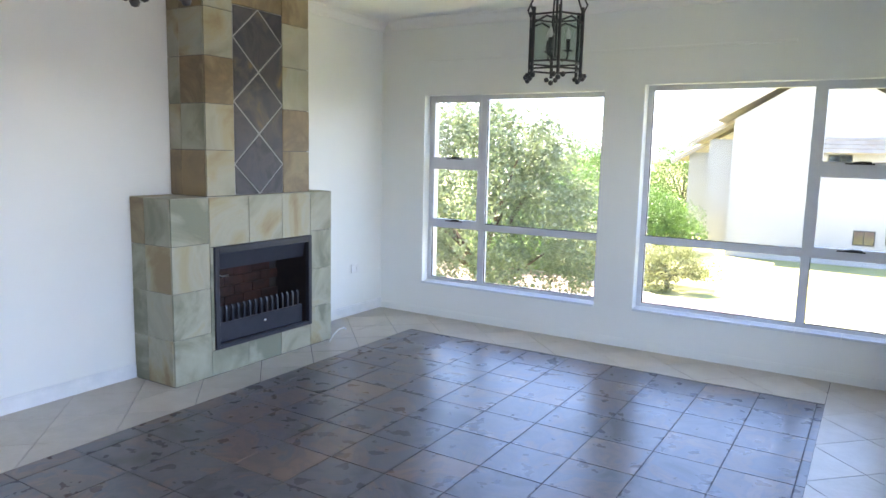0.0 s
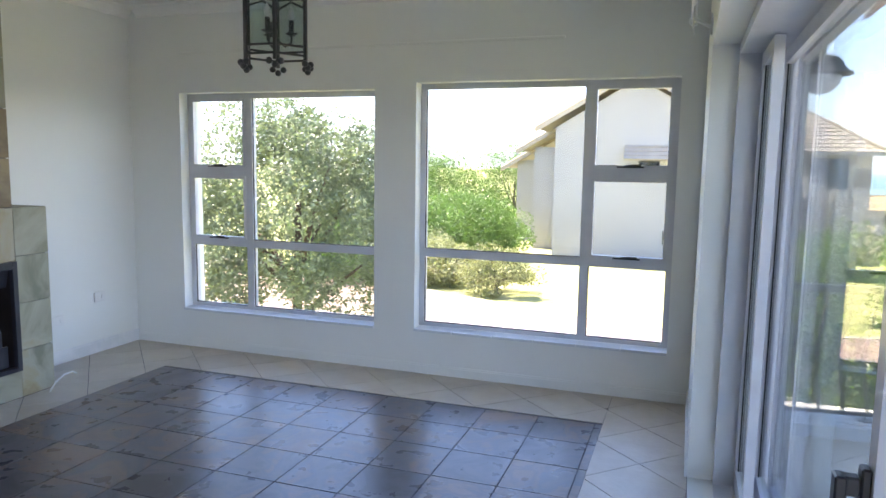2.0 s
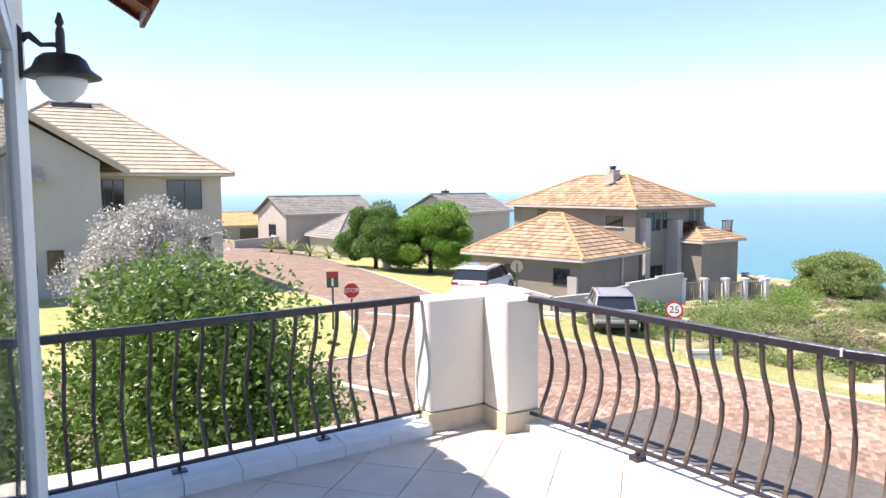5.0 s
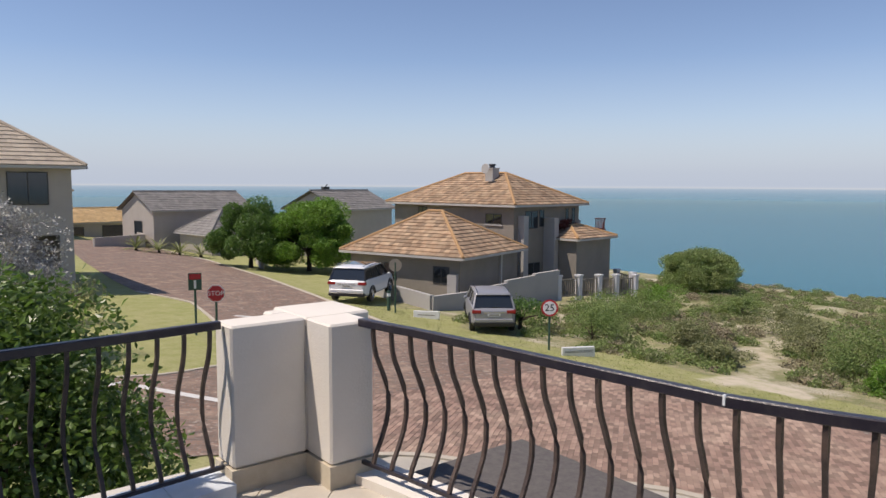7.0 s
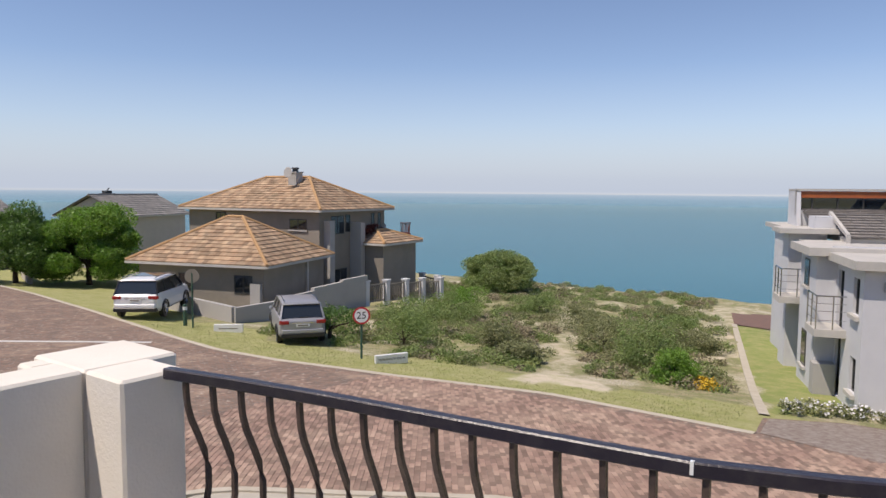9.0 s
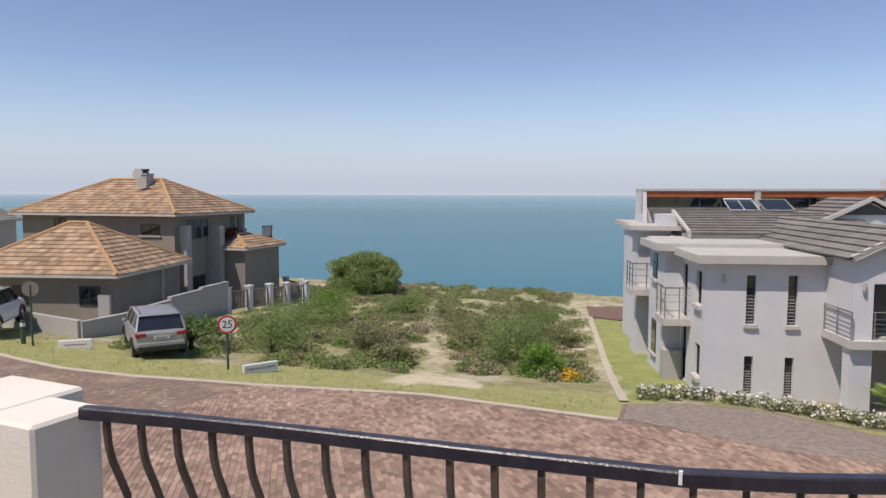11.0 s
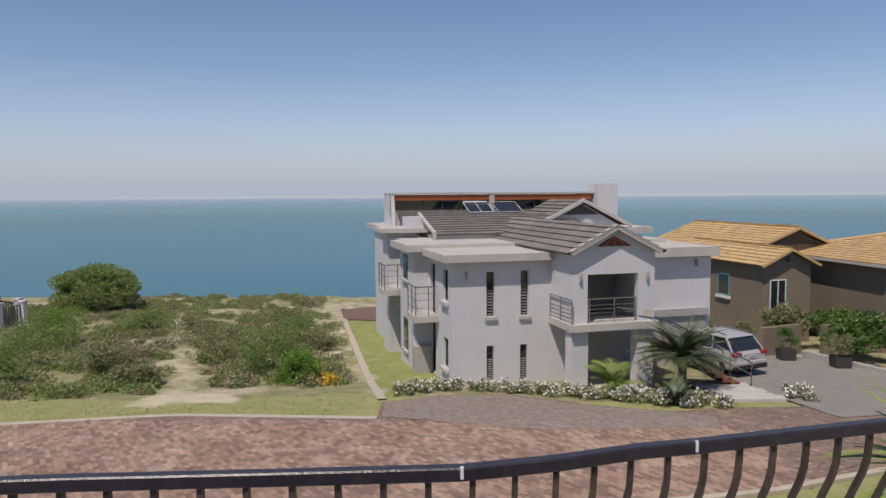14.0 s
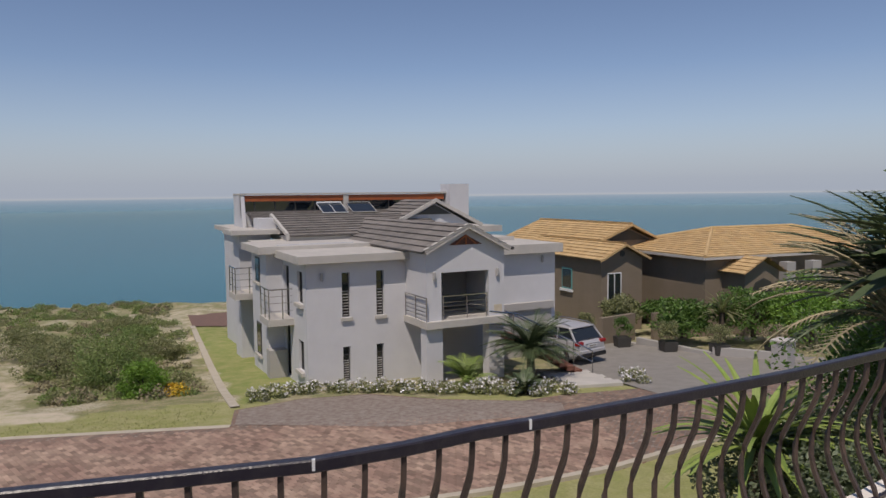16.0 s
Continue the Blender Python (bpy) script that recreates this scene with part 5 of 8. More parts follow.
def hip(parent, x0, x1, y0, y1, ze, zr, m, mr, over=0.4, ridge_axis="x", wid=0.33, gable=False, row=0.36):
    """Hipped or gabled roof over a rectangle in the parent's frame."""
    x0, x1, y0, y1 = x0 - over, x1 + over, y0 - over, y1 + over
    if ridge_axis == "x":
        w = (y1 - y0) / 2
        in_ = 0 if gable else min(w, (x1 - x0) / 2)
        r0, r1 = (x0 + in_, (y0 + y1) / 2, zr), (x1 - in_, (y0 + y1) / 2, zr)
        faces = [[(x0, y0, ze), (x1, y0, ze), r1, r0], [(x1, y1, ze), (x0, y1, ze), r0, r1]]
        if not gable:
            faces += [[(x0, y1, ze), (x0, y0, ze), r0], [(x1, y0, ze), (x1, y1, ze), r1]]
        hips = [] if gable else [((x0, y0, ze), r0), ((x0, y1, ze), r0), ((x1, y0, ze), r1), ((x1, y1, ze), r1)]
    else:
        w = (x1 - x0) / 2
        in_ = 0 if gable else min(w, (y1 - y0) / 2)
        r0, r1 = ((x0 + x1) / 2, y0 + in_, zr), ((x0 + x1) / 2, y1 - in_, zr)
        faces = [[(x0, y1, ze), (x0, y0, ze), r0, r1], [(x1, y0, ze), (x1, y1, ze), r1, r0]]
        if not gable:
            faces += [[(x0, y0, ze), (x1, y0, ze), r0], [(x1, y1, ze), (x0, y1, ze), r1]]
        hips = [] if gable else [((x0, y0, ze), r0), ((x1, y0, ze), r0), ((x0, y1, ze), r1), ((x1, y1, ze), r1)]
    for f in faces:
        tiled("roof", f, m, parent, wid=wid, row=row, label="tiled roof slope")
    bm = bmesh.new()
    for a, b in hips + [(r0, r1)]:
        if (Vector(a) - Vector(b)).length > 0.1:
            tube(bm, [Vector(a) + Vector((0, 0, 0.04)), Vector(b) + Vector((0, 0, 0.04))], 0.10, 6)
    part("ridge", bm, mr, parent, "rounded ridge tiles")
    bm = bmesh.new()
    for a, b in (((x0, y0), (x1, y0)), ((x1, y0), (x1, y1)), ((x1, y1), (x0, y1)), ((x0, y1), (x0, y0))):
        if gable and ((ridge_axis == "x" and a[0] == b[0]) or (ridge_axis == "y" and a[1] == b[1])):
            continue
        tube(bm, [(a[0], a[1], ze - 0.08), (b[0], b[1], ze - 0.08)], 0.09, square=True)
    part("gutter", bm, M_LEDGE, parent, "painted gutter and fascia")
    if not gable:
        part("soffit", boxes((x0 + 0.05, x1 - 0.05, y0 + 0.05, y1 - 0.05, ze - 0.14, ze - 0.09)), M_LEDGE, parent)
    return r0, r1


def hwin(parent, face, a0, a1, z0, z1, c, n=1, fr=M_DKFRAME, sill=None):
    """A recessed house window on a face: 'y' faces -y at y=c, 'x' faces -x at x=c."""
    def bx(u0, u1, w0, w1, d0, d1):
        return (u0, u1, c + d0, c + d1, w0, w1) if face == "y" else (c + d0, c + d1, u0, u1, w0, w1)
    b_ = [bx(a0, a1, z0, z0 + 0.05, -0.03, 0.03), bx(a0, a1, z1 - 0.05, z1, -0.03, 0.03), bx(a0, a0 + 0.05, z0 + 0.05, z1 - 0.05, -0.03, 0.03), bx(a1 - 0.05, a1, z0 + 0.05, z1 - 0.05, -0.03, 0.03)]
    for k in range(1, n):
        m_ = a0 + (a1 - a0) * k / n
        b_.append(bx(m_ - 0.025, m_ + 0.025, z0 + 0.05, z1 - 0.05, -0.028, 0.03))
    w = finish("window", boxes(*b_), fr)
    w.parent = parent
    part("pane", boxes(bx(a0 + 0.05, a1 - 0.05, z0 + 0.05, z1 - 0.05, -0.012, 0.0)), M_DGLASS, w)
    if sill:
        s = finish("window_sill", boxes(bx(a0 - 0.08, a1 + 0.08, z0 - 0.09, z0 - 0.005, -0.09, 0.0)), sill)
        s.parent = parent
    return w


# ---- taupe house beyond the verge ----
hA = thing("house", "taupe two-storey house with mottled terracotta hipped roofs and a chimney", "house", (34.2, 28.6, -5.6), 6)
g0 = -5.6


def Z(z):
    return z - g0


part("wall", boxes((0, 7.6, 0, 11.5, 0, Z(0.22))), M_TAUPE, hA, "taupe plaster walls")
part("wall", boxes((3.9, 8.2, -2.3, -0.001, 0, Z(-2.0))), M_TAUPE, hA, "low taupe bay")
part("buttress", boxes((0.45, 0.95, -0.5, -0.001, 0, Z(-0.4))), M_GREYH, hA, "lighter projecting pier")
part("buttress", boxes((3.3, 3.8, -0.9, -0.001, 0, Z(-0.6))), M_GREYH, hA, "lighter projecting pier")
hip(hA, 0, 7.6, 0, 11.5, Z(0.32), Z(2.45), M_RT_A, M_RT_AR, 0.5, "y")
hip(hA, 3.9, 8.2, -2.3, 0.8, Z(-1.95), Z(-1.2), M_RT_A, M_RT_AR, 0.35, "x")
for a0, a1, z0, z1, n in ((1.2, 2.6, -1.3, -0.1, 2), (2.8, 3.3, -1.2, -0.05, 1), (5.9, 6.25, -1.6, 0.0, 1), (6.7, 7.05, -1.6, 0.0, 1), (1.5, 2.9, -4.9, -3.6, 2)):
    hwin(hA, "y", a0, a1, Z(z0), Z(z1), -0.004, n)
hwin(hA, "x", 1.0, 2.4, Z(-1.0), Z(-0.3), -0.004, 2, sill=M_GREYH)
hwin(hA, "x", 8.0, 8.9, Z(-0.7), Z(0.0), -0.004, 2)
bm = boxes((2.6, 3.3, 4.0, 4.7, Z(1.6), Z(2.75)))
box(bm, 2.55, 3.35, 3.95, 4.75, Z(2.75), Z(2.83))
part("chimney", bm, M_GREYH, hA, "plastered chimney stack")
bm = bmesh.new()
lathe(bm, [(0.22, Z(2.83)), (0.2, Z(2.98)), (0.3, Z(3.05)), (0.22, Z(3.12))], 2.95, 4.35, 10)
part("chimney_cowl", bm, M_BLACK, hA, "black chimney cowl")
bm = bmesh.new()
lathe(bm, [(0.02, 0), (0.3, 0.06), (0.36, 0.12)], 0, 0, 14, Matrix.Translation((2.1, 4.2, Z(2.75))) @ Euler((0, radians(-80), 0)).to_matrix().to_4x4())
part("satellite_dish", bm, M_GREYH, hA)
bm = bmesh.new()
for k in range(9):
    tube(bm, [(7.7 + k * 0.15, 1.0, Z(-0.95)), (7.7 + k * 0.15, 1.0, Z(-0.3))], 0.02, 5)
tube(bm, [(7.6, 1.0, Z(-0.3)), (8.95, 1.0, Z(-0.3)), (8.95, 4, Z(-0.3))], 0.03, 5)
part("balcony_rail", bm, M_TEAL, hA, "painted balcony rail")
part("deck", boxes((7.6, 9.1, 0.8, 4.5, Z(-1.2), Z(-0.95))), M_GREYH, hA)
bm = bmesh.new()
for k in range(8):
    box(bm, 9.6 - k * 0.12, 10.2 - k * 0.12, -0.6 + k * 0.02, 0.4, Z(-1.6 - k * 0.22), Z(-1.55 - k * 0.22))
tube(bm, [(10.0, -0.6, Z(-5.6)), (10.0, -0.6, Z(-1.5))], 0.06, 6)
for k in range(7):
    tube(bm, [(8.8 + k * 0.2, -0.7, Z(-1.6)), (8.8 + k * 0.2, -0.7, Z(-0.8))], 0.035, 5)
tube(bm, [(8.7, -0.7, Z(-0.8)), (10.1, -0.7, Z(-0.8)), (9.2, -0.7, Z(-3.0))], 0.05, 5)
box(bm, 8.2, 10.2, -0.7, 1.0, Z(-1.7), Z(-1.6))
part("spiral_stair", bm, mat("red_oxide_steel", (0.16, 0.035, 0.025), 0.6), hA, "red-painted outside stair")
leaf_mesh("creeper", crown_points((5.6, -0.4, Z(-1.2)), (1.3, 0.4, 0.35), 900, 14, 5), 0.16, mat("dark_red_creeper", (0.14, 0.035, 0.025), 0.8, island=0.4), hA, "dark red creeper on the bay roof", seed=5)

# its garage
hG = thing("garage", "taupe garage with a mottled terracotta hipped roof", "garage", (26.3, 24.4, -5.2), 17)
g0 = -5.2
part("wall", boxes((1.0, 7.9, 1.0, 8.9, 0, Z(-2.5))), M_TAUPE, hG, "taupe plaster walls")
hip(hG, 1.0, 7.9, 1.0, 8.9, Z(-2.4), Z(-0.05), M_RT_A, M_RT_AR, 0.5, "y")
for a0, a1 in ((1.7, 2.8), (5.4, 6.3)):
    hwin(hG, "x", a0, a1, Z(-4.0), Z(-3.0), 0.996, 2)
part("pier", boxes((0.75, 0.999, 1.1, 1.7, 0, Z(-3.4))), M_GREYH, hG, "pale painted pier")
part("downpipe", boxes((5.6, 5.75, 0.88, 0.999, 0, Z(-2.5))), M_LEDGE, hG)


def wr(name, pts, m, label, w=0.25):
    t = thing(name, label, "wall", (pts[0][0], pts[0][1], gz(pts[0][0], pts[0][1])))
    o = Vector((pts[0][0], pts[0][1], gz(pts[0][0], pts[0][1])))
    for (x0, y0, h0), (x1, y1, h1) in zip(pts, pts[1:]):
        d = Vector((x1 - x0, y1 - y0, 0)).normalized()
        n_ = Vector((-d.y, d.x, 0)) * w / 2
        bm = bmesh.new()
        zb = min(gz(x0, y0), gz(x1, y1)) - 0.4
        r_ = [[bm.verts.new(Vector((*p, z)) - o) for p in ((x0 + n_.x, y0 + n_.y), (x0 - n_.x, y0 - n_.y), (x1 - n_.x, y1 - n_.y), (x1 + n_.x, y1 + n_.y))] for z in (zb, h0)]
        for k in range(4):
            bm.faces.new((r_[0][k], r_[0][(k + 1) % 4], r_[1][(k + 1) % 4], r_[1][k]))
        bm.faces.new(r_[1])
        part("wall_section", bm, m, t)
    return t


wr("boundary_wall", [(24.6, 30.5, -4.0), (23.6, 24.0, -4.05), (26.6, 24.0, -3.95), (29.5, 24.6, -3.8), (32.5, 25.2, -3.7), (35.2, 25.6, -3.7)], M_GREYH, "low stepped grey boundary wall")
fence = thing("fence", "pale balustrade fence between square white piers", "fence", (35.2, 25.6, gz(35.2, 25.6)))
fo = Vector((35.2, 25.6, gz(35.2, 25.6)))
fp = [(35.2, 25.6), (37.0, 25.4), (38.8, 25.2), (40.4, 25.0), (42.0, 24.6), (43.4, 25.8), (44.6, 28)]
for i, (x, y) in enumerate(fp):
    z = gz(x, y)
    part("fence_pier", boxes((x - 0.17 - fo.x, x + 0.17 - fo.x, y - 0.17 - fo.y, y + 0.17 - fo.y, z - 0.3 - fo.z, z + 1.5 - fo.z), (x - 0.22 - fo.x, x + 0.22 - fo.x, y - 0.22 - fo.y, y + 0.22 - fo.y, z + 1.5 - fo.z, z + 1.6 - fo.z)), M_WHITEH, fence, "square plastered pier with cap")
for (x0, y0), (x1, y1) in zip(fp, fp[1:]):
    z = gz((x0 + x1) / 2, y0)
    bm = bmesh.new()
    for zz in (0.25, 1.3):
        tube(bm, [Vector((x0, y0, z + zz)) - fo, Vector((x1, y1, z + zz)) - fo], 0.05, square=True)
    part("fence_rail", bm, M_TAUPE, fence)
    for k in range(1, 9):
        x, y = x0 + (x1 - x0) * k / 9, y0 + (y1 - y0) * k / 9
        bm = bmesh.new()
        tube(bm, [Vector((x, y, z + 0.2)) - fo, Vector((x, y, z + 1.35)) - fo], 0.045, square=True)
        part("fence_slat", bm, M_TAUPE, fence)

# ---- grey house beyond the side road ----
hN = thing("house", "grey two-storey house with pale tiled gable wing and chimney flue", "house", (0.8, 0, -3.6))
g0 = -3.6
part("wall", holed(bmesh.new(), "y", 1.9, 8.6, 0, Z(2.3), 34, 34.25, [(5.4, 8.0, 0.0, Z(-0.9))]), M_BEIGEH, hN, "beige-grey plaster walls")
part("wall", boxes((8.35, 8.6, 34.251, 44, 0, Z(2.3)), (-6, 8.349, 43.7, 44, 0, Z(2.3)), (1.9, 8.349, 37.5, 37.7, 0, Z(-0.6))), M_BEIGEH, hN)
hip(hN, -4, 8.6, 34, 44, Z(2.4), Z(6.2), M_RT_N, M_RT_N, 0.55, "x")
for a0, a1, n in ((5.9, 7.6, 2), (2.9, 3.9, 2)):
    hwin(hN, "y", a0, a1, Z(0.55), Z(2.1), 33.996, n)
bm = bmesh.new()
prism(bm, [(-6.4, 0), (2.7, 0), (2.7, Z(2.9)), (-2.4, Z(5.9)), (-6.4, Z(3.5))], 32, 32.3, "y")
part("wall", bm, M_GREYH, hN, "plain grey gable wall")
part("wall", boxes((2.4, 2.7, 32.301, 34, 0, Z(2.6)), (-6.4, -6.1, 32.301, 37, 0, Z(3.0)), (-8.2, -6.401, 36.2, 36.5, 0, Z(2.6)), (-10.0, -8.201, 40.2, 40.5, 0, Z(1.9))), M_GREYH, hN)
for x0, z0, x1, z1, ya, yb in ((3.9, 2.45, -2.4, 6.35, 31.6, 40), (-11.0, 1.35, -2.4, 6.35, 39.9, 47), (-9.2, 2.4, -2.4, 6.35, 35.9, 39.9), (-7.4, 3.45, -2.4, 6.35, 31.6, 35.9)):
    tiled("roof", [(x0, ya, Z(z0)), (x0, yb, Z(z0)), (x1, yb, Z(z1)), (x1, ya, Z(z1))], M_RT_N, hN, label="pale tiled roof slope")
    bm = bmesh.new()
    tube(bm, [(x0, ya - 0.02, Z(z0) - 0.12), (x1, ya - 0.02, Z(z1) - 0.12)], 0.13, square=True)
    tube(bm, [(x0, ya - 0.05, Z(z0) + 0.04), (x1, ya - 0.05, Z(z1) + 0.04)], 0.09, 6)
    part("barge_board", bm, M_RT_N, hN, "brown barge board and verge tiles")
hwin(hN, "y", 0.4, 1.1, Z(-2.2), Z(-1.1), 31.996, 2)
hwin(hN, "y", -2.2, -1.2, Z(1.35), Z(1.85), 31.996, 2)
hwin(hN, "y", -0.9, 0.0, Z(-2.3), Z(-1.6), 31.996, 2)
tiled("window_hood", [(-2.9, 31.2, Z(1.9)), (0.4, 31.2, Z(1.9)), (0.4, 31.98, Z(2.6)), (-2.9, 31.98, Z(2.6))], M_RT_N, hN, wid=0.3, row=0.3, label="small tiled hood over a window")
bm = bmesh.new()
tube(bm, [(1.9, 39, Z(5.6)), (1.9, 39, Z(6.9))], 0.22, 8)
tube(bm, [(1.9, 39, Z(6.9)), (2.15, 39, Z(7.25))], 0.12, 6)
box(bm, 1.1, 3.0, 38.6, 39.4, Z(5.9), Z(6.2))
part("flue", bm, M_DKFRAME, hN, "dark chimney flue")

# ---- far houses ----
def far_house(at, rz, L_, W_, ze, zr, mw, mr, label, gable=True, axis="x", wins=()):
    global g0
    g0 = gz(at[0], at[1]) - 0.5
    t = thing("house", label, "house", (*at, g0), rz)
    part("wall", boxes((0, L_, 0, W_, 0, Z(ze))), mw, t)
    if gable:
        bm = bmesh.new()
        if axis == "x":
            prism(bm, [(0, Z(ze)), (W_, Z(ze)), (W_ / 2, Z(zr) - 0.15)], 0.0, 0.2, "x")
            part("gable", bm, mw, t)
            bm = bmesh.new()
            prism(bm, [(0, Z(ze)), (W_, Z(ze)), (W_ / 2, Z(zr) - 0.15)], L_ - 0.2, L_, "x")
        else:
            prism(bm, [(0, Z(ze)), (L_, Z(ze)), (L_ / 2, Z(zr) - 0.15)], 0.0, 0.2, "y")
            part("gable", bm, mw, t)
            bm = bmesh.new()
            prism(bm, [(0, Z(ze)), (L_, Z(ze)), (L_ / 2, Z(zr) - 0.15)], W_ - 0.2, W_, "y")
        part("gable", bm, mw, t)
    hip(t, 0, L_, 0, W_, Z(ze), Z(zr), mr, mr, 0.4, axis, gable=gable, wid=0.4, row=0.4)
    for w in wins:
        hwin(t, *w[:3], Z(w[3]), Z(w[4]), -0.004, w[5] if len(w) > 5 else 1)
    return t


far_house((24.0, 68), 8, 11, 7, -1.1, 0.75, M_BEIGEH, M_RT_G, "distant beige house with grey tiled gable roof", wins=(("x", 2.4, 4.2, -3.6, -2.2), ("y", 5, 6.5, -3.4, -2.4)))
far_house((27.0, 61), 8, 6.5, 6, -3.2, -0.9, M_BEIGEH, M_RT_G, "distant garage with grey tiled hipped roof", gable=False, wins=(("y", 2, 5.2, -6.2, -4.2),))
far_house((17.5, 84), 6, 14, 8, -2.9, -1.4, M_BEIGEH, M_RT_C, "distant house with sandy tiled roof", wins=(("y", 2.5, 4, -4.6, -3.4), ("y", 6.0, 8.5, -5, -3.3)))
far_house((12.0, 78), 0, 6, 9, 0.0, 1.6, M_GREYH, M_RT_G, "distant two-storey grey house", gable=False, wins=(("y", 1, 4, -2.0, -0.7, 2),))
far_house((14.5, 100), 0, 9, 9, 0.6, 2.4, M_BEIGEH, M_RT_G, "distant beige two-storey house", gable=False, wins=(("y", 4, 7, -1.0, 0.1, 2),))
far_house((38.0, 56), 20, 9, 7, -0.9, 0.95, M_BEIGEH, M_RT_G, "beige house with grey tiled roof behind trees", wins=(("x", 2, 4, -3.4, -2.4),))
bm = boxes((0, 1.1, 0, 0.7, 0, 0.5))
box(bm, 0.2, 0.9, 0.1, 0.6, 0.5, 0.75)
tube(bm, [(0.5, 0.3, 0.7), (0.75, 0.3, 1.0)], 0.06, 5)
ch = thing("chimney", "dark chimney with a turned cowl", "chimney", (38.5, 60.2, 0.6))
part("stack", bm, M_DKFRAME, ch)
wr("garden_wall", [(18.0, 66, -3.4), (23.2, 68.5, -3.4), (24.0, 75, -3.4)], M_BEIGEH, "low beige garden wall")
wr("garden_wall", [(25.4, 47, -4.0), (28.0, 53.5, -3.9), (31, 55, -3.9)], M_BEIGEH, "low beige garden wall")

# ---- white house ----
hB = thing("house", "modern pale grey two-storey house with flat roofs and balconies", "house", (26, -1.55, -5.4), 17)


def bp_(nm, bm, m, lab="", **k):
    bm.transform(Matrix.Translation((0, 0, 5.4)))
    return part(nm, bm, m, hB, lab, **k)


def bwall(axis, a0, a1, z0, z1, c0, c1, holes=()):
    return bp_("wall", holed(bmesh.new(), axis, a0, a1, z0, z1, c0, c1, holes), M_WHITEH)


def slit(a0, a1, z0, z1, depth=0.13):
    """Narrow window in the front wall: recessed frame, panes, louvre blades and a sill."""
    b = [(depth, depth + 0.05, a0, a0 + 0.035, z0, z1), (depth, depth + 0.05, a1 - 0.035, a1, z0, z1)]
    for k in range(5):
        zc = z0 + (z1 - z0) * k / 4
        b.append((depth, depth + 0.05, a0 + 0.035, a1 - 0.035, max(z0, zc - 0.025), min(z1, zc + 0.025)))
    w = bp_("window", boxes(*b), M_DKFRAME, "narrow dark louvred window")
    def sub(nm, bm, m):
        bm.transform(Matrix.Translation((0, 0, 5.4)))
        q = finish(nm, bm, m)
        q.parent = w
    sub("pane", boxes((depth + 0.02, depth + 0.03, a0 + 0.035, a1 - 0.035, z0 + 0.03, z1 - 0.03)), M_DGLASS)
    for k in range(9):
        zz = z0 + 0.06 + (z1 - z0) * 0.066 * k
        sub("louvre", boxes((depth - 0.03, depth - 0.008, a0 + 0.04, a1 - 0.04, zz, zz + 0.03)), M_GREYH)
    bp_("window_sill", boxes((-0.09, -0.001, a0 - 0.07, a1 + 0.07, z0 - 0.12, z0 - 0.002)), M_LEDGE)


zt = -0.65
SLITS = [(-1.60, -1.30, -2.66, -1.05), (-2.90, -2.60, -2.68, -1.04), (-1.58, -1.30, -5.0, -3.72), (-2.86, -2.58, -5.05, -3.74)]
bwall("x", -4.8, 0.0, -5.9, zt, 0.0, 0.25, SLITS)
for s_ in SLITS:
    slit(*s_)
# north side, stepping outward towards the sea
NWIN = [(0.45, 1.15, -2.15, -1.0), (0.45, 1.15, -4.6, -3.5), (2.35, 3.1, -5.2, -0.95)]
bwall("y", 0.251, 3.3, -5.9, zt, -0.25, 0.0, NWIN)
for x0, x1, z0, z1 in NWIN:
    bp_("window", boxes((x0, x0 + 0.05, -0.15, -0.09, z0, z1), (x1 - 0.05, x1, -0.15, -0.09, z0, z1), (x0 + 0.05, x1 - 0.05, -0.15, -0.09, z0, z0 + 0.05), (x0 + 0.05, x1 - 0.05, -0.15, -0.09, z1 - 0.05, z1)), M_DKFRAME, "dark framed window")
    bp_("pane", boxes((x0 + 0.05, x1 - 0.05, -0.13, -0.12, z0 + 0.05, z1 - 0.05)), M_DGLASS)
    if x0 < 1:
        bp_("window_sill", boxes((x0 - 0.1, x1 + 0.1, 0.001, 0.13, z0 - 0.13, z0 - 0.003)), M_LEDGE)
bp_("wall", boxes((3.301, 6.0, 0.4, 0.65, -6.2, -0.52), (6.001, 8.0, 0.0, 0.25, -6.4, -0.3), (8.201, 9.4, 0.55, 0.8, -6.6, 0.0), (9.401, 15.0, 0.05, 0.3, -6.6, -0.1)), M_WHITEH, "pale grey plaster walls")
bp_("wall", boxes((3.301, 3.55, -0.25, 0.399, -6.0, -0.52), (8.001, 8.2, -0.6, 0.8, -6.4, 0.0)), M_WHITEH, "pale grey plaster walls")
for x0, x1, z0, z1, y in ((4.4, 5.2, -1.75, -0.75, 0.65), (4.4, 5.2, -4.7, -3.4, 0.65)):
    bp_("window", boxes((x0, x1, y + 0.002, y + 0.03, z0, z1)), M_DKFRAME, "dark framed window")
    bp_("pane", boxes((x0 + 0.06, x1 - 0.06, y + 0.031, y + 0.036, z0 + 0.06, z1 - 0.06)), M_DGLASS)
    bp_("window_sill", boxes((x0 - 0.1, x1 + 0.1, y + 0.002, y + 0.12, z0 - 0.1, z0 - 0.003)), M_LEDGE)
# two dark glossy panels, one above the other, on the set-back wall
bp_("window", boxes((6.6, 7.9, 0.251, 0.28, -6.0, -2.8), (6.6, 7.9, 0.251, 0.28, -2.3, -0.5)), M_DGLASS, "tall dark glossy panels")
bp_("flat_roof", boxes((-0.38, 3.3, -4.55, 0.35, zt, zt + 0.27)), M_LEDGE, "projecting flat concrete roof")
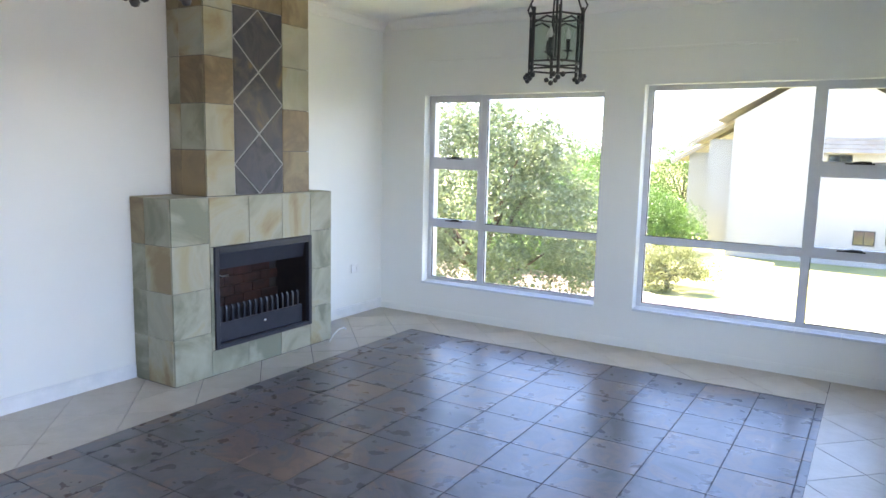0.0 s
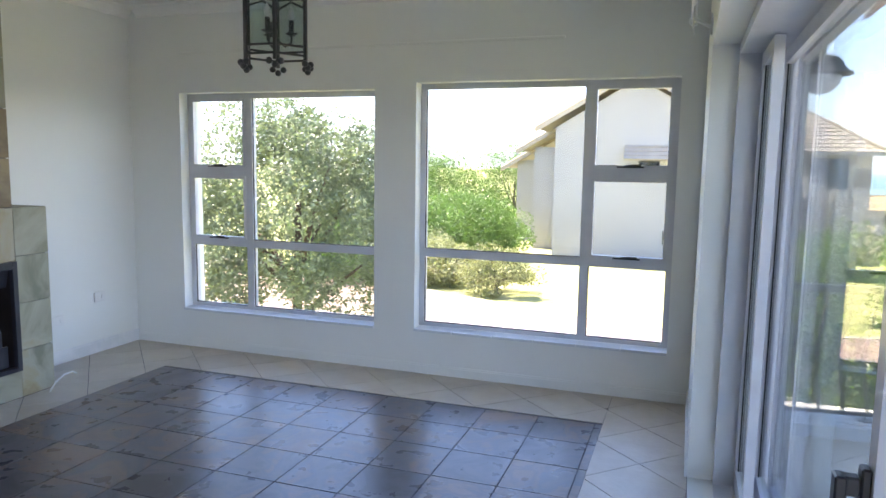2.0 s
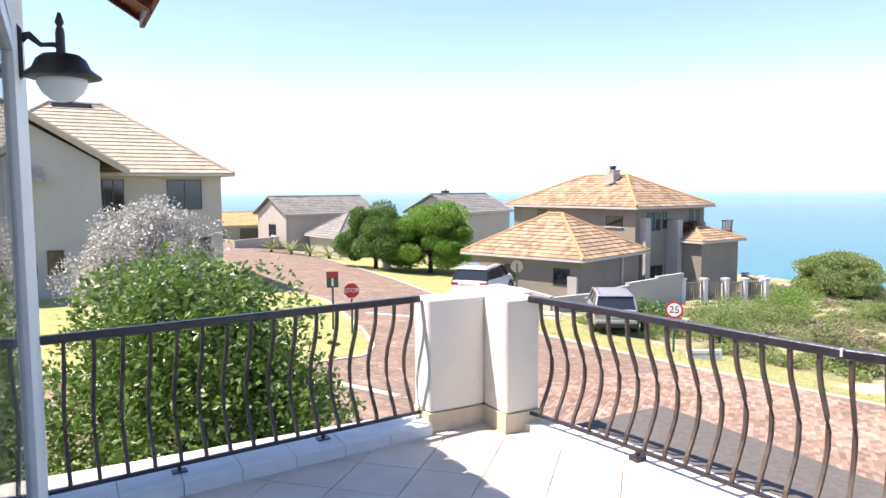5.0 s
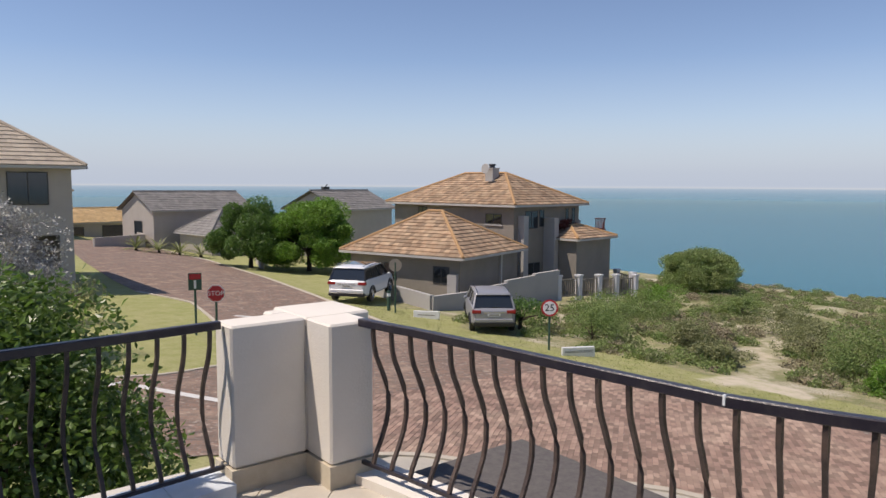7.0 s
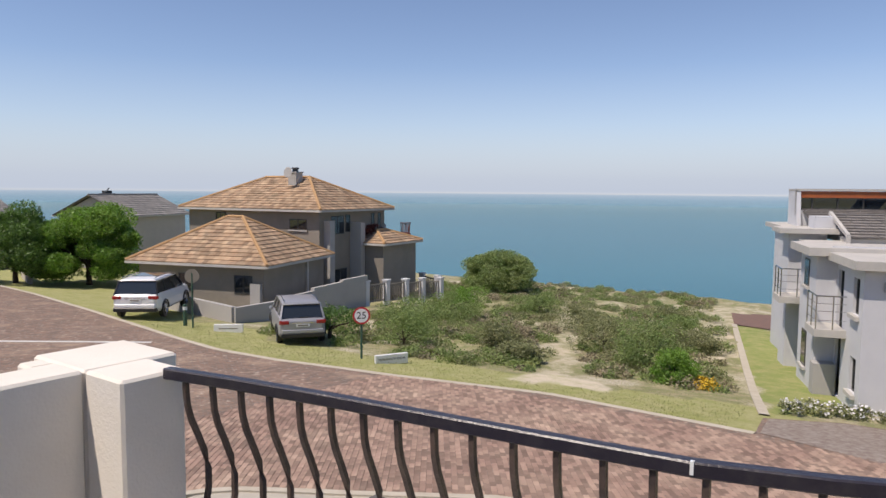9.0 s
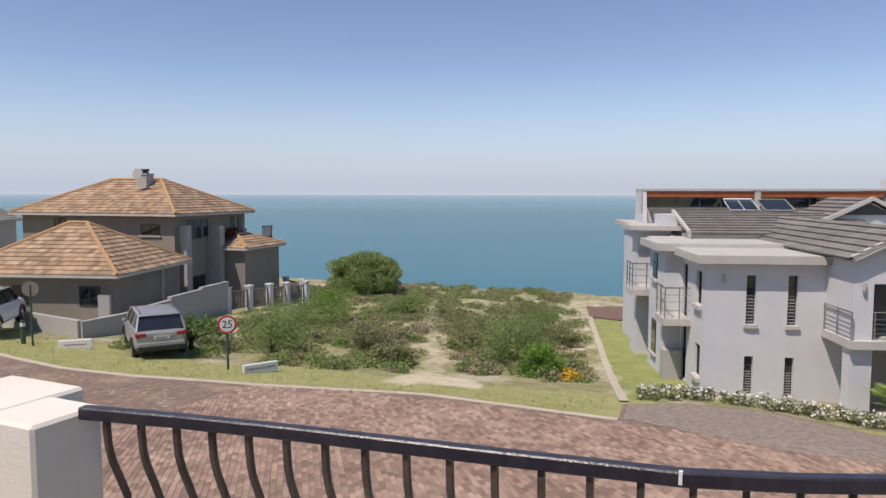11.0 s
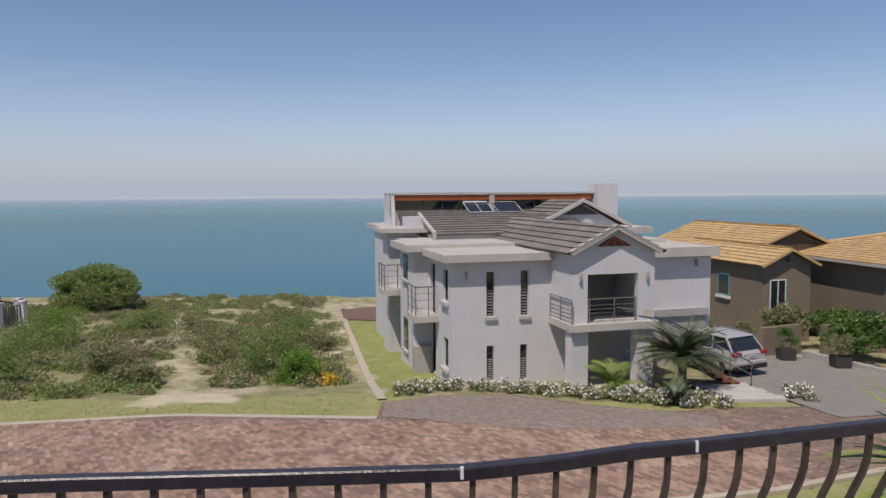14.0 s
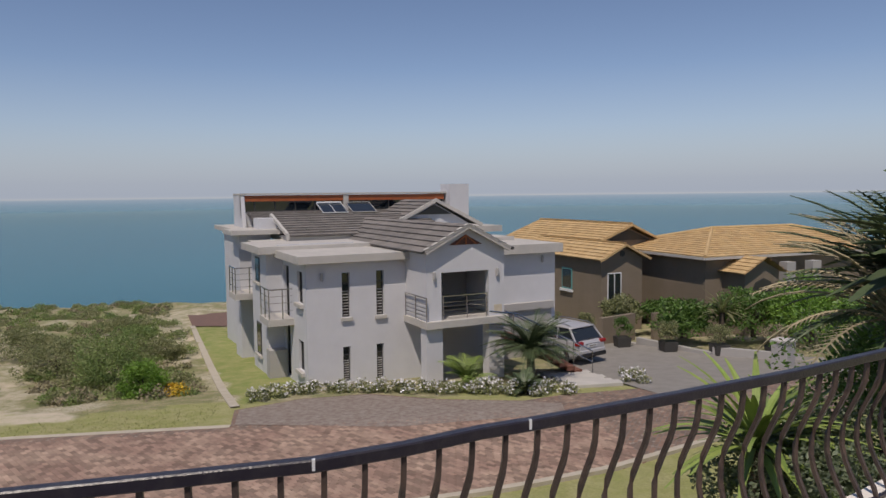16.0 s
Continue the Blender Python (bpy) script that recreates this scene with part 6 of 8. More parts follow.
bp_("flat_roof", boxes((2.95, 6.5, -4.2, 0.98, -0.52, -0.24), (6.501, 7.6, -4.2, 0.5, -0.52, -0.24)), M_LEDGE, "projecting flat concrete roof")
bp_("flat_roof", boxes((7.5, 9.8, -8.0, 1.2, 0.0, 0.2), (9.801, 17.0, -8.0, 0.5, -0.1, 0.12)), M_LEDGE, "projecting flat concrete roof")
bp_("roof_box", boxes((8.2, 9.4, -0.95, -0.15, 0.201, 0.68)), M_WHITEH, "plastered parapet box")
bp_("roof_seam", boxes((3.3, 3.36, -2.9, 0.2, -0.24, -0.19)), M_WHITEH)
for x0, x1, y0, y1, z in ((1.75, 3.25, 0.0, 0.95, -2.84), (6.5, 8.0, 0.26, 1.3, -2.45)):
    bp_("balcony_floor", boxes((x0, x1, y0 + 0.001, y1, z - 0.25, z)), M_LEDGE, "cantilevered balcony floor")
    bm = bmesh.new()
    for zz in (0.3, 0.6, 0.85, 1.1):
        tube(bm, [(x0 + 0.05, y0 + 0.03, z + zz), (x0 + 0.05, y1 - 0.05, z + zz), (x1 - 0.05, y1 - 0.05, z + zz)], 0.010 if zz < 1 else 0.026, 5)
    for px_, py_ in ((x0 + 0.05, y0 + 0.4), (x0 + 0.05, y1 - 0.05), ((x0 + x1) / 2, y1 - 0.05), (x1 - 0.05, y1 - 0.05)):
        tube(bm, [(px_, py_, z), (px_, py_, z + 1.1)], 0.025, 5)
    bp_("balcony_rail", bm, M_STEEL, "stainless steel rail")
bp_("service_box", boxes((2.75, 3.29, 0.02, 0.72, -6.0, -4.2)), M_GREYH, "low grey service box")
# porch wing
PX = -1.8
bwall("x", -6.93, -3.77, -2.75, -0.2, PX, PX + 0.24, [(-6.28, -4.36, -2.75, -1.06)])
bp_("wall", boxes((PX + 0.241, 1.0, -4.0, -3.77, -2.75, -0.3), (PX + 0.241, 1.6, -6.93, -6.7, -2.75, -0.3)), M_WHITEH)
bm = bmesh.new()
prism(bm, [(-6.93, -0.199), (-3.77, -0.199), (-5.33, 0.5)], PX, PX + 0.24, "x")
bp_("gable", bm, M_WHITEH)
bm = bmesh.new()
prism(bm, [(-6.0, -0.1), (-4.66, -0.1), (-5.33, 0.26)], PX - 0.03, PX - 0.004, "x")
bp_("gable_vent", bm, mat("dark_varnished_gable", (0.13, 0.035, 0.02), 0.5, col2=(0.07, 0.02, 0.015), scale=6), "dark varnished timber gable screen")
bm = bmesh.new()
for q in (-5.75, -5.33, -4.9):
    tube(bm, [(PX - 0.04, q, -0.1), (PX - 0.04, -5.33, 0.24)], 0.025, square=True)
bp_("gable_slat", bm, M_ORANGE, "lighter timber slats")
# greyer than the other porch walls: the recess shade is in the colour
bp_("wall", boxes((0.7, 0.9, -6.699, -4.001, -2.75, -0.6)), M_GREYH, "porch back wall, shade put into its grey")
bp_("window", boxes((0.66, 0.699, -5.6, -4.3, -2.72, -1.1)), M_DGLASS, "dark glazed porch door")
bp_("balcony_floor", boxes((-2.0, 1.5, -7.0, -3.68, -3.0, -2.75)), M_LEDGE, "cantilevered porch floor")
for y0, y1 in ((-4.4, -3.77), (-6.93, -6.3)):
    bp_("column", boxes((PX + 0.02, PX + 0.5, y0, y1, -5.9, -3.001)), M_WHITEH)
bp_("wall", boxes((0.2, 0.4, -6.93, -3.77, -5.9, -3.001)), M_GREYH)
bp_("window", boxes((0.16, 0.199, -5.0, -4.1, -5.4, -3.1)), M_DGLASS, "dark lower door")
for pts_, posts_ in (([(PX + 0.05, -6.26), (PX + 0.05, -4.38)], [(PX + 0.05, -6.2), (PX + 0.05, -5.4), (PX + 0.05, -4.45)]), ([(-0.05, -3.71), (-1.93, -3.71)], [(-1.93, -3.71), (-1.0, -3.71), (-0.1, -3.71)])):
    bm = bmesh.new()
    for zz in (0.2, 0.34, 0.48, 0.62, 0.84):
        tube(bm, [(a, b, -2.75 + zz) for a, b in pts_], 0.012 if zz < 0.8 else 0.025, 5)
    for a, b in posts_:
        tube(bm, [(a, b, -2.75), (a, b, -1.91)], 0.022, 5)
    bp_("balcony_rail", bm, M_STEEL, "stainless steel rail")
for x, y in ((PX, -4.05), (PX, -6.6), (0.0, -0.55), (1.6, -10.9)):
    bm = bmesh.new()
    lathe(bm, [(0.035, -1.3), (0.055, -1.27), (0.055, -1.02), (0.035, -1.0)], x - 0.075, y, 8)
    box(bm, x - 0.03, x - 0.001, y - 0.03, y + 0.03, -1.2, -1.1)
    bp_("wall_light", bm, M_GREYH, "small tube wall light")
bp_("house_number", boxes((PX - 0.02, PX - 0.001, -6.82, -6.5, -2.65, -2.35)), M_STAINPL, "small tan number plaque")
bm = bmesh.new()
for ya in (-3.62, -7.05):
    tube(bm, [(-2.0, ya, -0.3), (-2.0, -5.33, 0.58)], 0.12, square=True)
bp_("barge_board", bm, M_LEDGE, "grey barge boards")


def broof(poly, m=None, wid=1.1, row=0.36):
    tiled("roof", [Vector(p) + Vector((0, 0, 5.4)) for p in poly], m or M_RT_B, hB, wid=wid, row=row, thick=0.045, label="flat grey tiled roof slope")


broof([(-2.1, -3.5, -0.33), (6.6, -3.5, -0.33), (11.5, -5.33, 0.62), (-2.1, -5.33, 0.62)])
broof([(-2.1, -7.16, -0.33), (6.6, -7.16, -0.33), (11.5, -5.33, 0.62), (-2.1, -5.33, 0.62)])
broof([(5.9, -8.5, -0.05), (5.9, -0.95, -0.05), (9.0, -0.95, 0.78), (9.0, -8.5, 0.78)])
bp_("verge", boxes((5.85, 6.05, -0.94, -0.82, -0.24, 0.05)), M_LEDGE)
bm = bmesh.new()
tube(bm, [(5.9, -0.88, 0.02), (9.0, -0.88, 0.82)], 0.09, square=True)
bp_("barge_board", bm, M_LEDGE, "grey barge boards")
bp_("roof_base", boxes((6.0, 12.4, -8.49, -0.98, -0.3, -0.052)), M_LEDGE)
broof([(10.6, -11.5, 0.5), (10.6, -0.4, 0.5), (12.4, -0.4, 0.85), (12.4, -11.5, 0.85)])
# small gable behind
broof([(7.6, -6.2, 0.15), (11.6, -6.2, 0.15), (11.6, -8.75, 1.42), (7.6, -8.75, 1.42)])
broof([(7.6, -11.3, 0.15), (11.6, -11.3, 0.15), (11.6, -8.75, 1.42), (7.6, -8.75, 1.42)])
bm = bmesh.new()
prism(bm, [(-10.9, 0.1), (-6.6, 0.1), (-8.75, 1.28)], 7.9, 8.1, "x")
bp_("gable", bm, M_WHITEH)
bm = bmesh.new()
tube(bm, [(7.65, -11.35, 0.12), (7.65, -8.75, 1.40), (7.65, -6.15, 0.12)], 0.12, square=True)
bp_("barge_board", bm, M_LEDGE, "grey barge boards")
bm = bmesh.new()
prism(bm, [(-9.7, 0.7), (-7.8, 0.7), (-8.75, 1.18)], 7.82, 7.899, "x")
bp_("gable_vent", bm, M_DKFRAME)
# clerestory
bp_("clerestory_glass", boxes((12.66, 12.72, -11.6, -0.35, 0.85, 1.5)), M_DGLASS, "long strip of dark clerestory glass")
bp_("clerestory_mullion", boxes(*[(12.6, 12.659, -0.9 - 1.05 * k, -0.84 - 1.05 * k, 0.85, 1.42) for k in range(11)]), M_DKFRAME)
bp_("fascia", boxes((12.5, 12.64, -5.55, -0.35, 1.42, 1.72), (12.5, 12.64, -11.6, -5.85, 1.42, 1.72)), M_ORANGE, "varnished red-brown fascia")
bp_("fascia_post", boxes((12.45, 12.76, -5.84, -5.56, 0.8, 1.735)), M_LEDGE)
bp_("roof_edge", boxes((12.42, 14.5, -11.7, -0.15, 1.74, 1.83), (12.45, 12.76, -0.34, -0.16, 0.6, 1.739)), M_LEDGE)
bm = bmesh.new()
prism(bm, [(12.77, 1.73), (12.77, 0.12), (12.1, 0.12), (12.46, 1.73)], -0.34, -0.16, "y")
bp_("wall", bm, M_WHITEH)
bp_("wall", boxes((12.77, 14.5, -11.7, -11.5, 0.13, 1.739), (12.77, 14.5, -0.34, -0.16, 0.13, 1.739), (12.3, 12.6, -11.6, -0.35, 0.13, 0.84)), M_WHITEH)
bp_("chimney", boxes((12.0, 13.2, -12.95, -11.72, -0.1, 2.27)), M_WHITEH, "broad white chimney")
for k, y in enumerate((-3.35, -4.85)):
    bm = bmesh.new()
    prism(bm, [(8.9, 0.82), (10.0, 1.25), (10.0, 1.30), (8.9, 0.87)], y - 1.25, y, "y")
    bp_("solar_panel", bm, M_DGLASS, "tilted solar water panel")
    bm = bmesh.new()
    for q in range(3 if k == 0 else 2):
        yy = y - 1.25 * q / (2 if k == 0 else 1)
        tube(bm, [(8.88, yy, 0.87), (10.0, yy, 1.31)], 0.016, square=True)
    tube(bm, [(8.88, y - 1.25, 0.87), (8.88, y, 0.87)], 0.025, square=True)
    tube(bm, [(10.0, y - 1.25, 1.34), (10.0, y, 1.34)], 0.05 if k == 0 else 0.02, 6)
    bp_("panel_frame", bm, M_SIGNW if k == 0 else M_LEDGE)
# south wing
bwall("x", -11.35, -6.94, -3.25, -0.85, 1.6, 1.85)
bp_("wall", boxes((1.6, 9.0, -11.6, -11.351, -5.9, -0.85)), M_WHITEH)
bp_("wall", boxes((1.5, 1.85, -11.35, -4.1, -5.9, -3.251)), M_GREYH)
bp_("wall_ledge", boxes((1.38, 1.599, -11.4, -6.95, -3.3, -3.0)), M_GREYH)
bp_("flat_roof", boxes((1.2, 9.0, -11.75, -6.95, -0.85, -0.47)), M_LEDGE, "projecting flat concrete roof")
bp_("flat_roof", boxes((4.0, 9.0, -11.0, -7.4, -0.469, -0.3), (8.2, 12.6, -12.9, -9.5, -0.3, 0.02)), M_LEDGE)

# entrance stair with steel handrails
st = thing("entrance_stair", "red-brown outside stair with stainless handrails beside the white house", "stair", (26.5, -11.5, gz(26.5, -11.5)), 100)
for k in range(10):
    part("step", boxes((-0.1 + k * 0.30, 0.22 + k * 0.30, -0.9, 0.9, 0.17 * k, 0.17 * (k + 1) - (0.001 if k % 2 else 0))), M_REDSTEP, st)
for y in (-0.95, 0.95):
    bm = bmesh.new()
    tube(bm, [(-0.2, y, 0.1), (-0.2, y, 1.0), (2.9, y, 2.6), (3.9, y, 2.75)], 0.03, 6)
    tube(bm, [(-0.2, y, 0.6), (2.9, y, 2.2), (3.9, y, 2.3)], 0.018, 6)
    for k in range(1, 5):
        tube(bm, [(0.8 * k - 0.2, y, 0.1 + 0.42 * k), (0.8 * k - 0.2, y, 1.0 + 0.41 * k)], 0.02, 6)
    part("handrail", bm, M_STEEL, st, "stainless steel handrail")
stn = thing("garden_steps", "pale stone garden steps up from the road, thin uneven slabs", "steps", (22.9, -10.9, gz(22.9, -10.9)), 2)
for k in range(8):
    zs = gz(22.9 + k * 0.44, -10.9) - gz(22.9, -10.9)
    part("step", boxes((k * 0.44, k * 0.44 + 0.36, -1.0 + 0.1 * (k % 3), 0.75 + 0.08 * (k % 2), zs - 0.2, zs + 0.12)), M_LEDGE, stn, bevel=0.02)

# ---- ochre-roofed houses ----
g0 = -6.0
hC = thing("house", "brown single-storey house with ochre tiled roofs and a white-trimmed door", "house", (36.5, -17.75, g0), 15)


def C_(nm, bm, m, lab="", **k):
    return part(nm, bm, m, hC, lab, **k)


C_("wall", boxes((0.2, 8, 1.15, 1.35, 0, Z(-1.75)), (3.0, 12, -4.6, -4.4, 0, Z(-1.4)), (8.0, 12, -4.4, 1.3, 0, Z(-1.4))), M_BROWNH, "brown plaster walls")
bm = bmesh.new()
prism(bm, [(-1.35, 0), (1.35, 0), (1.35, Z(-1.8)), (0.0, Z(-1.15)), (-1.35, Z(-1.8))], 0.0, 0.199, "x")
C_("wall", bm, M_BROWNH)
bm = bmesh.new()
prism(bm, [(-5.0, 0), (-1.36, 0), (-0.55, Z(-1.3)), (-2.8, Z(-0.35)), (-5.0, Z(-1.3))], 3.0, 3.2, "x")
C_("wall", bm, M_BROWNH)
for (xa, xb, ye, yr, ze, zr) in ((-0.3, 8, 1.65, 0, -1.83, -1.02), (-0.3, 8, -1.65, 0, -1.83, -1.02), (2.6, 12.5, 0.3, -2.8, -1.35, -0.15), (2.6, 12.5, -5.5, -2.8, -1.35, -0.15)):
    tiled("roof", [(xa, ye, Z(ze)), (xb, ye, Z(ze)), (xb, yr, Z(zr)), (xa, yr, Z(zr))], M_RT_C, hC, wid=0.28, row=0.32, label="ochre tiled slope")
    bm = bmesh.new()
    tube(bm, [(xa - 0.02, ye, Z(ze) - 0.05), (xa - 0.02, yr, Z(zr) - 0.05)], 0.08, square=True)
    tube(bm, [(xa, yr, Z(zr) + 0.03), (xb, yr, Z(zr) + 0.03)], 0.07, 6)
    C_("verge", bm, M_RT_C, "ochre verge and ridge tiles")
bm = bmesh.new()
prism(bm, [(-4.3, Z(-1.1)), (-1.3, Z(-1.1)), (-2.8, Z(-0.45))], 2.97, 2.999, "x")
C_("gable_vent", bm, M_DKFRAME, "dark triangular gable louvre")
hwin(hC, "x", 0.05, 0.95, Z(-4.4), Z(-2.55), -0.004, 2, fr=M_SIGNW)
hwin(hC, "x", -2.6, -1.7, Z(-3.9), Z(-2.4), 2.996, 1)
w_ = C_("window", boxes((2.6, 3.6, 1.351, 1.39, Z(-3.7), Z(-2.5))), M_TEAL, "teal framed window")
C_("pane", boxes((2.68, 3.52, 1.391, 1.396, Z(-3.62), Z(-2.58))), M_DGLASS)
C_("window_sill", boxes((2.5, 3.7, 1.351, 1.47, Z(-3.85), Z(-3.71))), M_SIGNW)
bm = bmesh.new()
lathe(bm, [(0.16, 0), (0.16, 0.04)], 0, 0, 14, Matrix.Translation((-0.001, 0, Z(-1.55))) @ Euler((0, radians(-90), 0)).to_matrix().to_4x4())
C_("round_vent", bm, M_DKFRAME)
C_("wall", boxes((3.2, 9, -10.5, -5.01, 0, Z(-1.95))), M_BROWNH)
C_("flat_roof", boxes((2.7, 9.4, -10.9, -4.9, Z(-1.95), Z(-1.62))), M_LEDGE, "grey flat roof")
hwin(hC, "x", -6.5, -5.5, Z(-4.2), Z(-2.4), 3.196, 2)
hwin(hC, "x", -7.6, -7.0, Z(-4.0), Z(-2.3), 3.196, 1, fr=M_SIGNW)
for y in (-7.0, -8.5):
    bm = bmesh.new()
    tube(bm, [(4, y - 0.55, Z(-1.58)), (4, y, Z(-1.05)), (4, y + 0.55, Z(-1.58)), (4, y - 0.55, Z(-1.58))], 0.04, square=True)
    C_("skylight", bm, M_DKFRAME, "dark triangular skylight frame")
g0 = -6.0
hD = thing("house", "brown house with a large ochre tiled roof and arched porch", "house", (33.2, -23.7, g0), 12)
part("wall", boxes((1.5, 9, -12, 2.2, 0, Z(-1.75))), M_BROWNH, hD, "brown plaster walls")
hip(hD, 1.5, 9.5, -12, 2.2, Z(-1.6), Z(-0.45), M_RT_C, M_RT_C, 0.4, "y", gable=False, wid=0.28, row=0.32)
bm = bmesh.new()
prism(bm, [(-1.1, 0), (1.1, 0), (1.1, Z(-2.3)), (0, Z(-1.75)), (-1.1, Z(-2.3))], 0, 1.499, "x")
part("wall", bm, M_BROWNH, hD)
for ya in (1.4, -1.4):
    tiled("roof", [(-0.3, ya, Z(-2.38)), (4.5, ya, Z(-2.38)), (4.5, 0, Z(-1.6)), (-0.3, 0, Z(-1.6))], M_RT_C, hD, wid=0.28, row=0.32, label="ochre tiled slope")
# flat dark plate on the solid wall paints the shade inside an arch
bm = bmesh.new()
prism(bm, [(-0.75, Z(-4.6)), (0.6, Z(-4.6)), (0.6, Z(-3.2)), (0.42, Z(-2.85)), (-0.07, Z(-2.65)), (-0.57, Z(-2.85)), (-0.75, Z(-3.2))], -0.04, -0.004, "x")
part("arch_opening", bm, M_DKFRAME, hD, "dark plate painted as the shade of an arched opening")
for y in (-2.4, -4.2):
    part("column", boxes((0.4, 0.9, y - 0.3, y + 0.3, 0, Z(-2.0))), M_GREYH, hD, "stone-clad column")
wr("garden_wall", [(32.4, -14.9, -4.2), (33.4, -17.0, -4.2)], M_BROWNH, "brown garden wall with pale coping")
wr("garden_wall", [(33.2, -17.9, -4.2), (33.6, -21.4, -4.2)], M_BROWNH, "brown garden wall with pale coping")
wr("retaining_wall", [(36.5, -14.6, -5.4), (32.0, -16.6, -5.1), (28.4, -18.3, -4.85), (26.3, -21.0, -4.6)], M_GREYH, "low grey retaining wall")
sheet("driveway", [(20.4, -12.2), (24.0, -11.9), (27.2, -11.5), (36, -12.6), (34.3, -13.4), (31.0, -17.4), (28.6, -20), (26.3, -22.7), (24, -24), (22, -17.5)], mat("grey_driveway", (0.22, 0.205, 0.185), 0.9, col2=(0.28, 0.26, 0.235), scale=1.5, bump=0.3), 0.04, "grey concrete driveway")
sheet("pavement", [(20.15, 0.2), (22.3, 0.35), (23.6, -1.4), (23.8, -3.5), (22.1, -5.5), (21.0, -8.0), (20.4, -8.9), (19.2, -8.6), (18.9, -4)], mat("grey_pavers", (0.20, 0.15, 0.125), 0.9, col2=(0.33, 0.29, 0.25), scale=5.5, mix=0.54, bump=0.4), 0.034, "worn grey pavers in front of the white house")
sheet("pavement", [(44.5, 2.8), (53, 4.6), (52, 7.4), (45.5, 5.9)], mat("red_deck_paving", (0.20, 0.115, 0.085), 0.9, col2=(0.16, 0.10, 0.08), scale=3), 0.05, "red paved terrace")


# ---- vehicles ----
def car(at, rz, L_, W_, H_, paint, kind, label, lift=0.0):
    """A parked car, nose towards +x from the rear at x=0."""
    c = thing("car", label, "car", (at[0], at[1], gz(at[0], at[1]) + lift), rz)
    hw = W_ / 2
    # stations: x, floor z, belt z, roof z (0 when no cabin), half width low, half width belt, half width roof
    if kind == "suv":
        S = [(0.0, 0.42, 0.95, 0, 0.80, 0.82, 0), (0.10, 0.36, 1.05, 0, 0.93, 0.93, 0), (0.5, 0.30, 1.08, 0, 0.98, 0.98, 0), (1.3, 0.28, 1.06, 0, 1, 0.99, 0), (2.6, 0.27, 1.02, 0, 1, 0.99, 0), (3.4, 0.28, 1.0, 0, 1, 0.98, 0), (4.2, 0.32, 0.93, 0, 0.97, 0.92, 0), (4.55, 0.36, 0.82, 0, 0.86, 0.80, 0), (4.62, 0.42, 0.66, 0, 0.74, 0.70, 0)]
    else:
        S = [(0.0, 0.42, 0.85, 0, 0.80, 0.80, 0), (0.10, 0.34, 0.98, 0, 0.93, 0.93, 0), (0.5, 0.26, 1.02, 0, 0.98, 0.98, 0), (1.3, 0.24, 1.0, 0, 1, 0.98, 0), (2.6, 0.24, 0.96, 0, 1, 0.98, 0), (3.3, 0.25, 0.93, 0, 1, 0.97, 0), (4.0, 0.28, 0.84, 0, 0.95, 0.88, 0), (4.4, 0.36, 0.66, 0, 0.78, 0.72, 0)]
    kx = L_ / S[-1][0]
    kz = H_ / (1.70 if kind == "suv" else 1.60)
    bm = bmesh.new()
    prev = None
    for x, zf, zb, _, wl_, wb, _ in S:
        y0, y1 = hw * wl_, hw * wb
        ring = [(x * kx, -y0 * 0.9, zf * kz), (x * kx, -y0, (zf + 0.12) * kz), (x * kx, -y0 * 1.0, (zf + (zb - zf) * 0.6) * kz), (x * kx, -y1 * 0.96, zb * kz), (x * kx, -y1 * 0.55, (zb + 0.02) * kz), (x * kx, y1 * 0.55, (zb + 0.02) * kz), (x * kx, y1 * 0.96, zb * kz), (x * kx, y0, (zf + (zb - zf) * 0.6) * kz), (x * kx, y0, (zf + 0.12) * kz), (x * kx, y0 * 0.9, zf * kz)]
        ring = [bm.verts.new(p) for p in ring]
        if prev:
            for k in range(10):
                bm.faces.new((prev[k], prev[(k + 1) % 10], ring[(k + 1) % 10], ring[k]))
        else:
            bm.faces.new(ring)
        prev = ring
    bm.faces.new(prev[::-1])
    part("body", bm, paint, c, "painted car body", smooth=False, bevel=0.02)
    zb = (1.04 if kind == "suv" else 0.98) * kz
    zr = H_ - 0.03
    xr0, xr1, xb0, xb1 = (0.42, 2.75, 0.10, 3.55) if kind == "suv" else (0.62, 2.5, 0.16, 3.3)
    xr0, xr1, xb0, xb1 = [v * kx for v in (xr0, xr1, xb0, xb1)]
    bm = bmesh.new()
    lo = [(xb0, -hw * 0.90), (xb1, -hw * 0.88), (xb1, hw * 0.88), (xb0, hw * 0.90)]
    hi = [(xr0, -hw * 0.76), (xr1, -hw * 0.76), (xr1, hw * 0.76), (xr0, hw * 0.76)]
    A = [bm.verts.new((x, y, zb - 0.02)) for x, y in lo]
    B = [bm.verts.new((x, y, zr - 0.06)) for x, y in hi]
    for k in range(4):
        bm.faces.new((A[k], A[(k + 1) % 4], B[(k + 1) % 4], B[k]))
    bm.faces.new(B)
    bm.faces.new(A[::-1])
    part("window", bm, M_DGLASS, c, "dark tinted car glass")
    bm = bmesh.new()
    pr = [(xr0 - 0.10, 0.0), (xr0 + 0.15, 0.05), (xr0 + 0.9, 0.085), (xr1 - 0.4, 0.075), (xr1 + 0.02, 0.0)]
    prev = None
